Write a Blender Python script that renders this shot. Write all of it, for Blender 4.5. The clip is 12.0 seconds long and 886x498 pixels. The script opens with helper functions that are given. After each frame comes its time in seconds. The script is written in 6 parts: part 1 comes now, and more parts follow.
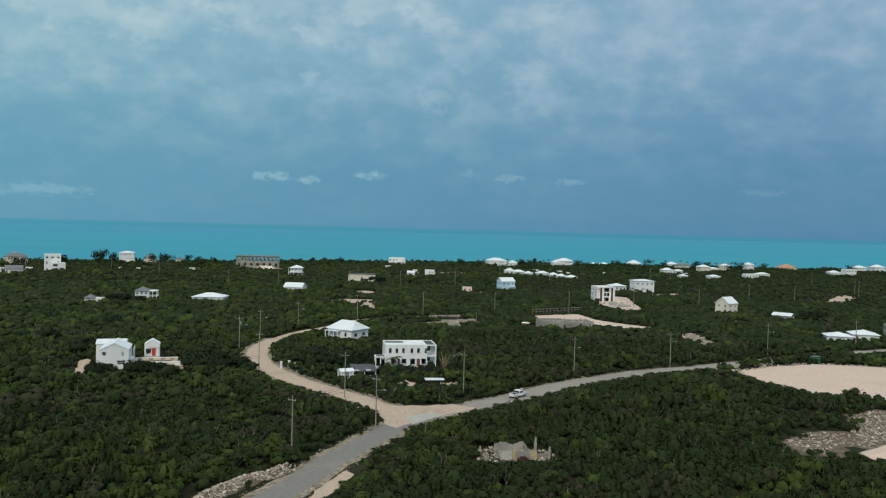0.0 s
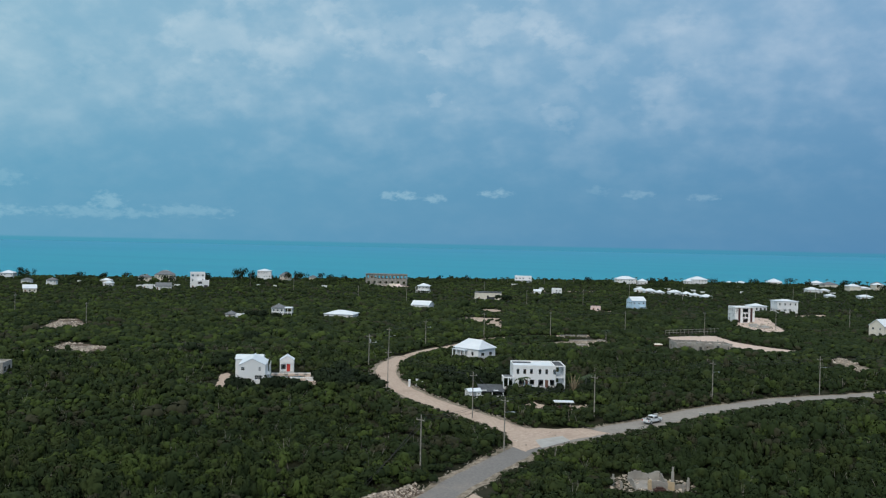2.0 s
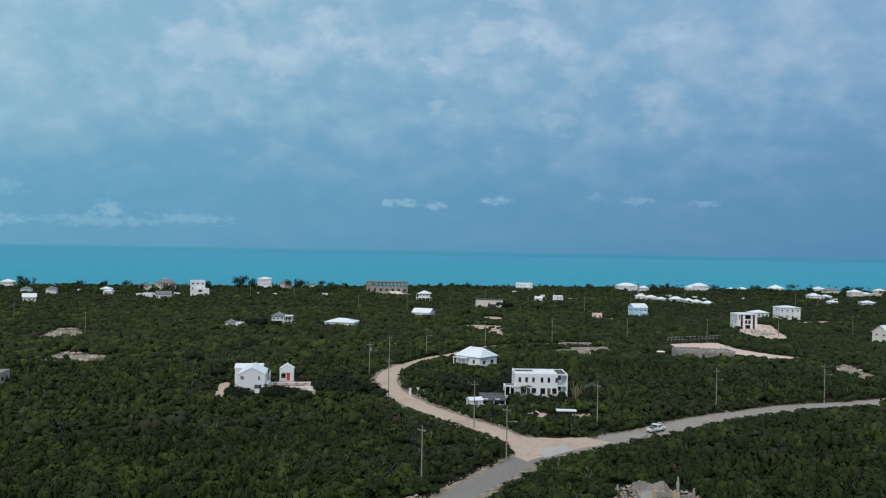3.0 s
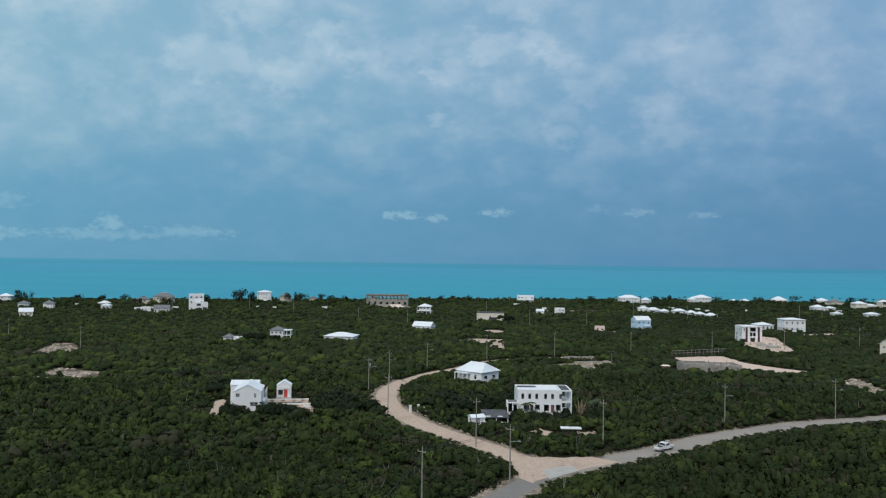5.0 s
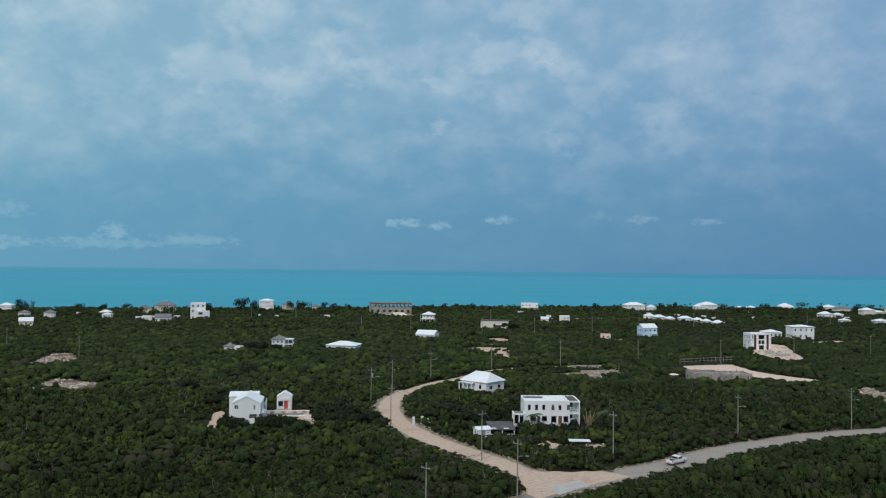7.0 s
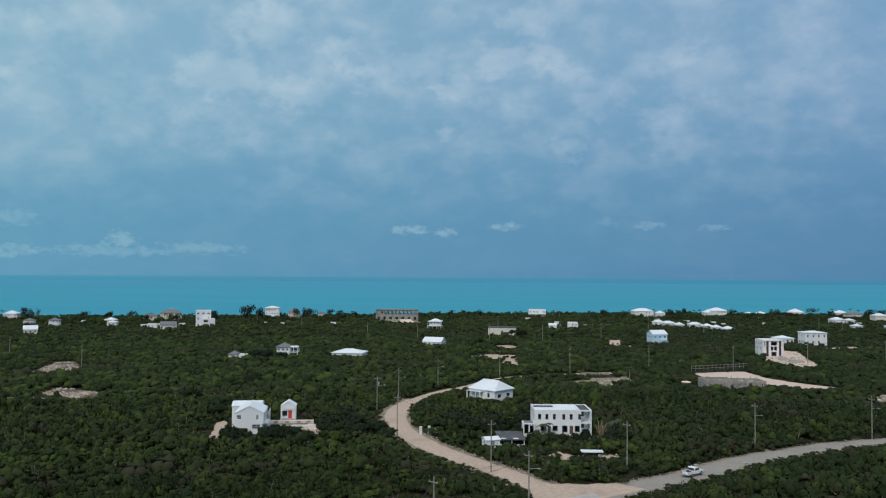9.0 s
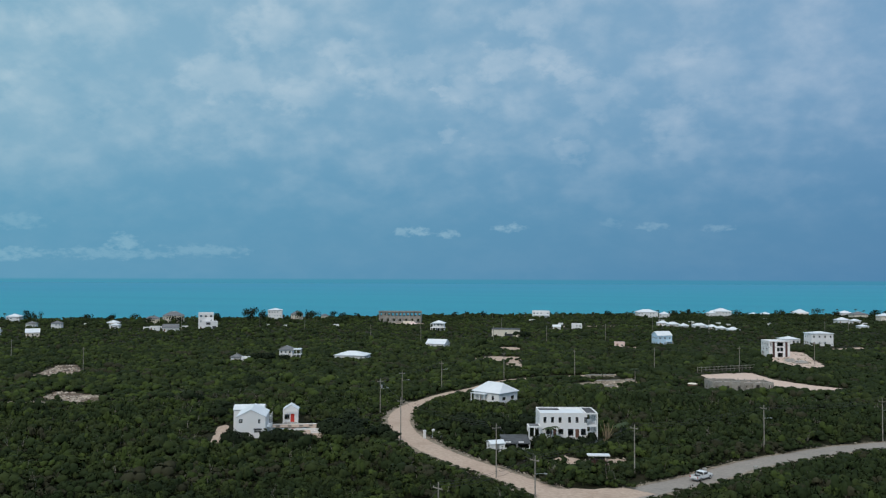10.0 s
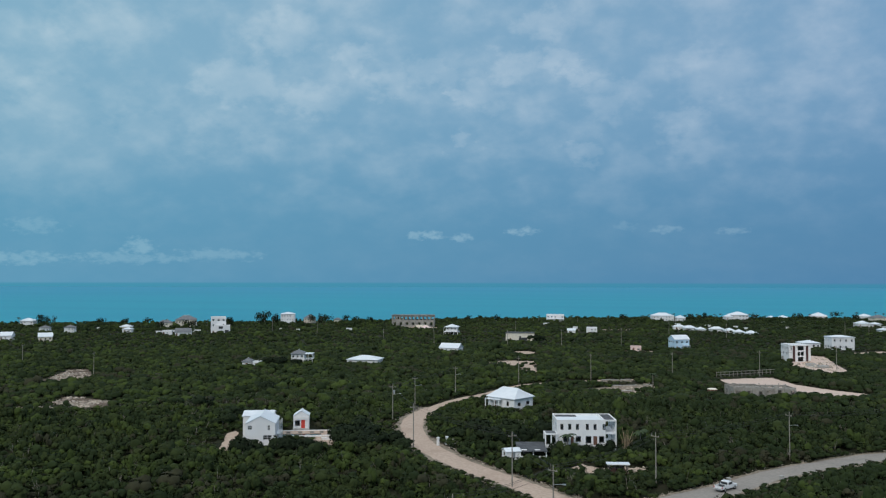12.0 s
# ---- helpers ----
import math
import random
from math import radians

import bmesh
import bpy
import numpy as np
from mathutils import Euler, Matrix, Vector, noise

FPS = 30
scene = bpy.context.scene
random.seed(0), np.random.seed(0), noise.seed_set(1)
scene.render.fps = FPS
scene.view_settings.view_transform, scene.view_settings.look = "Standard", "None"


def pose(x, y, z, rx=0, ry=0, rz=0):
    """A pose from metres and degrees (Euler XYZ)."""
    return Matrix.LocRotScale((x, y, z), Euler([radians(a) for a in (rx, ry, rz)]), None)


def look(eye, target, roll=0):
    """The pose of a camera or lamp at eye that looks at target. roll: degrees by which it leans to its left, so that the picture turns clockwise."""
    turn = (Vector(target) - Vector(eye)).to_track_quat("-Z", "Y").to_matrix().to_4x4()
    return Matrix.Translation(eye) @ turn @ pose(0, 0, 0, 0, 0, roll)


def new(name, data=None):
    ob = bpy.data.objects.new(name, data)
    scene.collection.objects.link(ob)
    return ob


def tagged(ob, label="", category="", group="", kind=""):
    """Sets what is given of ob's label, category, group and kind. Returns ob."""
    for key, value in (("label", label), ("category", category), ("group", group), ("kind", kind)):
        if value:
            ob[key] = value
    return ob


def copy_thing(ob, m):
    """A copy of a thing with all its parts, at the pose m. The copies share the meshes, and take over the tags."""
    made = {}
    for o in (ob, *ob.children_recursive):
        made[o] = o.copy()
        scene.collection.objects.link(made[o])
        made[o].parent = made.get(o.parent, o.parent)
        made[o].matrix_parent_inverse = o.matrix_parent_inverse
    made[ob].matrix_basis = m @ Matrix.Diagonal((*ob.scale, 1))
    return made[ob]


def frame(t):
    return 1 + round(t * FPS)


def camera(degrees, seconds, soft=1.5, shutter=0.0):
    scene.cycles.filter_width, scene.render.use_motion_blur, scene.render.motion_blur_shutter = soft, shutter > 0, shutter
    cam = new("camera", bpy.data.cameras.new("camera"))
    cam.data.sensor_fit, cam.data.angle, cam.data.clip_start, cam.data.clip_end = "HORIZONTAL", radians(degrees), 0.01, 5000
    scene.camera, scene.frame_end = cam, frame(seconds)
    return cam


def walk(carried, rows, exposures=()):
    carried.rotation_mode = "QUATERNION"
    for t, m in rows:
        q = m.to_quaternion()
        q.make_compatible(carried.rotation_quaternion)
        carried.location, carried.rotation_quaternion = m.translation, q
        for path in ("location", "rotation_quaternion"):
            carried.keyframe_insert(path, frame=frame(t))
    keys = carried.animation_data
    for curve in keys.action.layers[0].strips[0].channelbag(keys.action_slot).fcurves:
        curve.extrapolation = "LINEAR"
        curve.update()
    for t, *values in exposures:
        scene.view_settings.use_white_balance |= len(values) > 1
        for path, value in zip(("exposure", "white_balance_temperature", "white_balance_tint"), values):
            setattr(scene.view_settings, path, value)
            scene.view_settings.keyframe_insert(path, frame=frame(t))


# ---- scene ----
cam = camera(58.6, 12.0, soft=1.2)
PATH = [
    (0, (3.493, -31.701, 39.882), (3.301, -29.711, 39.825), 1.5),
    (0.5, (3.186, -31.076, 39.883), (2.761, -29.122, 39.832), 1.3),
    (1, (3.0, -30.637, 39.89), (2.518, -28.696, 39.85), 1.3),
    (1.5, (2.842, -30.249, 39.974), (2.341, -28.313, 39.945), 1.2),
    (2, (2.647, -29.796, 40.072), (2.142, -27.861, 40.053), 1.2),
    (2.5, (2.435, -29.139, 40.146), (1.925, -27.205, 40.136), 1.1),
    (3, (2.217, -28.261, 40.166), (1.71, -26.326, 40.165), 1.0),
    (5, (1.06, -23.594, 40.409), (0.551, -21.66, 40.439), 0.8),
    (5.5, (0.727, -22.326, 40.438), (0.217, -20.392, 40.472), 0.8),
    (6, (0.337, -21.022, 40.429), (-0.174, -19.089, 40.469), 0.7),
    (6.5, (-0.045, -19.759, 40.42), (-0.559, -17.827, 40.465), 0.7),
    (7, (-0.386, -18.547, 40.403), (-0.903, -16.616, 40.452), 0.6),
    (9, (-1.813, -13.868, 40.157), (-2.346, -11.941, 40.223), 0.4),
    (9.5, (-2.194, -12.687, 40.125), (-2.732, -10.761, 40.193), 0.3),
    (10, (-2.582, -11.521, 40.131), (-3.122, -9.597, 40.201), 0.2),
    (10.5, (-2.895, -10.312, 40.14), (-3.439, -8.389, 40.213), 0.2),
    (11, (-3.239, -9.113, 40.102), (-3.785, -7.191, 40.178), 0.1),
    (11.5, (-3.613, -7.943, 40.046), (-4.17, -6.023, 40.122), 0.1),
    (12, (-3.984, -6.832, 39.968), (-4.556, -4.917, 40.047), 0.1),
]
walk(cam, [(t, look(e, g, r)) for t, e, g, r in PATH],
     exposures=[(0.0, 0.03, 7150, 5), (1.2, 0.05, 6850, 8), (2.6, 0.05, 6620, 10), (6.5, 0.0, 6750, 11), (12.0, -0.08, 6550, 10)])


# ---------------------------------------------------------------- nodes
def mat_new(name):
    m = bpy.data.materials.new(name)
    m.use_nodes = True
    return m, m.node_tree, m.node_tree.nodes["Principled BSDF"]


def nd(tree, kind, **values):
    n = tree.nodes.new(kind)
    for key, value in values.items():
        if key == "op":
            n.operation = value
        elif key == "type":
            n.noise_type = value
        elif key.startswith("i"):
            n.inputs[int(key[1:])].default_value = value
        else:
            n.inputs[key].default_value = value
    return n


def mth(tree, op, a, b=None, clamp=False):
    n = tree.nodes.new("ShaderNodeMath")
    n.operation, n.use_clamp = op, clamp
    for i, v in enumerate((a, b)):
        if v is None:
            continue
        if isinstance(v, (int, float)):
            n.inputs[i].default_value = v
        else:
            tree.links.new(v, n.inputs[i])
    return n.outputs[0]


def remap(tree, v, a, b, c=0.0, d=1.0, smooth=True):
    n = tree.nodes.new("ShaderNodeMapRange")
    n.interpolation_type = "SMOOTHSTEP" if smooth else "LINEAR"
    tree.links.new(v, n.inputs[0])
    for i, x in enumerate((a, b, c, d)):
        n.inputs[i + 1].default_value = x
    return n.outputs[0]


def mixc(tree, f, a, b):
    n = tree.nodes.new("ShaderNodeMix")
    n.data_type = "RGBA"
    for i, v in ((0, f), (6, a), (7, b)):
        if isinstance(v, (int, float)):
            n.inputs[i].default_value = v
        elif isinstance(v, tuple):
            n.inputs[i].default_value = (*v, 1)
        else:
            tree.links.new(v, n.inputs[i])
    return n.outputs[2]


def noise_at(tree, vec, scale, detail=4, rough=0.55):
    n = nd(tree, "ShaderNodeTexNoise", Scale=scale, Detail=detail, Roughness=rough)
    if vec is not None:
        tree.links.new(vec, n.inputs["Vector"])
    return n.outputs["Fac"]


# ---------------------------------------------------------------- sky and sun
SUN_EL, SUN_AZ = 38.0, 190.0          # degrees; azimuth clockwise from +y
world = bpy.data.worlds.new("overcast_sky")
scene.world = world
world.use_nodes = True
wt = world.node_tree
coord = wt.nodes.new("ShaderNodeTexCoord").outputs["Generated"]
sep = wt.nodes.new("ShaderNodeSeparateXYZ")
wt.links.new(coord, sep.inputs[0])
dx, dy, dz = sep.outputs
up = mth(wt, "MAXIMUM", dz, 0.0)
# a cloud deck seen in perspective
den = mth(wt, "ADD", up, 0.55)
deck = wt.nodes.new("ShaderNodeCombineXYZ")
wt.links.new(mth(wt, "DIVIDE", dx, den), deck.inputs[0])
wt.links.new(mth(wt, "DIVIDE", dy, den), deck.inputs[1])
big = noise_at(wt, deck.outputs[0], 4.5, 3, 0.5)
puff = noise_at(wt, deck.outputs[0], 13.0, 5, 0.52)
fine = noise_at(wt, deck.outputs[0], 38.0, 4, 0.5)
lump = mth(wt, "ADD", mth(wt, "MULTIPLY", puff, 0.62), mth(wt, "ADD", mth(wt, "MULTIPLY", big, 0.38), mth(wt, "MULTIPLY", fine, 0.14)))
cloud = remap(wt, lump, 0.44, 0.84)
# azimuth and elevation in degrees, bent a little so that cloud edges billow
az = mth(wt, "MULTIPLY", mth(wt, "ARCTAN2", dx, dy), 57.2958)
el = mth(wt, "MULTIPLY", mth(wt, "ARCSINE", dz), 57.2958)
az_bent = mth(wt, "ADD", az, mth(wt, "MULTIPLY", mth(wt, "SUBTRACT", noise_at(wt, deck.outputs[0], 19.0, 5, 0.6), 0.5), 6.5))
el_bent = mth(wt, "ADD", el, mth(wt, "MULTIPLY", mth(wt, "SUBTRACT", noise_at(wt, deck.outputs[0], 23.0, 5, 0.6), 0.5), 4.5))
# brighter heads of the deck: azimuth, elevation, half width, strength
heads = None
for a0, e0, wa, k in ((-43.5, 11.3, 2.46, 0.6), (-42.8, 8.0, 3.9, 0.7), (-37.9, 9.8, 1.84, 0.6), (-31.4, 13.7, 2.05, 0.9), (-26.6, 12.6, 1.72, 0.8), (-28.5, 17.3, 2.05, 0.9), (-33.0, 9.9, 1.72, 0.5), (-29.9, 9.4, 1.23, 0.5), (-40.7, 16.6, 2.25, 0.6), (-23.2, 15.7, 1.07, 0.7), (-20.6, 14.0, 1.39, 0.7), (-17.5, 14.9, 1.64, 0.7), (-15.6, 13.7, 0.9, 1), (-14.2, 13.3, 1.64, 0.7), (-15.4, 10.0, 0.98, 0.9), (-11.3, 15.2, 1.48, 0.8), (-8.4, 15.6, 1.07, 0.7), (-6.4, 14.4, 1.15, 0.8), (-4.4, 12.8, 1.64, 0.7), (-6.2, 9.2, 1.15, 0.8), (2.5, 13.9, 2.46, 0.7), (0.7, 10.7, 1.48, 0.7), (1.2, 9.2, 1.48, 0.6), (-9.3, 18.1, 1.64, 0.8)):
    du = mth(wt, "DIVIDE", mth(wt, "SUBTRACT", az_bent, a0), wa * 1.25)
    dv = mth(wt, "DIVIDE", mth(wt, "SUBTRACT", el_bent, e0), wa * 0.72)
    one = remap(wt, mth(wt, "ADD", mth(wt, "MULTIPLY", du, du), mth(wt, "MULTIPLY", dv, dv)), 0.0, 1.6, k, 0.0)
    heads = one if heads is None else mth(wt, "MAXIMUM", heads, one)
cloud = mth(wt, "ADD", mth(wt, "MULTIPLY", cloud, 0.92), mth(wt, "MULTIPLY", heads, 0.46), clamp=True)
high = remap(wt, dz, 0.04, 0.27)
sky = nd(wt, "ShaderNodeTexSky")
sky.sky_type, sky.sun_disc = "NISHITA", False
sky.sun_elevation, sky.sun_rotation = radians(SUN_EL), radians(SUN_AZ)
sky.air_density, sky.dust_density = 1.2, 1.0
clear = wt.nodes.new("ShaderNodeVectorMath")
clear.operation = "SCALE"
clear.inputs[3].default_value = 0.07
wt.links.new(sky.outputs[0], clear.inputs[0])
# left of the view is paler, right of it duskier
side = remap(wt, mth(wt, "ADD", mth(wt, "MULTIPLY", dx, 0.958), mth(wt, "MULTIPLY", dy, 0.286)), -0.46, 0.58, smooth=False)
low_col = mixc(wt, side, (0.105, 0.335, 0.520), (0.072, 0.230, 0.435))
top_col = mixc(wt, side, (0.240, 0.460, 0.620), (0.190, 0.360, 0.570))
veil = mixc(wt, high, low_col, top_col)
lit = mixc(wt, side, (0.54, 0.70, 0.79), (0.46, 0.58, 0.74))
amount = mth(wt, "MULTIPLY", cloud, remap(wt, dz, 0.024, 0.29, 0.05, 0.76))
deck_col = mixc(wt, amount, veil, lit)
# overhead the deck thins and grows brighter
zen = remap(wt, dz, 0.36, 0.90)
deck_col = mixc(wt, zen, deck_col, (1.00, 1.10, 1.20))
deck_col = mixc(wt, 0.06, deck_col, clear.outputs[0])
# small distant cumulus over the sea: azimuth, elevation, half width, half height in degrees, strength
fluff = wt.nodes.new("ShaderNodeCombineXYZ")
wt.links.new(az, fluff.inputs[0])
wt.links.new(mth(wt, "MULTIPLY", el, 1.8), fluff.inputs[1])
wisp = noise_at(wt, fluff.outputs[0], 1.4, 6, 0.6)
small = None
for a0, e0, wa, we, k in ((-18.6, 3.25, 0.75, 0.36, 0.8), (-17.4, 3.25, 1.2, 0.44, 0.9), (-15.3, 3.10, 0.95, 0.36, 0.85), (-10.9, 3.55, 1.4, 0.40, 0.9),
                          (-3.5, 3.85, 0.9, 0.4, 0.35), (-0.8, 3.55, 1.4, 0.34, 0.55), (3.5, 3.4, 1.4, 0.30, 0.6), (-37.7, 2.15, 1.4, 0.8, 0.7),
                          (-32.6, 1.75, 3.6, 0.55, 0.5), (-38.4, 1.5, 5.2, 0.5, 0.5), (-45.0, 1.4, 3.6, 0.55, 0.6), (-44.0, 3.5, 2.0, 0.65, 0.4), (16.4, 2.8, 1.6, 0.32, 0.3)):
    du = mth(wt, "DIVIDE", mth(wt, "SUBTRACT", az, a0), wa)
    dv = mth(wt, "DIVIDE", mth(wt, "SUBTRACT", el, e0), we)
    rr = mth(wt, "ADD", mth(wt, "MULTIPLY", du, du), mth(wt, "MULTIPLY", dv, dv))
    body = mth(wt, "ADD", mth(wt, "SUBTRACT", 0.55, mth(wt, "MULTIPLY", rr, 0.55)), mth(wt, "MULTIPLY", mth(wt, "SUBTRACT", wisp, 0.5), 2.2))
    one = remap(wt, body, 0.0, 0.7, 0.0, k)
    small = one if small is None else mth(wt, "MAXIMUM", small, one)
deck_col = mixc(wt, mth(wt, "MULTIPLY", small, 0.62), deck_col, mixc(wt, side, (0.33, 0.56, 0.68), (0.30, 0.47, 0.62)))
# the last strip of distant sea under the horizon
far_sea = remap(wt, el, -0.30, -0.10, 1.0, 0.0)
deck_col = mixc(wt, far_sea, deck_col, mixc(wt, side, (0.064, 0.302, 0.442), (0.054, 0.258, 0.412)))
bg = wt.nodes["Background"]
wt.links.new(deck_col, bg.inputs[0])
bg.inputs[1].default_value = 1.0

sun_data = bpy.data.lights.new("sun", "SUN")
sun_data.energy, sun_data.angle, sun_data.color = 1.4, radians(20), (1.0, 0.96, 0.90)
sun = new("sun", sun_data)
sa, se = radians(SUN_AZ), radians(SUN_EL)
sun.matrix_world = look((math.sin(sa) * math.cos(se) * 300, math.cos(sa) * math.cos(se) * 300, math.sin(se) * 300), (0, 0, 0))


# ---------------------------------------------------------------- materials
def surface(name, a, b, scale=1.0, rough=0.85, bump=0.0, bump_scale=8.0, spec=0.3, random_amount=0.0, metal=0.0, dirt=None, dirt_scale=0.25, dirt_amount=0.4, island=0.0):
    """Two-scale mottled surface: a and b blend by noise, dirt adds larger stains."""
    m, t, p = mat_new(name)
    pos = t.nodes.new("ShaderNodeNewGeometry")
    vec = pos.outputs["Position"]
    col = mixc(t, remap(t, noise_at(t, vec, scale, 5, 0.6), 0.32, 0.68), a, b)
    if dirt:
        col = mixc(t, remap(t, noise_at(t, vec, dirt_scale, 5, 0.65), 0.48, 0.75, 0.0, dirt_amount), col, dirt)
    if random_amount or island:
        r = t.nodes.new("ShaderNodeObjectInfo").outputs["Random"] if random_amount else pos.outputs["Random Per Island"]
        k = random_amount or island
        hsv = nd(t, "ShaderNodeHueSaturation")
        t.links.new(remap(t, r, 0, 1, 1 - k, 1 + k, False), hsv.inputs["Value"])
        t.links.new(col, hsv.inputs["Color"])
        col = hsv.outputs[0]
    t.links.new(col, p.inputs["Base Color"])
    p.inputs["Roughness"].default_value = rough
    p.inputs["Specular IOR Level"].default_value = spec
    p.inputs["Metallic"].default_value = metal
    if bump:
        bn = nd(t, "ShaderNodeBump", Strength=bump)
        bn.inputs["Distance"].default_value = 0.1
        t.links.new(noise_at(t, vec, bump_scale, 4), bn.inputs["Height"])
        t.links.new(bn.outputs[0], p.inputs["Normal"])
    return m


def foliage_mat(name, dark, light, dry, dry_amount=0.25):
    """Each plant has a tone of its own between dark and light, darkened at its heart; drifts of drier and duller growth
    run over the plain.
    """
    m, t, p = mat_new(name)
    geo = t.nodes.new("ShaderNodeNewGeometry")
    vec = geo.outputs["Position"]
    tone = t.nodes.new("ShaderNodeAttribute")
    tone.attribute_name = "tone"
    mottle = mth(t, "ADD", mth(t, "MULTIPLY", tone.outputs["Fac"], 0.75), mth(t, "MULTIPLY", remap(t, noise_at(t, vec, 1.1, 3, 0.6), 0.3, 0.7), 0.25))
    col = mixc(t, mottle, dark, light)
    col = mixc(t, remap(t, noise_at(t, vec, 0.045, 4, 0.6), 0.55, 0.75, 0.0, dry_amount), col, dry)
    col = mixc(t, remap(t, noise_at(t, vec, 0.09, 3, 0.6), 0.46, 0.68, 0.0, 0.5), col, dark)
    hsv = nd(t, "ShaderNodeHueSaturation")
    t.links.new(remap(t, geo.outputs["Random Per Island"], 0, 1, 0.93, 1.07, False), hsv.inputs["Value"])
    t.links.new(col, hsv.inputs["Color"])
    t.links.new(hsv.outputs[0], p.inputs["Base Color"])
    p.inputs["Roughness"].default_value = 0.85
    p.inputs["Specular IOR Level"].default_value = 0.06
    return m


LEAF = [foliage_mat("leaf_deep_green", (0.0146, 0.0227, 0.0094), (0.0293, 0.0438, 0.0147), (0.0379, 0.0359, 0.0156)),
        foliage_mat("leaf_olive", (0.0198, 0.0289, 0.0102), (0.0431, 0.0577, 0.0186), (0.0474, 0.0429, 0.0195)),
        foliage_mat("leaf_fresh_green", (0.0232, 0.0359, 0.0102), (0.0619, 0.0859, 0.0218), (0.0474, 0.0499, 0.0171)),
        foliage_mat("leaf_dry", (0.0252, 0.0271, 0.0155), (0.0483, 0.0475, 0.0268), (0.0588, 0.0542, 0.0330), 0.4)]
TREE_LEAF = foliage_mat("leaf_dark_tree", (0.0121, 0.0184, 0.0102), (0.0242, 0.0350, 0.0156), (0.0258, 0.0306, 0.0117), 0.1)
PALM_LEAF = foliage_mat("palm_frond", (0.0456, 0.0643, 0.0362), (0.0784, 0.1038, 0.0525), (0.1088, 0.0994, 0.0437), 0.3)
DRY_LEAF = surface("dead_frond", (0.22, 0.16, 0.10), (0.30, 0.23, 0.15), 2.0, island=0.3)
BARK = surface("grey_bark", (0.16, 0.14, 0.12), (0.26, 0.23, 0.20), 3.0, bump=0.5)
# soil colour is near black to paint the shade in gaps between bushes
EARTH = surface("scrub_soil_gap_shade", (0.014, 0.017, 0.007), (0.028, 0.028, 0.014), 0.4, 0.95, 0.6, 1.5, 0.1, dirt=(0.09, 0.078, 0.06), dirt_scale=0.06, dirt_amount=0.35)
ASPHALT = surface("worn_asphalt", (0.170, 0.158, 0.149), (0.219, 0.202, 0.187), 2.2, 0.9, 0.2, 12, 0.2, dirt=(0.318, 0.270, 0.224), dirt_scale=0.12, dirt_amount=0.5)
DUSTY = surface("dust_covered_asphalt", (0.244, 0.222, 0.198), (0.310, 0.278, 0.247), 1.6, 0.95, 0.2, 10, 0.15, dirt=(0.185, 0.171, 0.162), dirt_scale=0.15, dirt_amount=0.6)
SAND = surface("limestone_sand", (0.398, 0.301, 0.239), (0.502, 0.388, 0.311), 1.3, 0.95, 0.4, 3.0, 0.1, dirt=(0.341, 0.250, 0.194), dirt_scale=0.09, dirt_amount=0.6)
PALE_SAND = surface("pale_sand_pad", (0.528, 0.402, 0.336), (0.603, 0.469, 0.397), 0.9, 0.95, 0.3, 3.0, 0.1, dirt=(0.434, 0.324, 0.267), dirt_scale=0.05, dirt_amount=0.45)
SHOULDER = surface("gravel_shoulder", (0.162, 0.131, 0.098), (0.339, 0.284, 0.223), 0.9, 0.95, 0.6, 4.0, 0.1, dirt=(0.048, 0.048, 0.025), dirt_scale=0.35, dirt_amount=0.8)
ROCK = surface("broken_limestone", (0.285, 0.238, 0.194), (0.529, 0.451, 0.374), 1.2, 0.9, 0.6, 3.0, 0.2, island=0.35, dirt=(0.212, 0.149, 0.111), dirt_scale=0.3, dirt_amount=0.5)
BROWN_ROCK = surface("rubble_earth", (0.096, 0.070, 0.052), (0.173, 0.132, 0.104), 0.7, 0.95, 0.7, 2.5, 0.1, dirt=(0.070, 0.050, 0.036), dirt_scale=0.25, dirt_amount=0.7)
CONCRETE = surface("raw_concrete", (0.255, 0.234, 0.209), (0.367, 0.339, 0.299), 0.5, 0.9, 0.3, 6.0, 0.2, dirt=(0.128, 0.113, 0.097), dirt_scale=0.4, dirt_amount=0.55)
SLAB = surface("fresh_concrete", (0.354, 0.341, 0.320), (0.413, 0.398, 0.371), 0.5, 0.9, 0.2, 6.0, 0.2, dirt=(0.251, 0.228, 0.196), dirt_scale=0.3)
WHITE = surface("white_stucco", (0.740, 0.736, 0.735), (0.810, 0.795, 0.784), 0.7, 0.8, 0.15, 10.0, 0.25, dirt=(0.600, 0.589, 0.572), dirt_scale=0.35, dirt_amount=0.35)
CREAM = surface("cream_stucco", (0.682, 0.616, 0.518), (0.770, 0.704, 0.594), 0.7, 0.8, 0.15, 10.0, 0.25, dirt=(0.550, 0.495, 0.432), dirt_scale=0.3)
BLUE = surface("pale_blue_paint", (0.46, 0.64, 0.78), (0.55, 0.71, 0.83), 0.7, 0.7, 0.1, 10.0, 0.3)
PINK = surface("pink_paint", (0.624, 0.462, 0.432), (0.754, 0.594, 0.544), 0.7, 0.8, dirt=(0.520, 0.363, 0.288))
ROOF_WHITE = surface("white_metal_roof", (0.643, 0.679, 0.714), (0.714, 0.741, 0.768), 0.3, 0.5, 0.0, 8, 0.4, dirt=(0.517, 0.536, 0.554), dirt_scale=0.4, dirt_amount=0.3)
ROOF_GREY = surface("grey_shingle_roof", (0.12, 0.125, 0.135), (0.20, 0.205, 0.21), 1.2, 0.85, 0.3, 6)
ROOF_DARK = surface("dark_roof_felt", (0.055, 0.058, 0.064), (0.095, 0.098, 0.105), 0.8, 0.8, 0.2, 6)
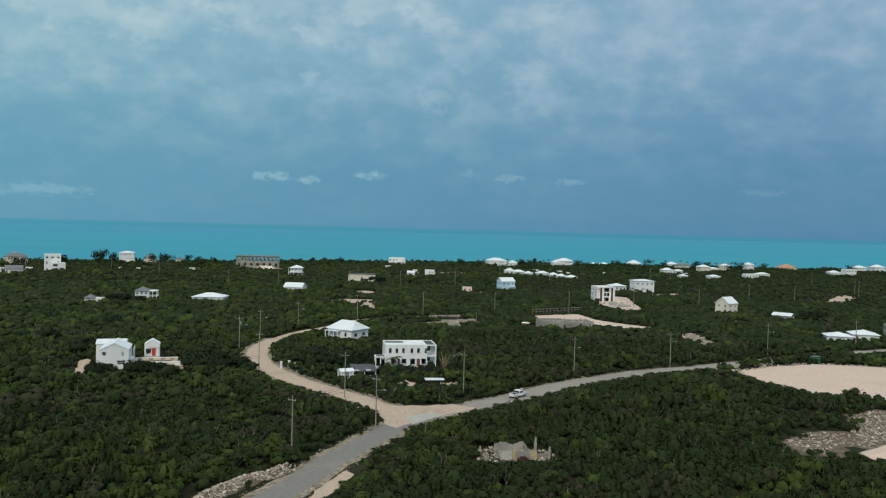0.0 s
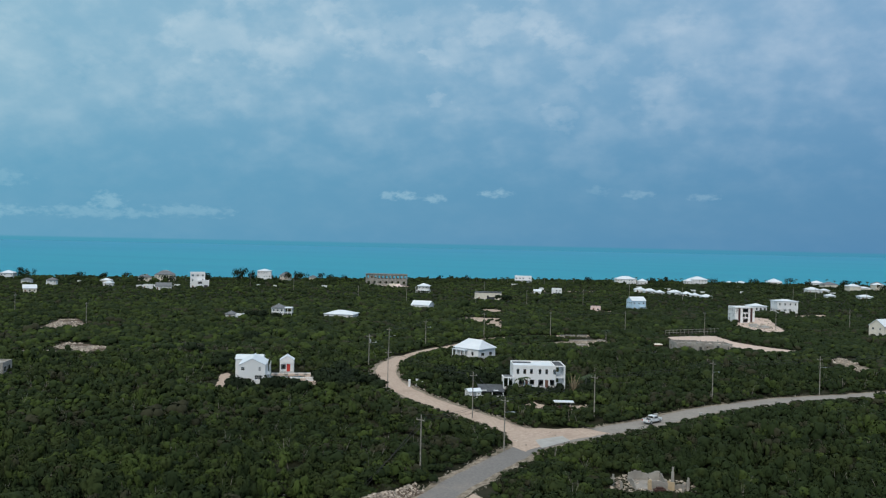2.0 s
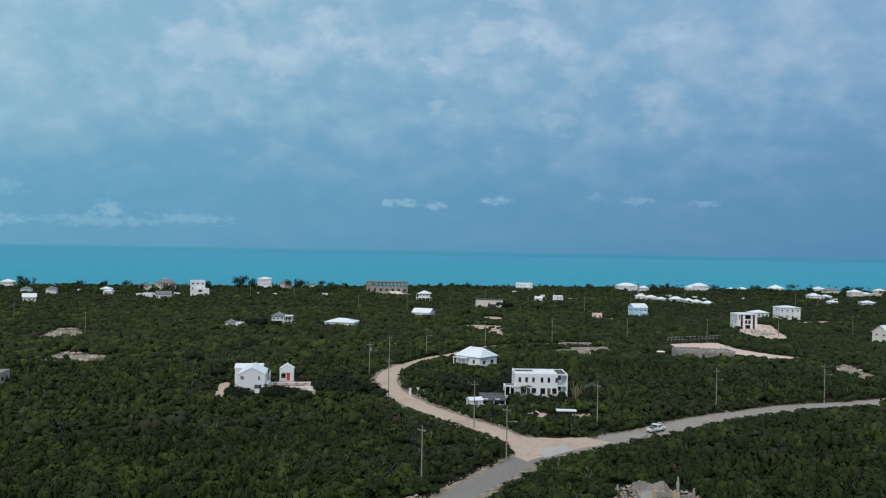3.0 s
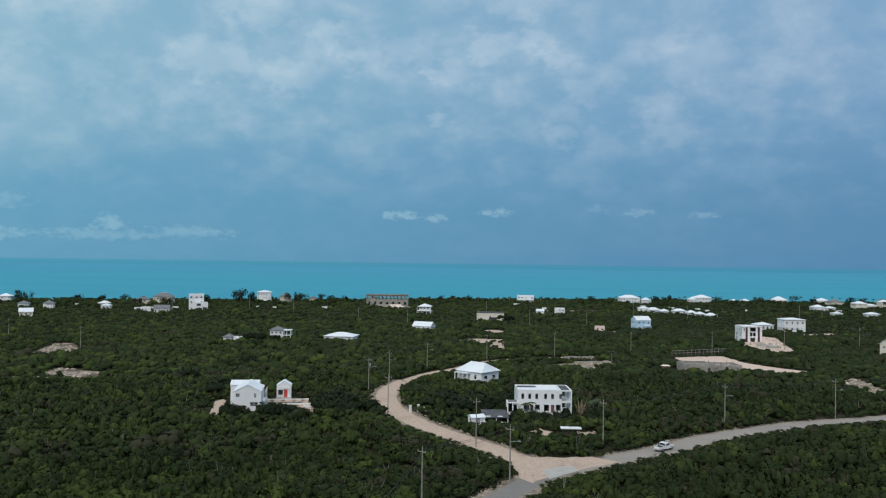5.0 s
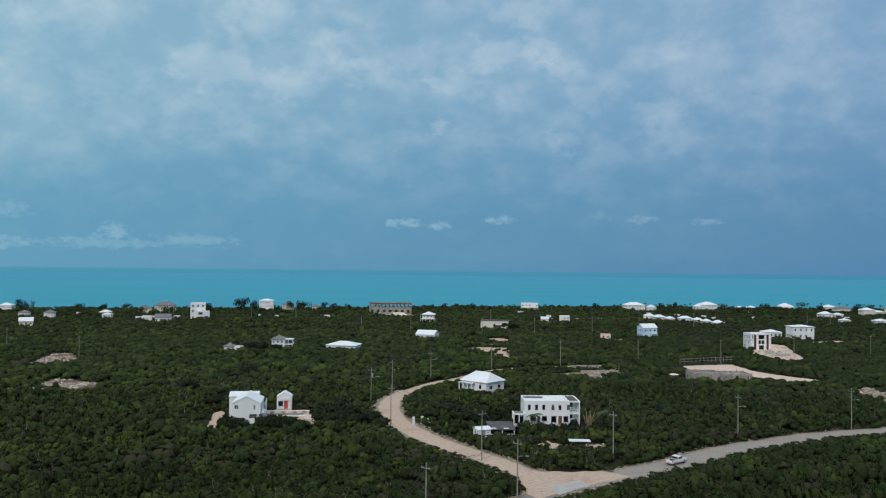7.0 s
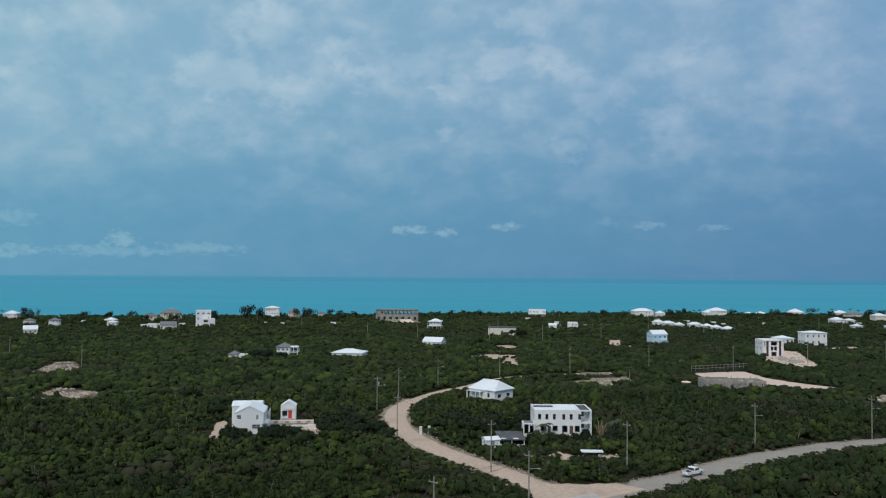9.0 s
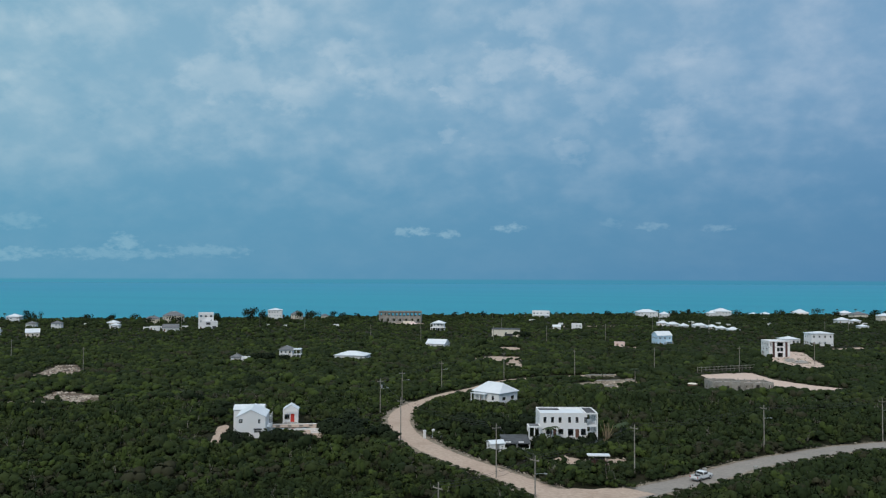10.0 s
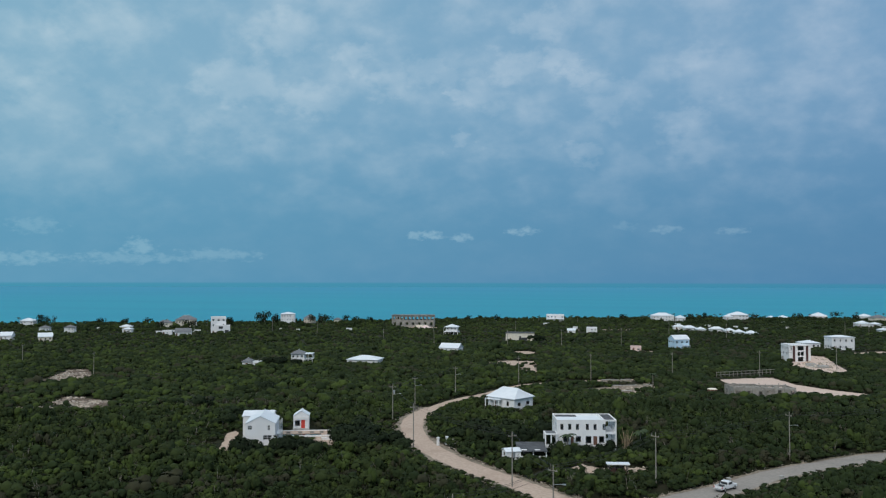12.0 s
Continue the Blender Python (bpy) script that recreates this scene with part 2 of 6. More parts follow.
ROOF_TILE = surface("terracotta_roof", (0.42, 0.20, 0.12), (0.52, 0.28, 0.18), 1.2, 0.85, 0.3, 6)
TRIM = surface("white_trim", (0.76, 0.77, 0.78), (0.80, 0.80, 0.80), 2.0, 0.6)
RUST = surface("rusty_scrap", (0.045, 0.022, 0.018), (0.085, 0.045, 0.035), 3.0, 0.9)
OCHRE = surface("ochre_plaster", (0.42, 0.31, 0.19), (0.52, 0.40, 0.26), 1.2, 0.9, 0.3, 6.0, 0.2, dirt=(0.28, 0.22, 0.16), dirt_scale=0.8, dirt_amount=0.5)
MAROON = surface("maroon_cladding", (0.062, 0.028, 0.026), (0.088, 0.040, 0.036), 2.0, 0.6)
DARK = surface("dark_frame", (0.035, 0.037, 0.042), (0.055, 0.057, 0.06), 2.0, 0.5)
BROWN = surface("brown_wood", (0.13, 0.062, 0.045), (0.19, 0.095, 0.065), 2.0, 0.6)
RED = surface("red_paint", (0.52, 0.045, 0.035), (0.60, 0.07, 0.05), 2.0, 0.5)
GREEN_PAINT = surface("green_paint", (0.035, 0.13, 0.085), (0.05, 0.17, 0.11), 2.0, 0.6)
TURQ = surface("pool_lining", (0.10, 0.30, 0.34), (0.16, 0.36, 0.40), 1.0, 0.2)
TIMBER = surface("weathered_pole_timber", (0.20, 0.18, 0.155), (0.31, 0.28, 0.245), 1.5, 0.9, 0.4, 12)
STEEL = surface("galvanised_steel", (0.42, 0.43, 0.44), (0.52, 0.53, 0.54), 2.0, 0.45, metal=0.6)
WIRE = surface("black_cable", (0.02, 0.02, 0.022), (0.035, 0.035, 0.037), 2.0, 0.6)
CAR_WHITE = surface("white_car_paint", (0.72, 0.73, 0.74), (0.76, 0.77, 0.78), 1.0, 0.25, spec=0.5)
RUBBER = surface("tyre_rubber", (0.018, 0.018, 0.019), (0.03, 0.03, 0.03), 4.0, 0.9)
LAMP_RED = surface("tail_lamp_red", (0.40, 0.02, 0.02), (0.45, 0.03, 0.02), 4.0, 0.3)

GLASS, gt, gp = mat_new("window_glass")
gp.inputs["Base Color"].default_value = (0.55, 0.62, 0.66, 1)
gp.inputs["Transmission Weight"].default_value = 1.0
gp.inputs["Roughness"].default_value = 0.06

# water: shoals, deeper bands and ripples; far tint mixes depth with painted haze
SEA, st, sp = mat_new("turquoise_sea")
spos = st.nodes.new("ShaderNodeNewGeometry").outputs["Position"]
mp = nd(st, "ShaderNodeMapping")
mp.inputs["Rotation"].default_value = (0, 0, radians(-25))
mp.inputs["Scale"].default_value = (0.0007, 0.0045, 1)
st.links.new(spos, mp.inputs[0])
ssep = st.nodes.new("ShaderNodeSeparateXYZ")
st.links.new(spos, ssep.inputs[0])
off = mth(st, "SUBTRACT", ssep.outputs[1], mth(st, "MULTIPLY", ssep.outputs[0], 0.45))
deep_haze = remap(st, off, 1200, 4200)
band = remap(st, noise_at(st, mp.outputs[0], 1.0, 4, 0.55), 0.42, 0.66)
sea_col = mixc(st, deep_haze, (0.018, 0.266, 0.362), (0.030, 0.250, 0.378))
sea_col = mixc(st, mth(st, "MULTIPLY", band, 0.30), sea_col, (0.012, 0.205, 0.315))
st.links.new(sea_col, sp.inputs["Base Color"])
sp.inputs["Roughness"].default_value = 0.55
sp.inputs["Specular IOR Level"].default_value = 0.12
sbump = nd(st, "ShaderNodeBump", Strength=0.25)
sbump.inputs["Distance"].default_value = 0.4
st.links.new(noise_at(st, spos, 0.25, 4), sbump.inputs["Height"])
st.links.new(sbump.outputs[0], sp.inputs["Normal"])


# ---------------------------------------------------------------- land form
def step(a, b, v):
    k = np.clip((v - a) / (b - a), 0, 1)
    return k * k * (3 - 2 * k)


def crest(x):
    """Northing of the wooded crest behind the beach."""
    return np.interp(x, (-1100, -584, -449, -317, -233, -65, 57, 231, 434, 1100), (330, 560, 618, 695, 752, 850, 895, 928, 950, 1060))


def inland(x, y):
    """Metres inland from the crest."""
    return (crest(x) - y) * 0.88


def gz(x, y):
    """Height of the land: a flat scrub plain, then down under the sea."""
    s = inland(np.asarray(x, float), np.asarray(y, float))
    return np.where(s < 0, -7 * step(0, 70, -s), 0.0)


def gzf(x, y):
    return float(gz(x, y))


def mesh_ob(name, verts, faces, material, parent=None, smooth=False):
    me = bpy.data.meshes.new(name)
    me.from_pydata([tuple(v) for v in verts], [], faces)
    me.materials.append(material)
    if smooth:
        me.polygons.foreach_set("use_smooth", [True] * len(me.polygons))
    me.update()
    ob = new(name, me)
    if parent:
        ob.parent = parent
    return ob


def part(name, bm, material, parent, label=""):
    me = bpy.data.meshes.new(name)
    bm.normal_update()
    bm.to_mesh(me)
    bm.free()
    me.materials.append(material)
    ob = new(name, me)
    ob.parent = parent
    if label:
        ob["label"] = label
    return ob


def thing(name, m, label, category, group="", kind=""):
    ob = new(name)
    ob.matrix_world = m
    return tagged(ob, label, category, group, kind)


def boxes(*rows):
    """A bmesh of boxes, each (x0, x1, y0, y1, z0, z1)."""
    bm = bmesh.new()
    for x0, x1, y0, y1, z0, z1 in rows:
        vs = [bm.verts.new(v) for v in ((x0, y0, z0), (x1, y0, z0), (x1, y1, z0), (x0, y1, z0), (x0, y0, z1), (x1, y0, z1), (x1, y1, z1), (x0, y1, z1))]
        for f in ((3, 2, 1, 0), (4, 5, 6, 7), (0, 1, 5, 4), (1, 2, 6, 5), (2, 3, 7, 6), (3, 0, 4, 7)):
            bm.faces.new([vs[i] for i in f])
    return bm


def rod(bm, a, b, r0, r1, sides=8):
    """A tapered round bar from a to b."""
    a, b = Vector(a), Vector(b)
    q = (b - a).to_track_quat("Z", "Y")
    rings = []
    for p, r in ((a, r0), (b, r1)):
        rings.append([bm.verts.new(p + q @ Vector((math.cos(i * math.tau / sides) * r, math.sin(i * math.tau / sides) * r, 0))) for i in range(sides)])
    for i in range(sides):
        j = (i + 1) % sides
        bm.faces.new((rings[0][i], rings[0][j], rings[1][j], rings[1][i]))
    bm.faces.new(rings[0][::-1])
    bm.faces.new(rings[1])
    return bm


# one sheet of land, one sheet of water to the horizon
gx, gy = np.linspace(-1300, 1300, 231), np.linspace(-500, 1400, 211)
GX, GY = np.meshgrid(gx, gy)
gv = np.column_stack([GX.ravel(), GY.ravel(), gz(GX, GY).ravel()])
nx = len(gx)
gf = [(j * nx + i, j * nx + i + 1, (j + 1) * nx + i + 1, (j + 1) * nx + i) for j in range(len(gy) - 1) for i in range(nx - 1)]
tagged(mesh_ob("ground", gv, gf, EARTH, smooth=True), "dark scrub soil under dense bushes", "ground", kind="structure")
tagged(mesh_ob("water", [(-9000, -600, -3), (9000, -600, -3), (9000, 9000, -3), (-9000, 9000, -3)], [(0, 1, 2, 3)], SEA), "calm turquoise sea reaching the horizon", "sea", kind="structure")


# the beach below the crest
bx = np.linspace(-1000, 1000, 201)
bv = [(x, crest(x) + o, gzf(x, crest(x) + o) + 0.08) for o in (4, 14, 24, 34) for x in bx]
bf = [(j * 201 + i, j * 201 + i + 1, (j + 1) * 201 + i + 1, (j + 1) * 201 + i) for j in range(3) for i in range(200)]
tagged(mesh_ob("beach", bv, bf, PALE_SAND, smooth=True), "narrow pale sand beach along the sea", "beach", kind="structure")


# ---------------------------------------------------------------- roads and clearings
def glide(points, per=8):
    """A smooth line through points."""
    p = [np.array(q, float) for q in points]
    p = [2 * p[0] - p[1]] + p + [2 * p[-1] - p[-2]]
    out = []
    for i in range(1, len(p) - 2):
        for k in range(per):
            u = k / per
            out.append(0.5 * (2 * p[i] + (p[i + 1] - p[i - 1]) * u + (2 * p[i - 1] - 5 * p[i] + 4 * p[i + 1] - p[i + 2]) * u * u + (3 * p[i] - p[i - 1] - 3 * p[i + 1] + p[i + 2]) * u ** 3))
    out.append(p[-2])
    return np.array(out)


CLEAR_LINES = []       # (line, half width) kept free of bushes
CLEAR_AREAS = []       # outlines kept free of bushes


def strip(name, points, half, material, lift, label, rag=0.25, clear=True, per=8):
    line = glide(points, per)
    tan = np.gradient(line, axis=0)
    tan /= np.linalg.norm(tan, axis=1)[:, None]
    nor = np.column_stack([-tan[:, 1], tan[:, 0]])
    verts, faces, cols = [], [], 7
    for i, (p, n) in enumerate(zip(line, nor)):
        for c in range(cols):
            u = -1 + 2 * c / (cols - 1)
            w = half + (rag * (noise.noise((p[0] * 0.35, p[1] * 0.35, u * 3)) + 0.5 * noise.noise((p[0] * 1.3, p[1] * 1.3, u * 3))) if c in (0, cols - 1) else 0)
            q = p + n * u * w
            verts.append((q[0], q[1], gzf(*q) + (lift + 0.05 * (1 - u * u) if c not in (0, cols - 1) else 0.005)))
    for i in range(len(line) - 1):
        for c in range(cols - 1):
            a = i * cols + c
            faces.append((a, a + cols, a + cols + 1, a + 1))
    if clear:
        CLEAR_LINES.append((line[::2], half))
    return tagged(mesh_ob(name, verts, faces, material, smooth=True), label, "road", kind="structure")


def patch(name, outline, material, lift, label, rag=0.7, clear=True, category="ground", inset=0.0):
    """A clearing with a ragged rim, laid on the land."""
    pts = []
    n = len(outline)
    for i in range(n):
        a, b = np.array(outline[i], float), np.array(outline[(i + 1) % n], float)
        m = max(1, int(np.linalg.norm(b - a) / 1.2))
        for k in range(m):
            q = a + (b - a) * k / m
            q = q + np.array([noise.noise((q[0] * 0.4, q[1] * 0.4, 1)), noise.noise((q[0] * 0.4, q[1] * 0.4, 9))]) * rag + np.array([noise.noise((q[0] * 1.7, q[1] * 1.7, 4)), noise.noise((q[0] * 1.7, q[1] * 1.7, 7))]) * rag * 0.5
            pts.append(q)
    bm = bmesh.new()
    vs = [bm.verts.new((q[0], q[1], gzf(*q) + lift)) for q in pts]
    es = [bm.edges.new((vs[i], vs[(i + 1) % len(vs)])) for i in range(len(vs))]
    bmesh.ops.triangle_fill(bm, edges=es, use_beauty=True, normal=(0, 0, 1))
    for f in bm.faces:
        f.normal_update()
        if f.normal.z < 0:
            f.normal_flip()
    me = bpy.data.meshes.new(name)
    bm.to_mesh(me)
    bm.free()
    me.materials.append(material)
    if clear:
        CLEAR_AREAS.append((np.array(outline, float), rag))
    return tagged(new(name, me), label, category, kind="structure")


MAIN_ROAD = [(-43.4, 39.9), (-36.9, 59.7), (-30.9, 78.9), (-26.8, 98.1), (-22.0, 115.0), (-18.7, 125.2), (-14.4, 132.0), (-8.5, 139.4), (-3.1, 146.6), (5.0, 156.1), (13.6, 169.1), (23.5, 180.1),
             (36.0, 192.4), (47.4, 200.5), (58.3, 207.7), (81.0, 224.6), (102.8, 241.2), (116.0, 249.4), (132.4, 258.7), (158.1, 271.5), (203.4, 291.1)]
DIRT_ROAD = [(-16.3, 128.9), (-23.7, 136.9), (-31.0, 143.9), (-38.9, 151.0), (-47.3, 158.1), (-57.6, 169.2), (-65.6, 180.2), (-73.5, 196.6), (-77.6, 213.2), (-78.0, 231.0), (-74.4, 251.8),
             (-69.8, 262.4), (-61.7, 290.2), (-47.1, 305.6), (-32.1, 316.5), (-21.7, 322.6)]
strip("road_shoulder", MAIN_ROAD, 4.0, SHOULDER, 0.012, "pale gravel and weeds along the asphalt road", 1.0, clear=False)
strip("road", MAIN_ROAD[:7], 3.1, ASPHALT, 0.06, "worn grey asphalt road through the scrub", 0.3)
strip("road", MAIN_ROAD[6:], 3.3, DUSTY, 0.06, "dust-covered pale asphalt road through the scrub", 0.4)
CLEAR_LINES.append((glide(MAIN_ROAD[:5])[::2], 4.3))
strip("dirt_road_shoulder", DIRT_ROAD[:10], 4.7, SHOULDER, 0.010, "stony weedy verge of the dirt road", 1.0, clear=False)
strip("dirt_road", DIRT_ROAD[:10], 3.6, SAND, 0.05, "pale crushed limestone dirt road", 0.6)
strip("dirt_track", DIRT_ROAD[9:], 2.2, SAND, 0.05, "narrow pale dirt track", 0.6)
patch("dirt_apron", [(-22.1, 123.4), (-19.3, 120.7), (-15.6, 128.3), (-9.4, 135.6), (-4.4, 141.1), (-9.6, 143.9), (-16.3, 141.3), (-22.1, 140.0), (-25.9, 134.0)], SAND, 0.125, "pale dirt apron at the road junction", 0.8)
patch("pavement", [(-18.9, 130.1), (-13.9, 135.2), (-11.9, 131.8), (-16.7, 124.0)], SLAB, 0.155, "light concrete slab at the junction", 0.15)
patch("verge_sand", [(-26.3, 76.3), (-25.6, 82.9), (-24.5, 88.4), (-23.4, 93.0), (-21.7, 91.2), (-22.4, 85.5), (-23.3, 79.8), (-23.5, 76.7)], SAND, 0.03, "pale sandy gravel beside the asphalt", 0.5)
patch("sand_lot", [(67.1, 204.0), (80.6, 215.5), (96.4, 223.3), (116.6, 222.7), (134.6, 212.6), (127.4, 186.4), (111.8, 167.9), (95.0, 167.2), (89.2, 169.7), (82.0, 173.9), (75.3, 177.9), (70.5, 187.6)], PALE_SAND, 0.05, "large flattened pale sand lot", 1.0)
patch("rubble_ground", [(54.7, 125.5), (63.1, 135.0), (72.5, 136.5), (77.8, 152.1), (86.3, 159.7), (97.7, 154.1), (95.5, 134.9), (82.5, 117.5), (73.7, 118.2), (67.4, 124.4), (61.2, 113.9), (53.2, 117.6)], BROWN_ROCK, 0.05, "cleared ground strewn with rubble", 2.0)
patch("building_pad", [(11.2, 331.9), (22.4, 340.3), (32.4, 345.3), (38.1, 325.2), (47.5, 313.6), (60.3, 303.8), (49.6, 291.6), (37.6, 297.5), (29.2, 304.0), (15.5, 312.3)], PALE_SAND, 0.06, "pale levelled sand building pad", 0.6)
patch("yard_sand", [(62.6, 456.0), (68.8, 450.9), (67.1, 377.4), (55.5, 366.1), (45.1, 396.4), (49.9, 421.5)], PALE_SAND, 0.06, "pale excavated sand beside the house", 1.2)
patch("quarry_sand", [(-94.1, 366.2), (-86.6, 381.1), (-72.2, 381.8), (-62.1, 323.9), (-68.1, 330.6), (-75.0, 357.2)], SAND, 0.06, "pale bare sand clearing in scrub", 3.2)
patch("quarry_sand", [(-93.6, 429.5), (-87.5, 436.3), (-80.5, 430.1), (-76.6, 406.0), (-82.7, 411.1)], SAND, 0.06, "pale bare sand clearing in scrub", 1.2)
patch("terrace_sand", [(-37.2, 289.9), (-29.5, 297.3), (-15.2, 311.8), (-11.9, 299.4), (-20.6, 280.0), (-26.1, 288.3), (-31.6, 284.0)], SHOULDER, 0.06, "stepped stony clearing in scrub", 2.2)
patch("quarry_rubble", [(-263.4, 283.0), (-257.5, 286.8), (-235.9, 266.8), (-229.4, 248.5), (-242.4, 240.4), (-252.5, 262.5)], BROWN_ROCK, 0.06, "stony bare clearing in scrub", 2.0)
patch("quarry_rubble", [(-198.4, 203.1), (-204.1, 216.2), (-185.6, 213.7), (-175.3, 201.4), (-179.1, 193.0)], BROWN_ROCK, 0.06, "stony bare clearing in scrub", 2.0)
patch("garden_sand", [(-27.1, 161.8), (-24.5, 165.6), (-21.9, 166.6), (-19.5, 163.8), (-13.0, 168.6), (-10.2, 166.5), (-12.5, 164.2), (-17.2, 161.1), (-21.4, 159.2)], SAND, 0.05, "pale dug-over sand in a garden", 1.0)
patch("driveway", [(-107.6, 156.6), (-105.6, 157.6), (-107.6, 163.2), (-111.0, 170.0), (-114.5, 177.3), (-117.0, 179.0), (-117.0, 175.4), (-112.6, 167.0)], SAND, 0.05, "pale sandy driveway beside the house", 0.5)
patch("driveway", [(-91.0, 171.8), (-85.1, 170.2), (-83.7, 175.6), (-87.0, 179.2), (-90.8, 179.1), (-93.8, 180.2)], SAND, 0.05, "pale sandy yard below the terrace", 0.5)
patch("yard_sand", [(76.3, 471.1), (85.0, 477.4), (97.4, 487.5), (105.8, 495.1), (108.7, 488.3), (97.6, 478.0), (83.4, 466.8)], SAND, 0.05, "bare sand strip before the house", 0.8)
patch("yard_sand", [(-228.9, 629.8), (-209.3, 639.3), (-198.2, 630.7), (-199.6, 612.5), (-214.9, 610.2)], SAND, 0.05, "bare sand before the unfinished building", 1.2)
patch("yard_sand", [(-38.7, 447.2), (-30.9, 455.1), (-17.1, 457.2), (-5.8, 451.5), (-15.8, 441.9), (-29.8, 443.0)], SAND, 0.05, "bare sand round the small pink hut", 0.8)
patch("track_sand", [(198.0, 487.0), (216, 517), (224.7, 532.9), (226.5, 515.4), (203.4, 469.6), (190.2, 460.8)], SAND, 0.05, "pale bare clearing in scrub", 2.4)
patch("stony_ground", [(67.5, 286.6), (73.4, 287.4), (76.2, 261.3), (70.8, 253.9), (66.4, 270.0)], SHOULDER, 0.05, "stony bare gap in the scrub", 2.6)
patch("stony_ground", [(97.5, 333.8), (105.8, 343.8), (109.6, 334.9), (100.8, 325.1)], SHOULDER, 0.05, "stony bare gap in the scrub", 2.2)
patch("coast_track", [(-92.3, 633.8), (-28.8, 664.8), (4.2, 675.4), (4.8, 668.8), (-28.1, 656.9), (-91.6, 626.0)], SAND, 0.05, "pale sandy track along the coast", 0.8)


# ---------------------------------------------------------------- buildings
FOOTPRINTS = []        # (x, y, turn, half width, half depth) kept free of bushes


def at(x, y, turn=0.0, lift=0.0):
    return pose(x, y, gzf(x, y) + lift, 0, 0, turn)


def moved(bm, m):
    bm.transform(m)
    return bm


def wall(house, m, length, height, holes, material, thick=0.25, name="wall", label="", sash=None, bars=False):
    """A wall with openings right through it; each hole is (u0, u1, z0, z1, kind): window, door colour or open."""
    us = sorted({0.0, length, *[h[0] for h in holes], *[h[1] for h in holes]})
    zs = sorted({-1.0, height, *[h[2] for h in holes], *[h[3] for h in holes]})
    nu, nz = len(us) - 1, len(zs) - 1
    solid = [[not any(h[0] < (us[i] + us[i + 1]) / 2 < h[1] and h[2] < (zs[k] + zs[k + 1]) / 2 < h[3] for h in holes) for k in range(nz)] for i in range(nu)]
    bm, made = bmesh.new(), {}

    def vert(i, v, k):
        if (i, v, k) not in made:
            made[i, v, k] = bm.verts.new((us[i], thick if v else 0.0, zs[k]))
        return made[i, v, k]

    def filled(i, k):
        return 0 <= i < nu and 0 <= k < nz and solid[i][k]
    for i in range(nu):
        for k in range(nz):
            if not solid[i][k]:
                continue
            bm.faces.new((vert(i, 0, k), vert(i + 1, 0, k), vert(i + 1, 0, k + 1), vert(i, 0, k + 1)))
            bm.faces.new((vert(i, 1, k + 1), vert(i + 1, 1, k + 1), vert(i + 1, 1, k), vert(i, 1, k)))
            for di, dk, a, b in ((-1, 0, (i, k + 1), (i, k)), (1, 0, (i + 1, k), (i + 1, k + 1)), (0, -1, (i, k), (i + 1, k)), (0, 1, (i + 1, k + 1), (i, k + 1))):
                if not filled(i + di, k + dk):
                    bm.faces.new((vert(b[0], 0, b[1]), vert(a[0], 0, a[1]), vert(a[0], 1, a[1]), vert(b[0], 1, b[1])))
    w = part(name, moved(bm, m), material, house, label)
    for u0, u1, z0, z1, kind in holes:
        if kind == "open":
            continue
        f = 0.07
        if kind == "window":
            win = part("window", moved(boxes((u0, u0 + f, 0.06, 0.16, z0, z1), (u1 - f, u1, 0.06, 0.16, z0, z1), (u0 + f, u1 - f, 0.06, 0.16, z0, z0 + f), (u0 + f, u1 - f, 0.06, 0.16, z1 - f, z1)), m), sash or DARK, house)
            if bars:
                part("glazing_bar", moved(boxes((u0 + f, u1 - f, 0.07, 0.15, (z0 + z1) / 2 - 0.03, (z0 + z1) / 2 + 0.03)), m), TRIM, win)
                part("glazing_bar", moved(boxes(((u0 + u1) / 2 - 0.03, (u0 + u1) / 2 + 0.03, 0.06, 0.068, z0 + f, z1 - f)), m), TRIM, win)
            part("pane", moved(boxes((u0 + f, u1 - f, 0.10, 0.12, z0 + f, z1 - f)), m), GLASS, win)
        else:
            dr = part("door", moved(boxes((u0, u1, 0.08, 0.14, z0, z1)), m), kind, house)
            part("door_handle", moved(boxes((u1 - 0.16, u1 - 0.10, 0.03, 0.08, z0 + 0.95, z0 + 1.1)), m), STEEL, dr)
    return w


def row(length, n, z, w=1.0, h=1.3, kind="window", a=0.0, b=1.0):
    """n openings spread along a wall between the fractions a and b."""
    out = []
    for i in range(n):
        c = length * (a + (b - a) * (i + 0.5) / n)
        out.append((round(c - w / 2, 3), round(c + w / 2, 3), z, z + h, kind))
    return out


def sides(w, d, t=0.25):
    """The four wall planes of a block w by d: front, right, back, left."""
    return {"front": (Matrix.Translation((-w / 2, -d / 2, 0)), w), "right": (Matrix.Translation((w / 2, -d / 2 + t, 0)) @ pose(0, 0, 0, 0, 0, 90), d - 2 * t),
            "back": (Matrix.Translation((w / 2, d / 2, 0)) @ pose(0, 0, 0, 0, 0, 180), w), "left": (Matrix.Translation((-w / 2, d / 2 - t, 0)) @ pose(0, 0, 0, 0, 0, 270), d - 2 * t)}


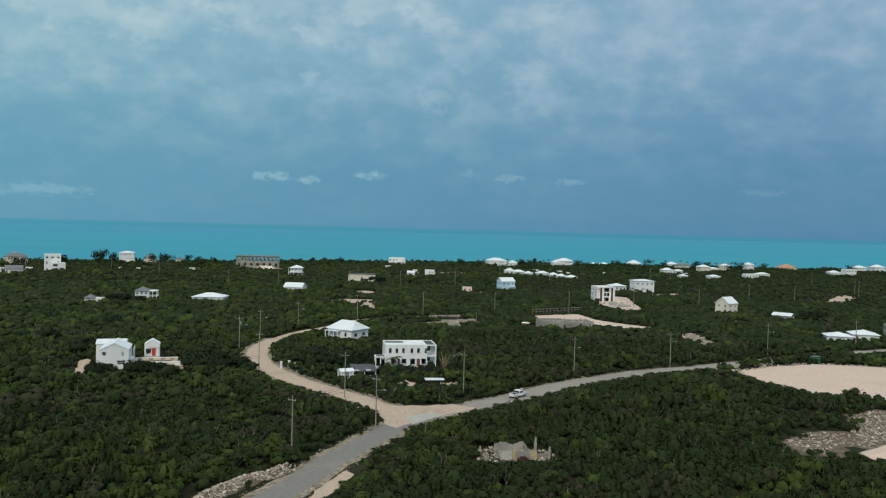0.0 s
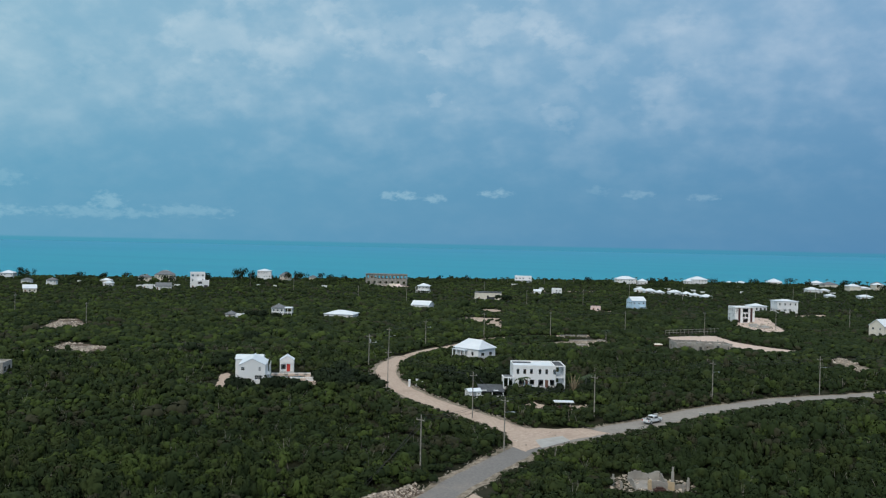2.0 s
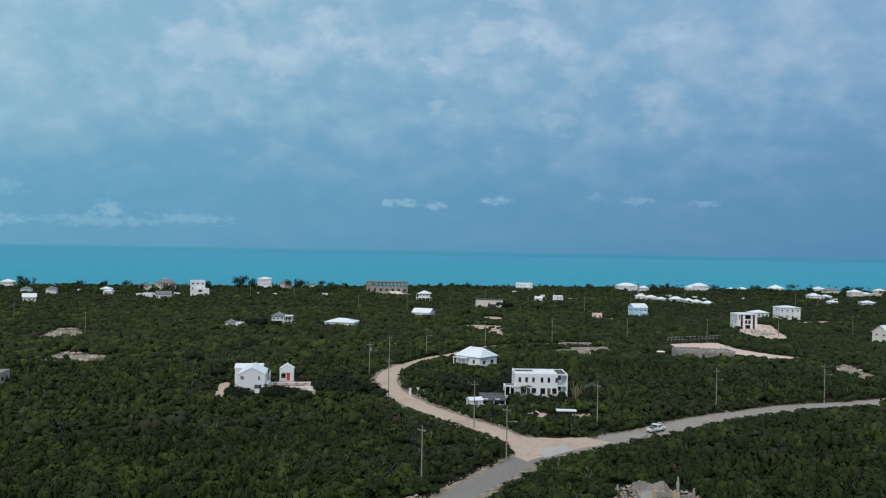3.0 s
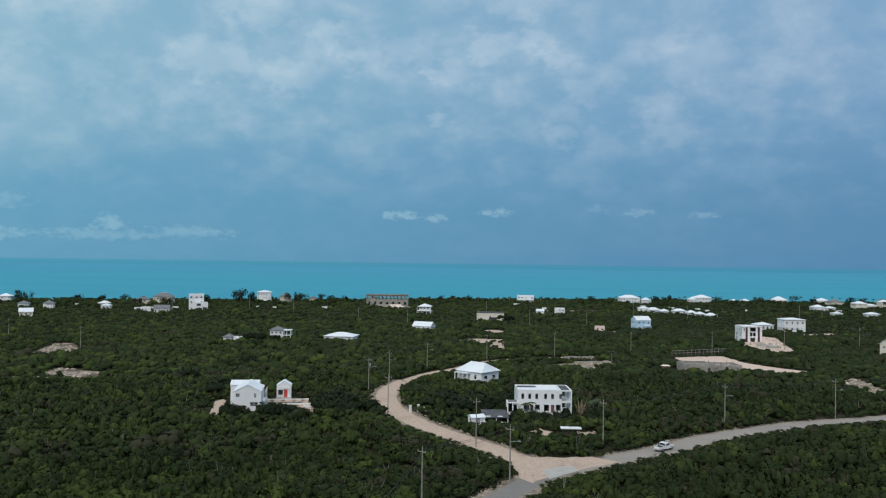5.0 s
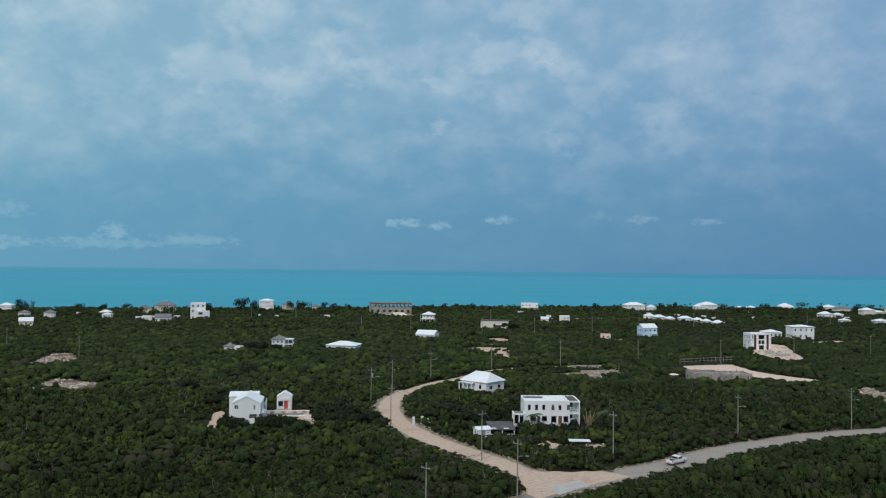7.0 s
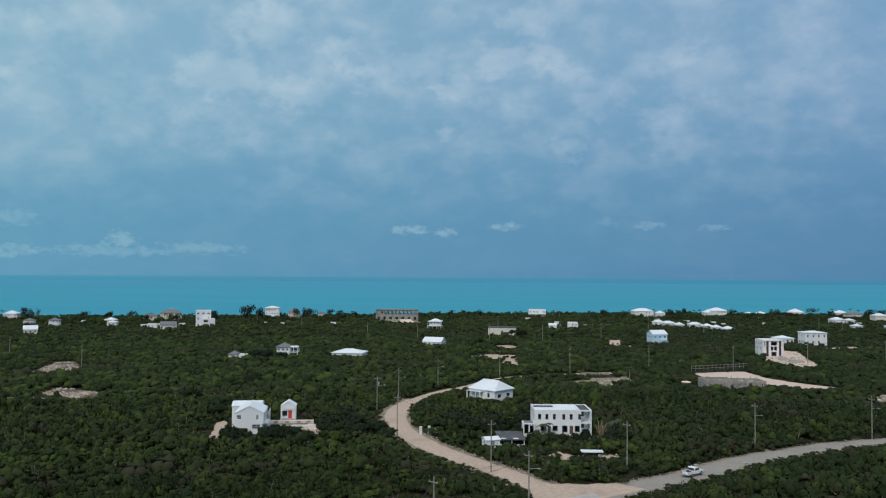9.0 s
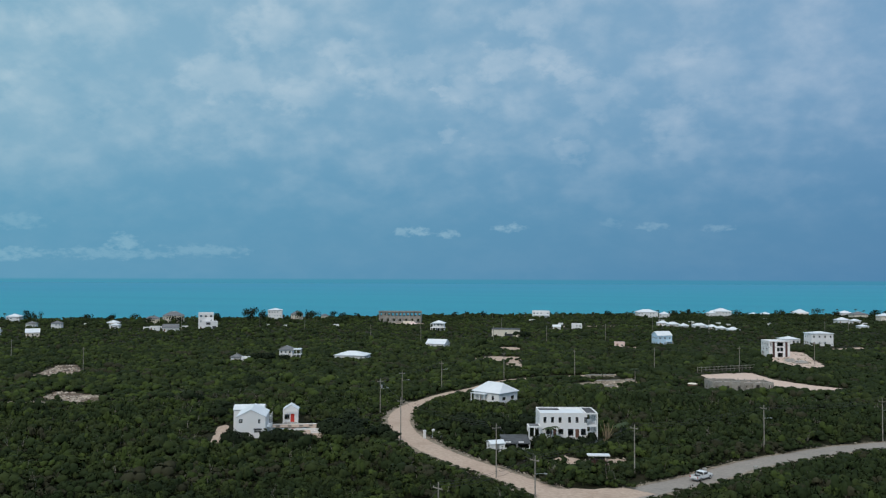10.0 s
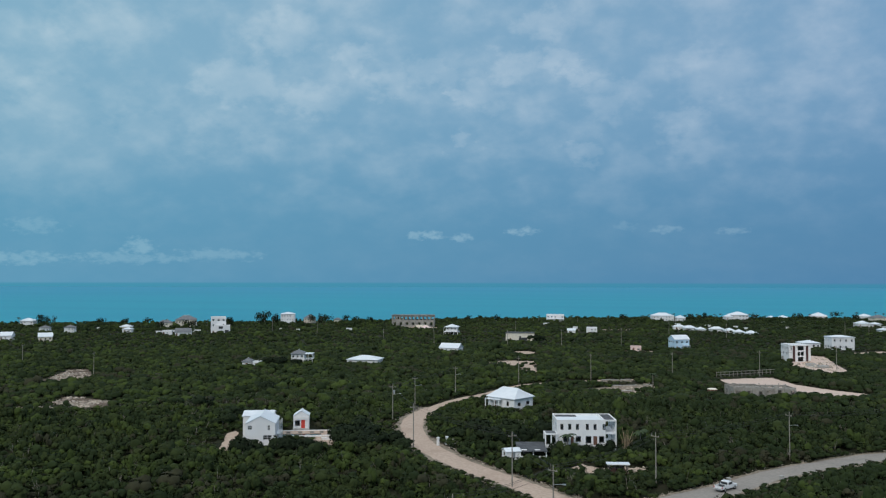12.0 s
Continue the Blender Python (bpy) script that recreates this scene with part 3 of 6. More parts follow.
def hip_roof(house, w, d, z, rise, material, over=0.5, ridge=None, cx=0.0, cy=0.0, name="roof"):
    W, D = w / 2 + over, d / 2 + over
    r = max(0.3, (w - d) / 2) if ridge is None else ridge
    vs = [(-W, -D, z), (W, -D, z), (W, D, z), (-W, D, z), (-W, -D, z + 0.16), (W, -D, z + 0.16), (W, D, z + 0.16), (-W, D, z + 0.16)]
    if w >= d:
        vs += [(-r, 0, z + rise), (r, 0, z + rise)]
        fs = [(3, 2, 1, 0), (0, 1, 5, 4), (1, 2, 6, 5), (2, 3, 7, 6), (3, 0, 4, 7), (4, 5, 9, 8), (5, 6, 9), (6, 7, 8, 9), (7, 4, 8)]
    else:
        r = max(0.3, (d - w) / 2) if ridge is None else ridge
        vs += [(0, -r, z + rise), (0, r, z + rise)]
        fs = [(3, 2, 1, 0), (0, 1, 5, 4), (1, 2, 6, 5), (2, 3, 7, 6), (3, 0, 4, 7), (4, 5, 8), (5, 6, 9, 8), (6, 7, 9), (7, 4, 8, 9)]
    bm = bmesh.new()
    bv = [bm.verts.new((a + cx, b + cy, c)) for a, b, c in vs]
    for f in fs:
        bm.faces.new([bv[i] for i in f])
    roof = part(name, bm, material, house)
    cap = bmesh.new()
    a, b = vs[8], vs[9]
    rod(cap, (a[0] + cx, a[1] + cy, a[2]), (b[0] + cx, b[1] + cy, b[2]), 0.09, 0.09, 6)
    part("ridge_cap", cap, TRIM, roof)
    return roof


def gable_roof(house, w, d, z, rise, material, wall_material, along="y", over=0.35, cx=0.0, cy=0.0):
    """A two-slope roof; its ridge runs along x or y. The gable walls close its ends."""
    a, b = (w, d) if along == "y" else (d, w)          # across, along
    spin = Matrix.Translation((cx, cy, 0)) @ (Matrix.Identity(4) if along == "y" else pose(0, 0, 0, 0, 0, 90))
    k, t, L = rise / (a / 2), 0.16, b / 2 + over
    roof = None
    for s in (-1, 1):
        e = a / 2 + over
        bm = bmesh.new()
        prof = [(0, rise + t), (s * e, rise - k * e + t), (s * e, rise - k * e), (0, rise)]
        ring = [[bm.verts.new((x, y, z + h)) for x, h in prof] for y in (-L, L)]
        for i in range(4):
            j = (i + 1) % 4
            bm.faces.new((ring[0][i], ring[0][j], ring[1][j], ring[1][i]))
        bm.faces.new(ring[0][::-1])
        bm.faces.new(ring[1])
        bmesh.ops.recalc_face_normals(bm, faces=bm.faces)
        part("roof_slope", moved(bm, spin), material, house)
    for y0 in (-b / 2, b / 2 - 0.25):
        bm = bmesh.new()
        ring = [[bm.verts.new((x, y, z + h)) for x, h in ((-a / 2, 0), (a / 2, 0), (0, rise))] for y in (y0, y0 + 0.25)]
        for i in range(3):
            j = (i + 1) % 3
            bm.faces.new((ring[0][i], ring[0][j], ring[1][j], ring[1][i]))
        bm.faces.new(ring[0][::-1])
        bm.faces.new(ring[1])
        bmesh.ops.recalc_face_normals(bm, faces=bm.faces)
        part("gable", moved(bm, spin), wall_material, house)


def flat_roof(house, w, d, z, material, t=0.25):
    return part("roof", boxes((-w / 2 + t, w / 2 - t, -d / 2 + t, d / 2 - t, z - 0.2, z)), material, house)


def slab_floor(house, w, d, z, t=0.25):
    return part("floor_slab", boxes((-w / 2 + t + 0.01, w / 2 - t - 0.01, -d / 2 + t + 0.01, d / 2 - t - 0.01, z - 0.2, z)), CONCRETE, house)


def columns(house, spots, z0, z1, r=0.14, material=None):
    for x, y in spots:
        part("column", boxes((x - r, x + r, y - r, y + r, z0, z1)), material or WHITE, house)


def claim(x, y, turn, w, d, grow=1.0):
    FOOTPRINTS.append((x, y, radians(turn), w / 2 + grow, d / 2 + grow))


def villa(x, y, turn, w, d, h, label, roof="hip", storeys=2, wall_m=None, roof_m=None, rise=None, windows=4, porch=None, name="house", group="", ridge=None, z=None):
    """A block with windows on each storey and a hip, gable or flat roof; porch: a columned veranda along the front."""
    wall_m, roof_m = wall_m or WHITE, roof_m or ROOF_WHITE
    w, d = w * 0.82, d * 0.86
    m = at(x, y, turn)
    if z is not None:
        m.translation.z = z
    house = thing(name, m, label, "house", group)
    claim(x, y, turn, w, d)
    rise = rise if rise is not None else 0.3 * min(w, d) / 1.6
    eave = h if roof == "flat" else h - rise
    sh = (eave - (0.5 if roof == "flat" else 0.1)) / storeys
    pick = random.Random(int(abs(x * 7 + y * 3)))
    for side, (mm, length) in sides(w, d).items():
        n = max(1, int(round(windows * length / w)))
        holes = []
        for s in range(storeys):
            ww = min(pick.choice((0.8, 1.0, 1.2, 1.6)), length / n * 0.5)
            holes += [q for q in row(length, n, round(s * sh + sh * 0.32, 3), ww, round(sh * pick.choice((0.36, 0.40, 0.46)), 3)) if pick.random() < 0.8]
        if side == "front":
            c = length / (2 * n) + 0.0
            holes = [q for q in holes if not (q[2] < sh and abs((q[0] + q[1]) / 2 - c) < 0.3)]
            holes.append((round(c - 0.5, 3), round(c + 0.5, 3), 0.05, min(2.1, sh * 0.8), BROWN))
        wall(house, mm, length, eave, holes, wall_m, sash=TRIM)
    slab_floor(house, w, d, 0.04)
    for s in range(1, storeys):
        slab_floor(house, w, d, s * sh)
    if roof == "hip":
        hip_roof(house, w, d, eave, rise, roof_m, ridge=ridge)
    elif roof == "flat":
        flat_roof(house, w, d, h - 0.35, roof_m)
    else:
        gable_roof(house, w, d, eave, rise, roof_m, wall_m, roof[-1])
    if porch:
        pd, ph = porch
        part("porch_roof", boxes((-w / 2, w / 2, -d / 2 - pd, -d / 2 - 0.002, ph, ph + 0.18)), roof_m, house)
        part("porch_floor", boxes((-w / 2, w / 2, -d / 2 - pd, -d / 2 - 0.002, -0.6, 0.06)), SLAB, house)
        nc = max(2, int(w / 3))
        columns(house, [(-w / 2 + 0.2 + i * (w - 0.4) / nc, -d / 2 - pd + 0.2) for i in range(nc + 1)], 0.06, ph)
    return house


# --- the flat-roofed house at the junction
B_TURN = 15.7


def corner_house():
    w, d, h, vw = 13.9, 8.8, 7.5, 2.7
    fl = Vector((-31.6, 178.6))
    ex, ey = Vector((math.cos(radians(B_TURN)), math.sin(radians(B_TURN)))), Vector((-math.sin(radians(B_TURN)), math.cos(radians(B_TURN))))
    c = fl + ex * w / 2 + ey * d / 2
    house = thing("house", at(c.x, c.y, B_TURN), "white two-storey flat-roofed stucco house with open verandas", "house")
    claim(c.x, c.y, B_TURN, w + 1, d + 1, 0.6)
    bw = w - vw                                   # the closed block, then the veranda beside it
    off = Matrix.Translation((-vw / 2, 0, 0))
    for side, (mm, length) in sides(bw, d).items():
        if side == "front":
            holes = [(round(u - 0.34, 3), round(u + 0.34, 3), 5.2, 6.5, "window") for u in (1.2, 3.0, 4.8, 7.1, 8.9, 11.0)]
            holes += [(1.5, 2.9, 2.4, 3.7, "window"), (4.4, 5.6, 2.4, 3.7, "window"), (6.7, 8.0, 2.1, 3.7, "window"), (8.5, 9.4, 1.6, 3.7, BROWN), (9.8, 11.0, 2.2, 3.7, "window"), (3.2, 3.9, 1.6, 3.7, BROWN)]
        elif side == "left":
            holes = row(length, 2, 5.0, 0.8, 1.5) + row(length, 1, 1.6, 1.2, 2.1, BROWN)
        elif side == "right":
            holes = row(length, 3, 4.5, 1.2, 2.2) + row(length, 3, 1.55, 1.2, 2.2)
        else:
            holes = row(length, 5, 5.2, 0.9, 1.3) + row(length, 4, 2.4, 1.0, 1.3)
        wall(house, off @ mm, length, h, holes, WHITE)
    x0, x1 = w / 2 - vw + 0.002, w / 2
    part("roof", boxes((-w / 2 + 0.25, w / 2 - vw - 0.25, -d / 2 + 0.25, d / 2 - 0.25, h - 0.6, h - 0.4)), ROOF_WHITE, house)
    part("veranda_floor", boxes((x0, x1, -d / 2, d / 2, 4.2, 4.45)), WHITE, house)
    part("veranda_base", boxes((x0, x1, -d / 2, d / 2, -0.6, 1.5)), WHITE, house)
    part("veranda_beam", boxes((x0, x1, -d / 2, -d / 2 + 0.3, h - 0.35, h), (x0, x1, d / 2 - 0.3, d / 2, h - 0.35, h), (x1 - 0.3, x1, -d / 2 + 0.3, d / 2 - 0.3, h - 0.35, h)), WHITE, house)
    part("veranda_roof", boxes((x0, x1 - 0.302, -d / 2 + 0.302, d / 2 - 0.302, h - 0.3, h - 0.12)), ROOF_DARK, house, "dark veranda roof panel")
    columns(house, [(x1 - 0.16, y) for y in np.linspace(-d / 2 + 0.16, d / 2 - 0.16, 5)], 1.5, 4.2, 0.15)
    columns(house, [(x1 - 0.16, y) for y in np.linspace(-d / 2 + 0.16, d / 2 - 0.16, 5)], 4.45, h - 0.35, 0.15)
    for z in (1.5, 4.45):
        for i, y in enumerate(np.linspace(-d / 2 + 0.31, d / 2 - 2.15, 4)):
            part("railing", boxes((x1 - 0.2, x1 - 0.12, y, y + 1.62, z + 0.1, z + 0.16), (x1 - 0.2, x1 - 0.12, y, y + 1.62, z + 0.9, z + 0.98)), WHITE, house)
        part("railing", boxes((x0 + 0.1, x1 - 0.4, -d / 2 + 0.1, -d / 2 + 0.18, z + 0.88, z + 0.96), (x0 + 0.1, x1 - 0.4, -d / 2 + 0.1, -d / 2 + 0.18, z + 0.1, z + 0.16)), WHITE, house)
    # dark strip of roofing along the back and a one-storey porch in front of the left end
    part("roof_panel", boxes((-w / 2 + 0.3, -w / 2 + 5.5, d / 2 - 2.2, d / 2 - 0.5, h - 0.39, h - 0.25)), ROOF_DARK, house, "dark panel on the flat roof")
    px0, px1, py0, py1 = -w / 2 - 2.9, -w / 2 - 0.004, -d / 2 - 1.2, -d / 2 + 2.4
    part("porch_roof", boxes((px0, px1, py0, py1, 4.2, 4.5)), WHITE, house)
    part("porch_deck", boxes((px0 + 0.3, px1 - 0.3, py0 + 0.3, py1 - 0.3, 4.504, 4.56)), ROOF_GREY, house)
    part("porch_floor", boxes((px0, px1, py0, py1, -0.6, 1.4)), WHITE, house)
    columns(house, [(px0 + 0.15, py0 + 0.15), (px1 - 0.15, py0 + 0.15), (px0 + 0.15, py1 - 0.15), ((px0 + px1) / 2, py0 + 0.15)], 1.4, 4.2, 0.13)
    return house


corner_house()


# --- the gabled house with its wing, pool terrace and small pavilion
A_TURN = 22.5


def gabled_house():
    ex, ey = Vector((math.cos(radians(A_TURN)), math.sin(radians(A_TURN)))), Vector((-math.sin(radians(A_TURN)), math.cos(radians(A_TURN))))
    w, d = 7.0, 9.6
    c = Vector((-102.6, 160.1)) + ex * w / 2 + ey * d / 2
    house = thing("house", at(c.x, c.y, A_TURN), "white two-storey gabled house with white metal roof", "house")
    claim(c.x, c.y, A_TURN, w, d, 0.6)
    for side, (mm, length) in sides(w, d).items():
        if side == "front":
            holes = [(0.6, 1.6, 4.5, 5.5, "window"), (5.2, 5.8, 4.3, 5.5, "window"), (4.2, 6.2, 2.1, 3.2, "window")]
        elif side == "right":
            holes = row(length, 2, 3.4, 0.8, 1.8) + row(length, 2, 0.2, 1.0, 2.1)
        else:
            holes = row(length, 2, 3.6, 0.9, 1.2) + row(length, 2, 0.8, 0.9, 1.3)
        wall(house, mm, length, 5.9, holes, WHITE, sash=TRIM, bars=True)
    slab_floor(house, w, d, 0.05)
    slab_floor(house, w, d, 3.6)
    gable_roof(house, w, d, 5.9, 1.7, ROOF_WHITE, WHITE, "y", 0.12)
    part("balcony", boxes((w / 2 + 0.003, w / 2 + 0.9, -1.5, 4.0, 2.75, 2.9)), WHITE, house)
    columns(house, [(w / 2 + 0.78, -1.35), (w / 2 + 0.78, 1.2), (w / 2 + 0.78, 3.85)], -0.5, 2.75, 0.1)
    columns(house, [(w / 2 + 0.78, -1.35), (w / 2 + 0.78, 1.2), (w / 2 + 0.78, 3.85)], 2.9, 5.8, 0.07)
    wing_c = c + ey * (d / 2 + 4.6) - ex * 1.9
    wing = thing("house_wing", at(wing_c.x, wing_c.y, A_TURN), "white single-pitch wing of the gabled house", "house")
    claim(wing_c.x, wing_c.y, A_TURN, 8, 7, 0.5)
    for side, (mm, length) in sides(7.4, 6.4).items():
        wall(wing, mm, length, 5.9, row(length, 2, 3.4, 0.9, 1.2) + row(length, 1, 0.05, 1.4, 2.1, "open"), WHITE)
    slab_floor(wing, 7.4, 6.4, 2.7)
    gable_roof(wing, 7.4, 6.4, 5.9, 0.8, ROOF_WHITE, WHITE, "x", 0.2)
    # pavilion with a red door
    pc = Vector((-102.0, 188.3))
    pav = thing("pavilion", at(pc.x, pc.y, A_TURN), "small white gabled pavilion with a bright red door", "pavilion")
    claim(pc.x, pc.y, A_TURN, 5, 5, 0.8)
    for side, (mm, length) in sides(4.0, 4.0).items():
        holes = [(1.95, 3.0, 0.3, 2.5, RED), (0.35, 1.7, 1.0, 2.4, "window")] if side == "front" else row(length, 1, 1.0, 1.0, 1.2)
        wall(pav, mm, length, 3.6, holes, WHITE)
    slab_floor(pav, 4.0, 4.0, 0.3)
    gable_roof(pav, 4.0, 4.0, 3.6, 1.25, ROOF_WHITE, WHITE, "y", 0.15)
    part("porch_floor", boxes((-2.2, 2.2, -3.3, -2.003, -0.5, 0.3)), SLAB, pav)
    columns(pav, [(-1.9, -3.1), (1.9, -3.1)], 0.3, 3.4, 0.1)
    part("porch_beam", boxes((-2.0, 2.0, -3.2, -3.0, 3.4, 3.6)), WHITE, pav)
    # terrace with pool basin and low walls
    tc = Vector((-97.2, 179.9))
    ter = thing("pool_terrace", at(tc.x, tc.y, A_TURN), "paved pool terrace with low white walls", "terrace")
    claim(tc.x, tc.y, A_TURN, 17, 9, 0.6)
    part("paving", boxes((-7.5, 6.0, 0.4, 4.0, -0.3, 0.3), (-7.5, -6.0, -2.6, 0.4, -0.3, 0.3), (4.5, 6.0, -2.6, 0.4, -0.3, 0.3)), SAND, ter)
    part("pool_basin", boxes((-6.0, 4.5, -2.6, 0.4, -0.3, 0.02)), TURQ, ter)
    part("pool_water", boxes((-6.0, 4.5, -2.6, 0.4, 0.05, 0.18)), GLASS, ter)
    part("retaining_wall", boxes((-7.5, 7.5, -2.95, -2.605, -0.5, 0.42)), WHITE, ter)
    part("retaining_wall", boxes((7.15, 7.5, -2.6, 4.0, -0.5, 0.7)), WHITE, ter)
    part("retaining_wall", boxes((-7.5, 7.5, 4.005, 4.25, -0.5, 0.45)), WHITE, ter)
    for x in (-4.5, -1.5, 1.5, 4.0):
        part("planter", boxes((x, x + 1.0, 0.7, 1.3, 0.304, 0.75)), CONCRETE, ter)
    wl = thing("garden_wall", at(-87.1, 176.2, A_TURN), "low white garden wall beside the terrace", "wall")
    part("wall_run", boxes((-3, 3.2, -0.15, 0.15, -0.5, 0.6)), WHITE, wl)
    part("coping", boxes((-3.05, 3.25, -0.2, 0.2, 0.604, 0.68)), TRIM, wl)


gabled_house()


# --- the hipped bungalow behind the bend
def bungalow():
    house = villa(-55.4, 240.0, -27.3, 12.89, 10.78, 6.15, "white bungalow with a tall white hipped metal roof", "hip", 1, rise=2.83, windows=2, ridge=3.2)
    part("porch_roof", boxes((-5.2, 0.6, -6.4, -4.14, 2.75, 2.95)), ROOF_WHITE, house)
    part("porch_floor", boxes((-5.2, 0.6, -6.4, -4.14, -0.6, 0.08)), SLAB, house)
    columns(house, [(x, -6.2) for x in (-5.0, -3.2, -1.4, 0.4)], 0.08, 2.75)


bungalow()


# --- the three-storey modern house with brown strips
def tower_house():
    house = thing("house", at(51.4, 423.6, 16.7), "white three-storey modern house with dark maroon strips", "house")
    claim(51.4, 423.6, 16.7, 11, 10)
    w, d, h = 10.2, 9.4, 8.4
    for side, (mm, length) in sides(w, d).items():
        if side == "front":
            holes = [(4.2, 7.2, 5.6, 7.6, "window"), (4.2, 5.4, 3.0, 4.9, "window"), (5.8, 7.2, 3.0, 4.9, "window"), (4.4, 7.0, 0.2, 2.3, "window"), (0.8, 1.3, 5.6, 7.4, "window")]
        elif side == "left":
            holes = row(length, 4, 5.8, 0.7, 1.5) + row(length, 2, 3.2, 0.8, 1.2) + [(0.8, 2.6, 0.1, 2.3, "open")]
        else:
            holes = row(length, 3, 5.8, 0.9, 1.3) + row(length, 3, 3.2, 0.9, 1.3)
        wall(house, mm, length, h, holes, WHITE)
    for z in (0.05, 2.8, 5.4):
        slab_floor(house, w, d, z)
    flat_roof(house, w, d, h - 0.35, ROOF_WHITE)
    for x in (-3.3, 3.2):
        part("cladding_strip", boxes((x, x + 1.1, -d / 2 - 0.12, -d / 2 - 0.003, 0.0, h - 0.6)), MAROON, house, "dark maroon vertical cladding strip")
    part("roof_edge", boxes((-w / 2 - 0.3, w / 2 + 0.3, -d / 2 - 0.5, -d / 2 - 0.125, h - 0.55, h + 0.05)), WHITE, house)
    columns(house, [(w / 2 + 0.1, -d / 2 - 0.3)], 0, h - 0.55, 0.17)
    st = thing("outdoor_stairs", at(54.8, 399.0, 16.7), "pale concrete stairs and terraces before the house", "stairs")
    claim(55.0, 395.5, 16.7, 10, 8)
    for i in range(7):
        part("step", boxes((-2.2, 2.2, -i * 0.45, -i * 0.45 + 0.45, -0.6, 1.4 - i * 0.2)), SLAB, st)
    part("terrace_slab", boxes((2.3, 6.5, -4.5, 0.4, -0.6, 0.7)), SLAB, st)
    part("terrace_slab", boxes((-1.0, 5.0, -9.0, -4.8, -0.6, 0.4)), CONCRETE, st)


tower_house()

# --- other houses of the scrub plain
villa(85.5, 503.4, 16.7, 16.08, 10.74, 8.30, "large white two-storey house with low hipped roof", "hip", 2, rise=1.04, windows=4)
villa(68.9, 503.8, 16.7, 12.37, 9.89, 4.95, "low white house with a shallow hipped roof", "hip", 1, rise=1.51, windows=4)
h_blue = villa(-4.4, 473.8, 27.0, 11.0, 9.4, 8.31, "pale blue two-storey house with white gabled roof", "gable_x", 2, BLUE, rise=2.13, windows=3)
part("veranda_roof", boxes((0.3, 4.4, -5.6, -3.66, 2.6, 2.75)), ROOF_WHITE, h_blue)
part("veranda_floor", boxes((0.3, 4.4, -5.6, -3.66, -0.6, 0.1)), SLAB, h_blue)
columns(h_blue, [(0.5, -5.4), (2.4, -5.4), (4.2, -5.4)], 0.1, 2.6, 0.1)
h_long = villa(-104.9, 509.5, 9.7, 22.6, 9.79, 5.7, "long cream house with flat dark roof and garage", "flat", 1, CREAM, ROOF_GREY, windows=3)
part("roof_edge", boxes((-9.5, 9.5, -4.5, -4.22, 5.35, 5.75), (-9.5, 9.5, 4.22, 4.5, 5.35, 5.75), (-9.25, 9.25, -4.2, 4.2, 5.36, 5.72)), ROOF_DARK, h_long, "dark flat roof edge")
# dark sheet on the wall paints the shade inside the garage opening
part("garage_mouth", boxes((-0.8, 4.6, -4.32, -4.225, 0.05, 2.5)), DARK, h_long)
h_stilt = thing("house", at(-163.9, 552.4, 7.7), "small white stilt house with white hipped roof", "house")
claim(-163.9, 552.4, 7.7, 9, 8)
for side, (mm, length) in sides(8.2, 7.0).items():
    wall(h_stilt, Matrix.Translation((0, 0, 3.6)) @ mm, length, 2.1, row(length, 3, 0.5, 1.0, 1.1), WHITE)
part("deck", boxes((-5.6, 4.9, -4.6, 4.4, 2.35, 2.58)), WHITE, h_stilt)
columns(h_stilt, [(x, y) for x in (-5.4, -1.8, 1.6, 4.7) for y in (-4.4, 4.2)], -0.5, 2.35, 0.16)
columns(h_stilt, [(x, -4.4) for x in (-5.4, -1.8, 1.6, 4.7)], 2.58, 5.7, 0.09)
hip_roof(h_stilt, 9.6, 8.6, 5.702, 2.1, ROOF_WHITE, 0.4)
villa(-125.9, 417.8, -5.3, 13.44, 9.51, 4.86, "low white cottage with a white gabled roof", "gable_x", 1, rise=2.17, windows=4)
villa(-148.2, 346.2, 6.7, 18.1, 12.5, 4.1, "single-storey house under a wide white hipped roof", "hip", 1, rise=1.8, windows=4)
h_ver = villa(-180.4, 340.5, 18.7, 7.41, 9.21, 6.41, "white two-storey house with grey hipped roof", "hip", 2, WHITE, ROOF_GREY, rise=1.90, windows=3)
part("veranda_roof", boxes((3.04, 7.2, -4.4, 2.6, 4.5, 4.75)), ROOF_WHITE, h_ver)
part("veranda_floor", boxes((3.04, 7.2, -4.4, 2.6, 2.0, 2.25)), WHITE, h_ver)
columns(h_ver, [(7.0, -4.2), (5.1, -4.2), (3.2, -4.2), (7.0, -1), (7.0, 2.4)], -0.5, 2.0, 0.12)
columns(h_ver, [(7.0, -4.2), (5.1, -4.2), (3.2, -4.2), (7.0, -1), (7.0, 2.4)], 2.25, 4.5, 0.12)
villa(-196.5, 321.2, 12.7, 4.96, 5.71, 3.77, "small hut with grey pyramid roof", "hip", 1, WHITE, ROOF_GREY, rise=1.69, windows=1)
villa(-190.9, 320.0, 12.7, 4.17, 4.11, 2.58, "tiny white flat-roofed outbuilding", "flat", 1, windows=1)
villa(107.8, 375.5, 42.0, 9.2, 8.8, 8.3, "tall cream house with a steep white gabled roof", "gable_x", 2, CREAM, rise=2.86, windows=2)
villa(128.9, 355.3, -32.0, 10.25, 7.86, 3.2, "low half-built house with pale roof", "gable_x", 1, CONCRETE, rise=1.0, windows=3)
villa(125.4, 281.8, -9.3, 10.8, 8.84, 3.6, "white bungalow with white hipped roof", "hip", 1, rise=1.35, windows=3)
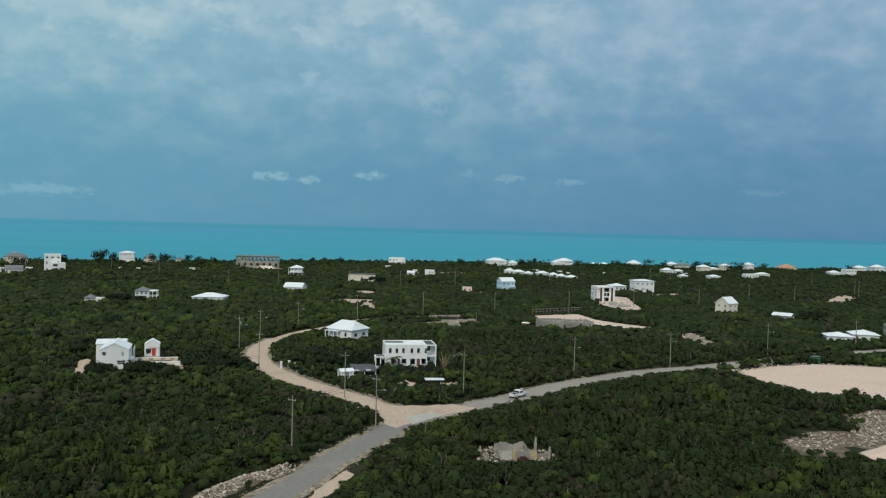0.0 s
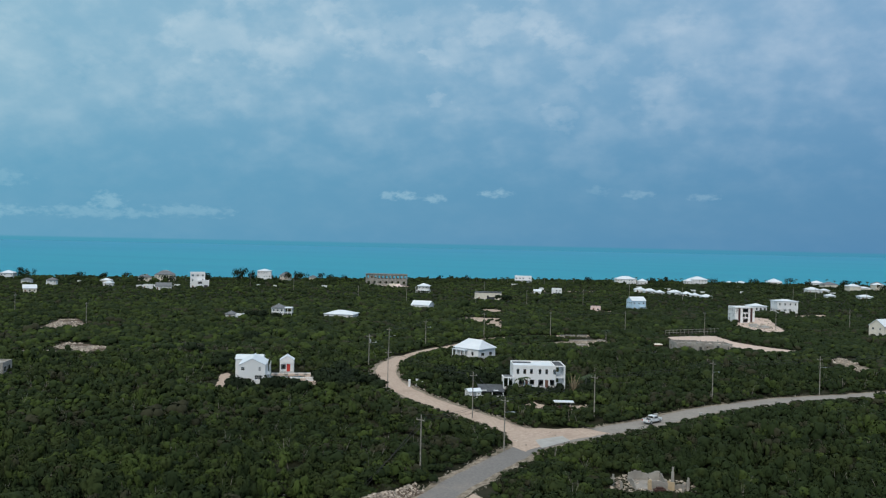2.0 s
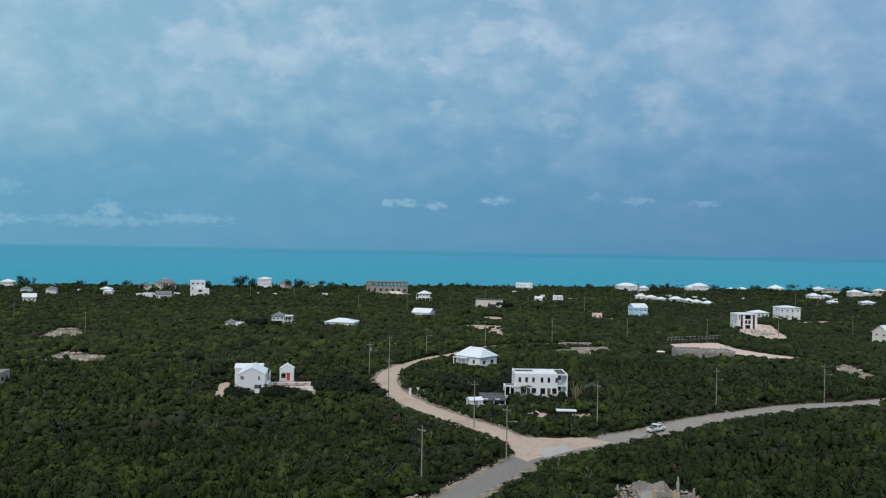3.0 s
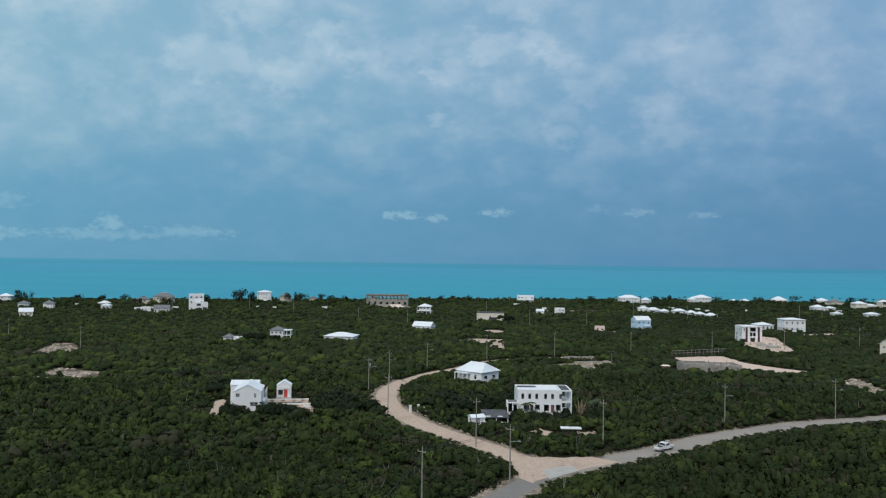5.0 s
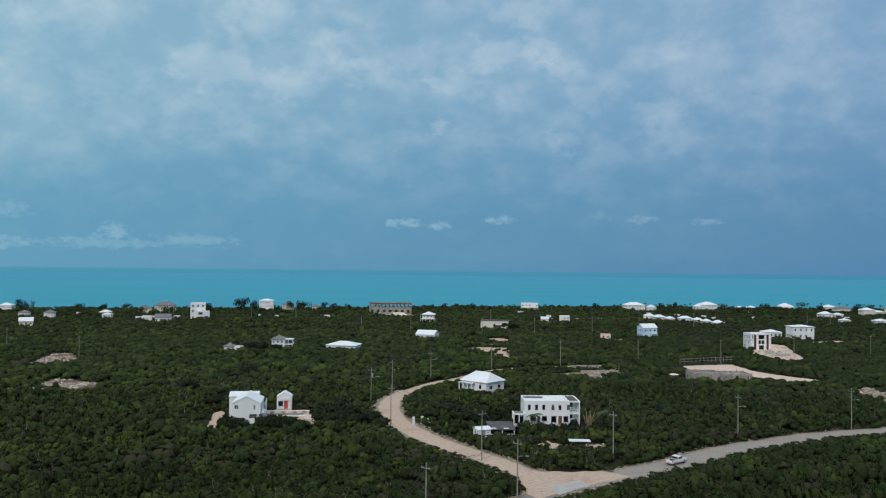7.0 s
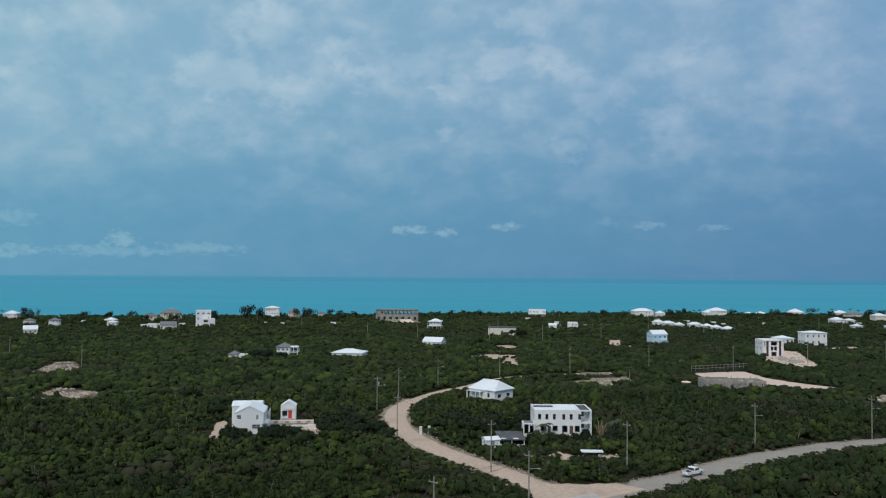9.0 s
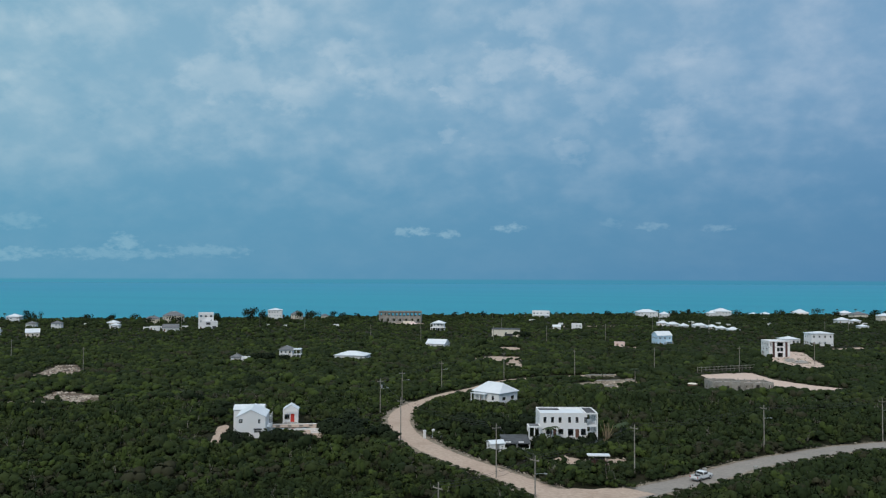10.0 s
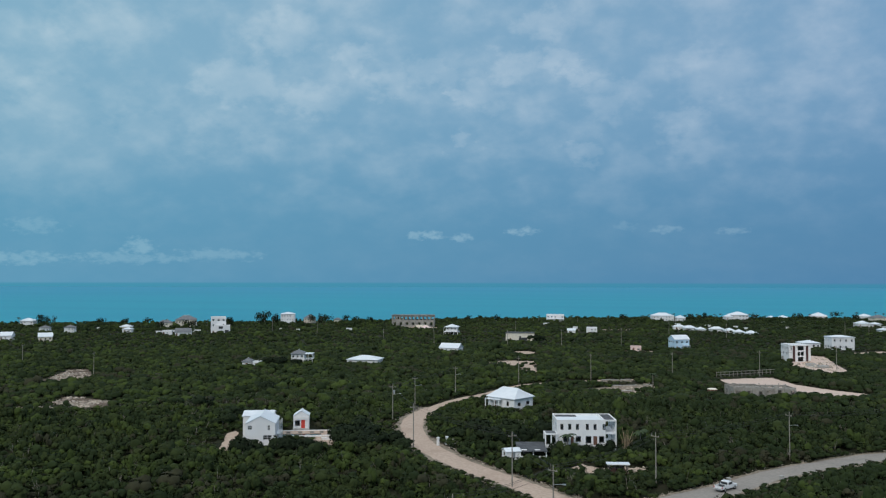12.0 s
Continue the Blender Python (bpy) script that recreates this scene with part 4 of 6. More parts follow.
villa(138.5, 291.0, -9.3, 11.4, 9.93, 3.8, "white bungalow with broad white hipped roof", "hip", 1, rise=1.6, windows=3)
villa(153.5, 300.7, -9.3, 5.75, 6.62, 5.27, "plain grey concrete outbuilding", "flat", 2, CONCRETE, CONCRETE, windows=2)
villa(-174.6, 152.6, 22.7, 8.93, 7.56, 3.95, "grey unfinished single-storey concrete house", "flat", 1, CONCRETE, CONCRETE, windows=3)
hut = villa(-27.7, 452.2, 10.7, 6.86, 3.88, 3.27, "small faded pink flat-roofed hut", "flat", 1, PINK, CONCRETE, windows=2, name="hut")
villa(-66.3, 587.6, 7.7, 9.23, 8.74, 5.4, "white two-storey cottage with flat roof", "flat", 2, windows=3)
villa(-81.7, 590.9, 7.7, 7.04, 6.23, 3.90, "low white outbuilding with gabled roof", "gable_x", 1, rise=1.30, windows=2)

# --- three-storey block and villas near the coast
h_blk = villa(-336.5, 516.0, 32.7, 13.4, 10.53, 12.4, "white three-storey block house with flat roof", "flat", 3, windows=3)
part("lower_block", boxes((-1.0, 8.4, -8.6, -4.535, -0.8, 6.4)), WHITE, h_blk)
part("lower_window", boxes((0.2, 3.2, -8.66, -8.603, 3.7, 5.4)), DARK, h_blk)
part("lower_window", boxes((4.6, 7.4, -8.66, -8.603, 0.3, 2.6)), DARK, h_blk)
villa(-395.6, 561.2, 30.7, 20.01, 13.81, 10.61, "large cream villa with grey hipped roofs", "hip", 2, CREAM, ROOF_GREY, rise=3.60, windows=7)
villa(-407.4, 552.2, 30.7, 8.98, 9.18, 7.38, "wing of the villa with grey hipped roof", "hip", 2, CREAM, ROOF_GREY, rise=2.59, windows=3)
villa(-431.3, 579.8, 27.7, 7.43, 7.98, 5.55, "small grey-roofed coastal cottage", "hip", 1, CREAM, ROOF_GREY, rise=2.18, windows=2)
villa(-344.3, 483.4, 28.7, 13.20, 9.34, 5.28, "low white house with grey gabled roof", "gable_x", 1, WHITE, ROOF_GREY, rise=2.34, windows=4)
villa(-359.8, 486.4, 28.7, 8.09, 4.65, 3.44, "long low white outbuilding", "flat", 1, windows=3)
h_l = villa(-339.6, 632.6, 22.7, 14.72, 12.84, 11.37, "white three-storey villa with hipped white roof", "hip", 3, rise=1.73, windows=5)
for s_ in range(10):
    part("stair", boxes((-1.5 + s_ * 0.45, 1.5 + s_ * 0.45, -5.7 - s_ * 1.0, -4.74 - s_ * 1.0, -1.0, 2.2 - s_ * 0.22)), WHITE, h_l)
villa(-327.7, 651.9, 22.7, 12.83, 10.54, 8.35, "weathered villa with grey hipped roof", "hip", 2, CREAM, ROOF_GREY, rise=3.06, windows=4)
villa(-305.1, 663.2, 22.7, 8.20, 8.25, 5.74, "grey-roofed cottage among coastal trees", "hip", 1, CREAM, ROOF_GREY, rise=2.05, windows=2)
h_m = thing("unfinished_building", at(-225.1, 644.5, 14.7) @ Matrix.Scale(1.08, 4), "unfinished two-storey grey concrete building with open bays", "building")
claim(-225.1, 644.5, 14.7, 36, 14)
for side, (mm, length) in sides(34.0, 12.0).items():
    wall(h_m, mm, length, 9.2, row(length, max(3, int(length / 3)), 5.4, 2.2, 2.4, "open") + row(length, max(2, int(length / 4.5)), 0.8, 2.0, 2.6, "open"), CONCRETE)
slab_floor(h_m, 34, 12, 4.4)
part("roof", boxes((-17.6, 17.6, -6.8, -6.003, 8.9, 9.3), (-12, 14, -5.7, 5.7, 8.6, 8.85)), CONCRETE, h_m)
part("terrace", boxes((-9, 13, -13.0, -6.9, -1.0, 1.5)), CONCRETE, h_m)
part("tarp_heap", boxes((3, 12, -15.5, -13.1, -1.0, 1.9)), CREAM, h_m)
villa(-535.7, 538.8, 24.7, 13.00, 11.08, 7.32, "white seaside villa with white hipped roof", "hip", 2, rise=2.41, windows=4)
villa(-429.1, 411.8, 28.7, 8.92, 7.98, 5.35, "white cottage with pale gabled roof", "gable_x", 1, rise=2.18, windows=3)
villa(-398.4, 412.2, 42.7, 9.97, 8.03, 5.38, "cream cottage with pale gabled roof", "gable_x", 1, CREAM, rise=2.19, windows=3)
villa(-437.7, 477.8, 28.7, 8.41, 7.97, 6.33, "white two-storey cottage with grey hipped roof", "hip", 2, WHITE, ROOF_GREY, rise=1.78, windows=3)
villa(-464.2, 481.7, 28.7, 8.35, 7.91, 5.30, "weathered white cottage with grey hipped roof", "hip", 1, WHITE, ROOF_GREY, rise=1.77, windows=3)
villa(-424.2, 523.1, 22.7, 9.93, 7.99, 4.57, "low cream cottage with hipped roof", "hip", 1, CREAM, rise=1.79, windows=3)
villa(-403.7, 499.0, 22.7, 7.99, 6.89, 3.99, "low white shed with hipped roof", "hip", 1, rise=1.40, windows=2)
h_n = villa(-118.1, 750.8, 10.7, 19.88, 13.59, 7.52, "white flat-roofed seaside villa with broad openings", "flat", 2, windows=5, porch=(3.0, 3.4))
part("cladding_strip", boxes((1.6, 3.4, -4.85, -4.735, 0.2, 6.2)), BROWN, h_n)
part("pool_terrace", boxes((-5, 10, -13.0, -7.9, -1.0, 0.9)), CREAM, h_n)
villa(-20.4, 804.7, 14.7, 24.21, 15.19, 8.36, "large white seaside villa with hipped roofs", "hip", 2, rise=2.86, windows=7)
villa(-3.3, 801.2, 14.7, 9.95, 10.17, 6.41, "white wing with pyramid roof beside the villa", "hip", 1, rise=2.65, windows=2)
for i_, (x_, y_, w_, h_) in enumerate(((-4.5, 671.3, 10.0, 4.2), (3.7, 656.4, 11.0, 4.2), (11.8, 649.1, 8.0, 3.6), (23.7, 650.7, 12.0, 4.0), (32.7, 640.2, 9.0, 3.6), (38.8, 628.9, 8.0, 3.4), (45.9, 611.9, 9.5, 3.6))):
    villa(x_, y_, 18, w_, 7.0, h_, "low white cottage with white hipped roof", "hip", 1, rise=1.9, windows=3, group="white holiday cottages")
villa(53.4, 857.0, 16.7, 20.72, 15.46, 8.29, "white seaside villa with stepped hipped roofs", "hip", 2, rise=3.14, windows=5)
villa(43.9, 851.0, 16.7, 10.06, 10.28, 5.81, "white cottage with pyramid roof", "hip", 1, rise=2.46, windows=2)
villa(95.8, 964.5, 16.7, 11.11, 11.35, 6.42, "white cottage with pyramid roof", "hip", 1, rise=2.72, windows=2)
villa(108.1, 960.6, 16.7, 12.25, 12.68, 6.62, "white cottage with hipped roof", "hip", 1, rise=2.70, windows=2)
villa(142.4, 945.3, 16.7, 16.60, 16.37, 8.30, "white seaside pavilion with pyramid roof", "hip", 2, rise=4.03, windows=4)
villa(147.4, 754.1, 16.7, 12.68, 9.72, 5.50, "white cottage with white hipped roof", "hip", 1, rise=2.33, windows=3)
villa(159.8, 765.0, 16.7, 9.44, 8.45, 3.99, "low white cottage with white hipped roof", "hip", 1, rise=1.68, windows=3)
villa(182.2, 855.9, 16.7, 16.65, 13.16, 6.87, "cream seaside villa with grey hipped roof", "hip", 2, CREAM, ROOF_GREY, rise=2.71, windows=5)
villa(191.6, 797.7, 16.7, 13.41, 10.68, 7.84, "cream two-storey villa with white roof", "hip", 2, CREAM, rise=2.27, windows=4)
villa(306.1, 898.3, 12.7, 22.23, 16.27, 7.48, "cream villa with an orange terracotta hipped roof", "hip", 1, CREAM, ROOF_TILE, rise=4.24, windows=6)
villa(398.2, 931.0, 12.7, 16.02, 12.66, 7.21, "white seaside villa with hipped roof", "hip", 2, rise=2.60, windows=5)
villa(421.4, 938.0, 12.7, 16.98, 12.64, 8.39, "large white seaside villa with hipped roof", "hip", 2, rise=3.00, windows=5)
villa(178.8, 899.7, 14.7, 14.04, 12.42, 6.26, "white villa with hipped roof among trees", "hip", 1, rise=2.81, windows=4)
villa(231.3, 873.2, 14.7, 10.18, 10.54, 7.94, "cream villa with grey hipped roof", "hip", 2, CREAM, ROOF_GREY, rise=2.65, windows=3)
villa(259.9, 882.8, 14.7, 10.66, 10.51, 8.73, "white villa with hipped roof on the ridge", "hip", 2, rise=2.64, windows=3)
villa(206.5, 827.1, 14.7, 17.43, 10.61, 4.31, "long low cream house with pale roof", "hip", 1, CREAM, rise=1.54, windows=5)
villa(222.1, 835.7, 14.7, 9.20, 10.58, 8.18, "cream two-storey villa with pale roof", "hip", 2, CREAM, rise=2.25, windows=3)
villa(215.4, 717.7, 14.7, 14.51, 8.34, 3.73, "low white flat-roofed house", "flat", 1, windows=4)
villa(231.7, 737.0, 14.7, 14.46, 8.31, 4.54, "low white house with hipped roof", "hip", 1, rise=1.65, windows=4)
villa(173.2, 677.9, 14.7, 12.50, 8.39, 3.96, "low white cottage with white roof", "hip", 1, rise=1.56, windows=3)
villa(146.9, 676.7, 14.7, 8.42, 7.26, 3.79, "small low white cottage", "hip", 1, rise=1.47, windows=2)
villa(326.4, 815.9, 10.7, 13.23, 10.53, 5.29, "white villa with white hipped roof", "hip", 1, rise=2.24, windows=3)
villa(338.7, 809.2, 10.7, 13.23, 10.53, 7.12, "white two-storey villa with flat roof", "flat", 2, windows=4)


# --- low limestone walls of the stepped clearing
for x_, y_, turn_, half_ in ((-30.3, 310.9, 23.5, 3.4), (-24.4, 313.5, 23.5, 2.2), (-23.6, 295.7, 22.7, 4.6), (-15.6, 299.0, 22.7, 1.8), (-22.1, 281.0, 22.1, 1.7)):
    tw = thing("retaining_wall", at(x_, y_, turn_), "low pale limestone retaining wall in a stepped clearing", "wall", "walls of the stepped clearing")
    part("wall_run", boxes((-half_, half_, -0.3, 0.3, -0.5, 1.0)), ROCK, tw)
    part("coping", boxes((-half_ - 0.05, half_ + 0.05, -0.36, 0.36, 1.003, 1.12)), SLAB, tw)
    claim(x_, y_ - 2.0, turn_, half_ * 2, 4.0, 0.3)


# --- low white yard walls among the coastal houses
for x_, y_, long_ in ((-376.7, 500.0, 9.0), (-371.0, 509.3, 7.0), (-358.6, 521.5, 10.0), (-290.8, 556.1, 5.0), (-306.4, 557.5, 4.0), (-256.6, 577.5, 8.0), (-450.2, 523.3, 6.0), (-5.5, 731.3, 9.0), (2.7, 698.4, 8.0), (19.5, 714.0, 10.0), (41.1, 705.4, 9.0), (47.8, 683.5, 7.0), (88.4, 789.8, 6.0), (82.0, 705.1, 5.0), (161.8, 737.0, 9.0), (150.8, 776.5, 8.0), (-86.8, 653.8, 7.0), (-119.0, 703.9, 10.0)):
    half_ = long_ * 0.28
    yw = thing("yard_wall", at(x_, y_, 20), "low white yard wall beside coastal houses", "wall", "yard walls near the coast")
    part("wall_run", boxes((-half_, half_, -0.2, 0.2, -0.5, 1.7)), WHITE, yw)
    part("coping", boxes((-half_ - 0.05, half_ + 0.05, -0.26, 0.26, 1.703, 1.82)), TRIM, yw)
    claim(x_, y_ - 3.0, 20, half_ * 2, 6.0, 0.3)


# --- roofless concrete shells
def shell(x, y, turn, w, d, h, label, extra=()):
    ob = thing("concrete_shell", at(x, y, turn), label, "ruin")
    claim(x, y, turn, w, d, 0.6)
    for side, (mm, length) in sides(w, d, 0.2).items():
        n = max(2, int(length / 3.2))
        wall(ob, mm, length, h, row(length, n, 0.9, 1.1, 1.3, "open")[:-1] + [(round(length - 1.6, 3), round(length - 0.6, 3), 0.0, 2.1, "open")], CONCRETE, 0.2)
    for r in extra:
        part("inner_wall", boxes(r), CONCRETE, ob)
    slab_floor(ob, w, d, 0.08, 0.2)
    # added slab, put in only to block light so the openings look dark
    part("upper_slab", boxes((-w / 2 + 0.25, w / 2 - 0.25, -d / 2 + 0.25, -0.6, h - 0.45, h - 0.27)), CONCRETE, ob)
    # stepped block piers and odd courses left standing on the front wall
    for k in range(4):
        x0 = -w / 2 + 0.05 + k * (w - 0.8) / 3
        part("pier", boxes((x0, x0 + 0.7, -d / 2 - 0.75, -d / 2 - 0.004, -0.4, h - 0.3 - 0.35 * (k % 2))), CONCRETE, ob)
        part("block_course", boxes((x0 + 0.1, x0 + 0.5 + 0.4 * (k % 2), -d / 2 + 0.02, -d / 2 + 0.18, h + 0.003, h + 0.22 + 0.2 * (k % 3))), CONCRETE, ob)
    return ob


s1 = shell(17.3, 287.9, 14.7, 10.5, 9.0, 3.6, "roofless grey concrete house shell", ((-1.2, -1.0, -4.2, 4.2, 0.1, 3.2), (1.4, 5.0, 0.5, 0.7, 0.1, 3.0)))
s2 = shell(27.9, 293.6, 14.7, 11.0, 9.0, 2.9, "lower roofless grey concrete house shell", ((0.6, 0.8, -4.2, 4.2, 0.1, 2.7),))
for ob_, w_ in ((s1, 10.5), (s2, 11.0)):
    for k_ in range(5):
        part("rebar_column", boxes((-w_ / 2 + 0.4 + k_ * 2.3, -w_ / 2 + 0.62 + k_ * 2.3, 1.2, 1.42, 0.09, 3.9 - 0.25 * (k_ % 3))), CONCRETE, ob_)
tank = thing("water_tank", at(7.0, 291.1, 12.7), "squat brown water tank with a pale lid", "tank")
bm_ = bmesh.new()
rod(bm_, (0, 0, -0.3), (0, 0, 1.5), 1.7, 1.7, 20)
part("tank_body", bm_, BROWN, tank)
bm_ = bmesh.new()
rod(bm_, (0, 0, 1.503), (0, 0, 1.75), 1.8, 1.2, 20)
part("tank_lid", bm_, CREAM, tank)
claim(7.0, 291.1, 12.7, 4, 4)

ruin = thing("ruined_building", at(4.0, 106.3, 16.7), "half-built ruin of concrete block walls and pillars", "ruin")
claim(4.0, 106.3, 16.7, 11, 9, 0.5)
rr = random.Random(77)


def broken(x0, y0, x1, y1, h, drop, material, t=0.2, label=""):
    """A block wall whose top has crumbled in steps."""
    n = max(3, int(math.hypot(x1 - x0, y1 - y0) / 0.45))
    rows = []
    for k in range(n):
        a, b = k / n, (k + 1) / n
        top = h - drop * (0.5 + 0.5 * math.sin(k * 0.7 + x0 * 3)) * 0.7 - 0.15 * rr.random()
        if abs(x1 - x0) > abs(y1 - y0):
            rows.append((x0 + (x1 - x0) * a, x0 + (x1 - x0) * b, y0, y0 + t, -0.5, top))
        else:
            rows.append((x0, x0 + t, y0 + (y1 - y0) * a, y0 + (y1 - y0) * b, -0.5, top))
    for r in rows:
        part("wall_block", boxes(r), material, ruin, label)


broken(-3.4, -1.8, -3.4, 2.9, 1.3, 0.9, CONCRETE)
broken(-3.2, 2.9, 2.2, 2.9, 1.8, 0.7, CONCRETE)
broken(2.2, -0.5, 2.2, 2.7, 1.5, 0.8, CONCRETE)
broken(-0.8, -2.4, 1.9, -2.4, 1.7, 0.5, CONCRETE)
broken(-1.3, -2.45, -0.8, -2.45, 1.8, 0.3, OCHRE, 0.6, "ochre plastered wall end")
broken(1.9, -2.45, 3.0, -2.45, 1.6, 0.3, OCHRE, 0.4, "ochre plastered wall end")
broken(3.3, -1.6, 5.2, -1.6, 0.9, 0.8, CONCRETE)
broken(0.0, -1.9, 0.0, 2.4, 1.0, 0.9, CONCRETE)
part("scrap_heap", boxes((-0.6, 1.3, -3.6, -2.7, -0.2, 0.5), (-0.2, 0.9, -3.4, -2.8, 0.5, 0.8)), RUST, ruin, "dark rusty scrap heap")
part("floor_slab", boxes((-3.2, 2.2, -2.2, 2.9, -0.5, 0.2)), CONCRETE, ruin)
for px_, py_, hh_ in ((3.4, -0.2, 3.3), (5.3, -2.0, 1.6), (5.7, -1.2, 1.8), (-6.6, -0.2, 2.0), (-5.5, -1.2, 1.1), (4.4, -2.4, 1.2)):
    part("pillar", boxes((px_ - 0.2, px_ + 0.2, py_ - 0.2, py_ + 0.2, -0.5, hh_ * 0.75), (px_ - 0.12, px_ + 0.15, py_ - 0.14, py_ + 0.12, hh_ * 0.75, hh_)), CONCRETE, ruin)

# --- yard things round the corner house
shed = thing("shed", at(-40.5, 169.4, 32.7), "small white metal-roofed garden shed", "shed")
claim(-40.5, 169.4, 32.7, 4, 4, 0.5)
for side, (mm, length) in sides(3.4, 3.0, 0.12).items():
    wall(shed, mm, length, 1.75, row(length, 1, 0.7, 0.8, 0.8) if side != "front" else [(1.2, 2.1, 0.02, 1.65, STEEL)], WHITE, 0.12)
gable_roof(shed, 3.4, 3.0, 1.75, 0.5, ROOF_WHITE, WHITE, "x", 0.2)
canopy = thing("shade_roof", at(-36.7, 174.1, 15.7), "low dark felt shade roof on white posts", "shelter")
claim(-36.7, 174.1, 15.7, 7, 9, 0.6)
bm_ = boxes((-3.4, 3.2, -4.0, 4.4, 1.55, 1.67))
for v in bm_.verts:
    v.co.z += 0.05 * (v.co.y + 4)
part("roof_sheet", bm_, ROOF_DARK, canopy)
columns(canopy, [(x, y) for x in (-3.1, 0, 2.9) for y in (-3.7, 4.0)], -0.4, 1.56, 0.08)
part("low_wall", boxes((-3.2, 3.0, -4.6, -4.35, -0.4, 0.7)), WHITE, canopy)
for x_ in (-2.6, 0.4):
    part("skylight", boxes((x_, x_ + 1.2, -3.4, -2.7, 1.74, 1.84)), WHITE, canopy)
port = thing("carport", at(-16.5, 162.1, 12.7), "small open shelter with a flat white roof", "shelter")
claim(-16.5, 162.1, 12.7, 6, 4, 0.6)
part("roof_sheet", boxes((-2.4, 2.4, -1.0, 1.0, 2.0, 2.12)), ROOF_WHITE, port)
part("roof_fascia", boxes((-2.4, 2.4, -1.06, -1.003, 1.92, 2.1)), WHITE, port)
for x_ in (-1.9, -0.6, 0.7, 1.9):
    for y_ in (-0.8, 0.8):
        part("post", boxes((x_ - 0.06, x_ + 0.06, y_ - 0.06, y_ + 0.06, -0.3, 2.0)), DARK, port)
# dark red-brown blocks that fill the space below the roof
part("stored_timber", boxes((-1.7, 1.7, -0.6, 0.6, 0.0, 0.7), (-1.1, 1.4, -0.5, 0.5, 0.7, 1.1)), RUST, port)
gate = thing("gate_wall", at(-59.3, 178.2, 42.7), "white gate wall with two pillars by the road", "gate")
for x_ in (-1.2, 1.2):
    part("gate_pillar", boxes((x_ - 0.25, x_ + 0.25, -0.25, 0.25, -0.3, 1.9)), WHITE, gate)
    part("pillar_cap", boxes((x_ - 0.32, x_ + 0.32, -0.32, 0.32, 1.904, 2.02)), TRIM, gate)
part("wall_run", boxes((1.453, 4.2, -0.12, 0.12, -0.3, 1.3)), WHITE, gate)
rim = thing("stone_wall", at(-193.0, 190.5, 22), "low pale dry stone wall in the scrub", "wall")
rq = random.Random(5)
for k in range(22):
    x_ = -5.5 + k * 0.5
    part("stone", boxes((x_, x_ + 0.48, -0.25 - 0.1 * rq.random(), 0.25, -0.3, 0.7 + 0.5 * rq.random())), ROCK, rim)
claim(-193.0, 190.5, 22, 11, 1)
kiosk = thing("utility_cabinet", at(96.9, 225.0, 16.7), "dark green metal utility cabinet", "cabinet")
part("cabinet_body", boxes((-1.3, 1.3, -0.7, 0.7, -0.2, 2.2)), GREEN_PAINT, kiosk)
part("cabinet_door", boxes((-1.15, -0.04, -0.76, -0.703, 0.1, 2.0)), GREEN_PAINT, kiosk)
part("cabinet_door", boxes((0.04, 1.15, -0.76, -0.703, 0.1, 2.0)), GREEN_PAINT, kiosk)
part("cabinet_roof", boxes((-1.4, 1.4, -0.8, 0.8, 2.204, 2.32)), ROOF_GREY, kiosk)
for x_, y_ in ((15.4, 166.0), (5.1, 161.1)):
    blk = thing("concrete_block", at(x_, y_, 30), "pale concrete marker block beside the road", "block", "road marker blocks")
    part("block_body", boxes((-0.35, 0.35, -0.3, 0.3, -0.2, 0.8)), SLAB, blk)
    part("block_cap", boxes((-0.4, 0.4, -0.35, 0.35, 0.804, 0.9)), SLAB, blk)

# --- fence of the building pad
claim(22.6, 347.8, 38.2, 30.5, 4.0)
fence = thing("fence", at(22.6, 349.8, 38.2), "grey post-and-rail fence along the sand pad", "fence")
for i in range(14):
    part("post", boxes((-15.3 + i * 2.2 - 0.08, -15.3 + i * 2.2 + 0.08, -0.08, 0.08, -0.4, 2.3)), TIMBER, fence)
for z_ in (0.9, 2.0):
    part("rail", boxes((-15.5, 15.5, -0.14, -0.083, z_, z_ + 0.16)), CONCRETE, fence)


# ---------------------------------------------------------------- utility poles and cables
def utility_pole(h=10.5, lamp=False, transformer=False):
    pole = new("utility_pole")
    bm = bmesh.new()
    rod(bm, (0, 0, -0.5), (0, 0, h), 0.145, 0.095, 10)
    part("shaft", bm, TIMBER, pole)
    part("crossarm", boxes((-0.9, 0.9, -0.2, -0.1, h - 0.75, h - 0.6)), TIMBER, pole)
    for x in (-0.8, 0.0, 0.8):
        bm = bmesh.new()
        z = h - 0.6 if x else h
        rod(bm, (x, -0.15 if x else 0, z), (x, -0.15 if x else 0, z + 0.22), 0.06, 0.035, 8)
        part("insulator", bm, CONCRETE, pole)
    if transformer:
        bm = bmesh.new()
        rod(bm, (0.42, -0.1, h - 2.6), (0.42, -0.1, h - 1.6), 0.27, 0.27, 12)
        part("transformer", bm, STEEL, pole)
    if lamp:
        bm = bmesh.new()
        rod(bm, (0.1, 0, h - 2.9), (1.9, -0.2, h - 2.5), 0.04, 0.035, 6)
        arm = part("lamp_arm", bm, STEEL, pole)
        part("lamp_head", boxes((1.85, 2.45, -0.3, -0.08, h - 2.58, h - 2.42)), STEEL, arm)
    return pole


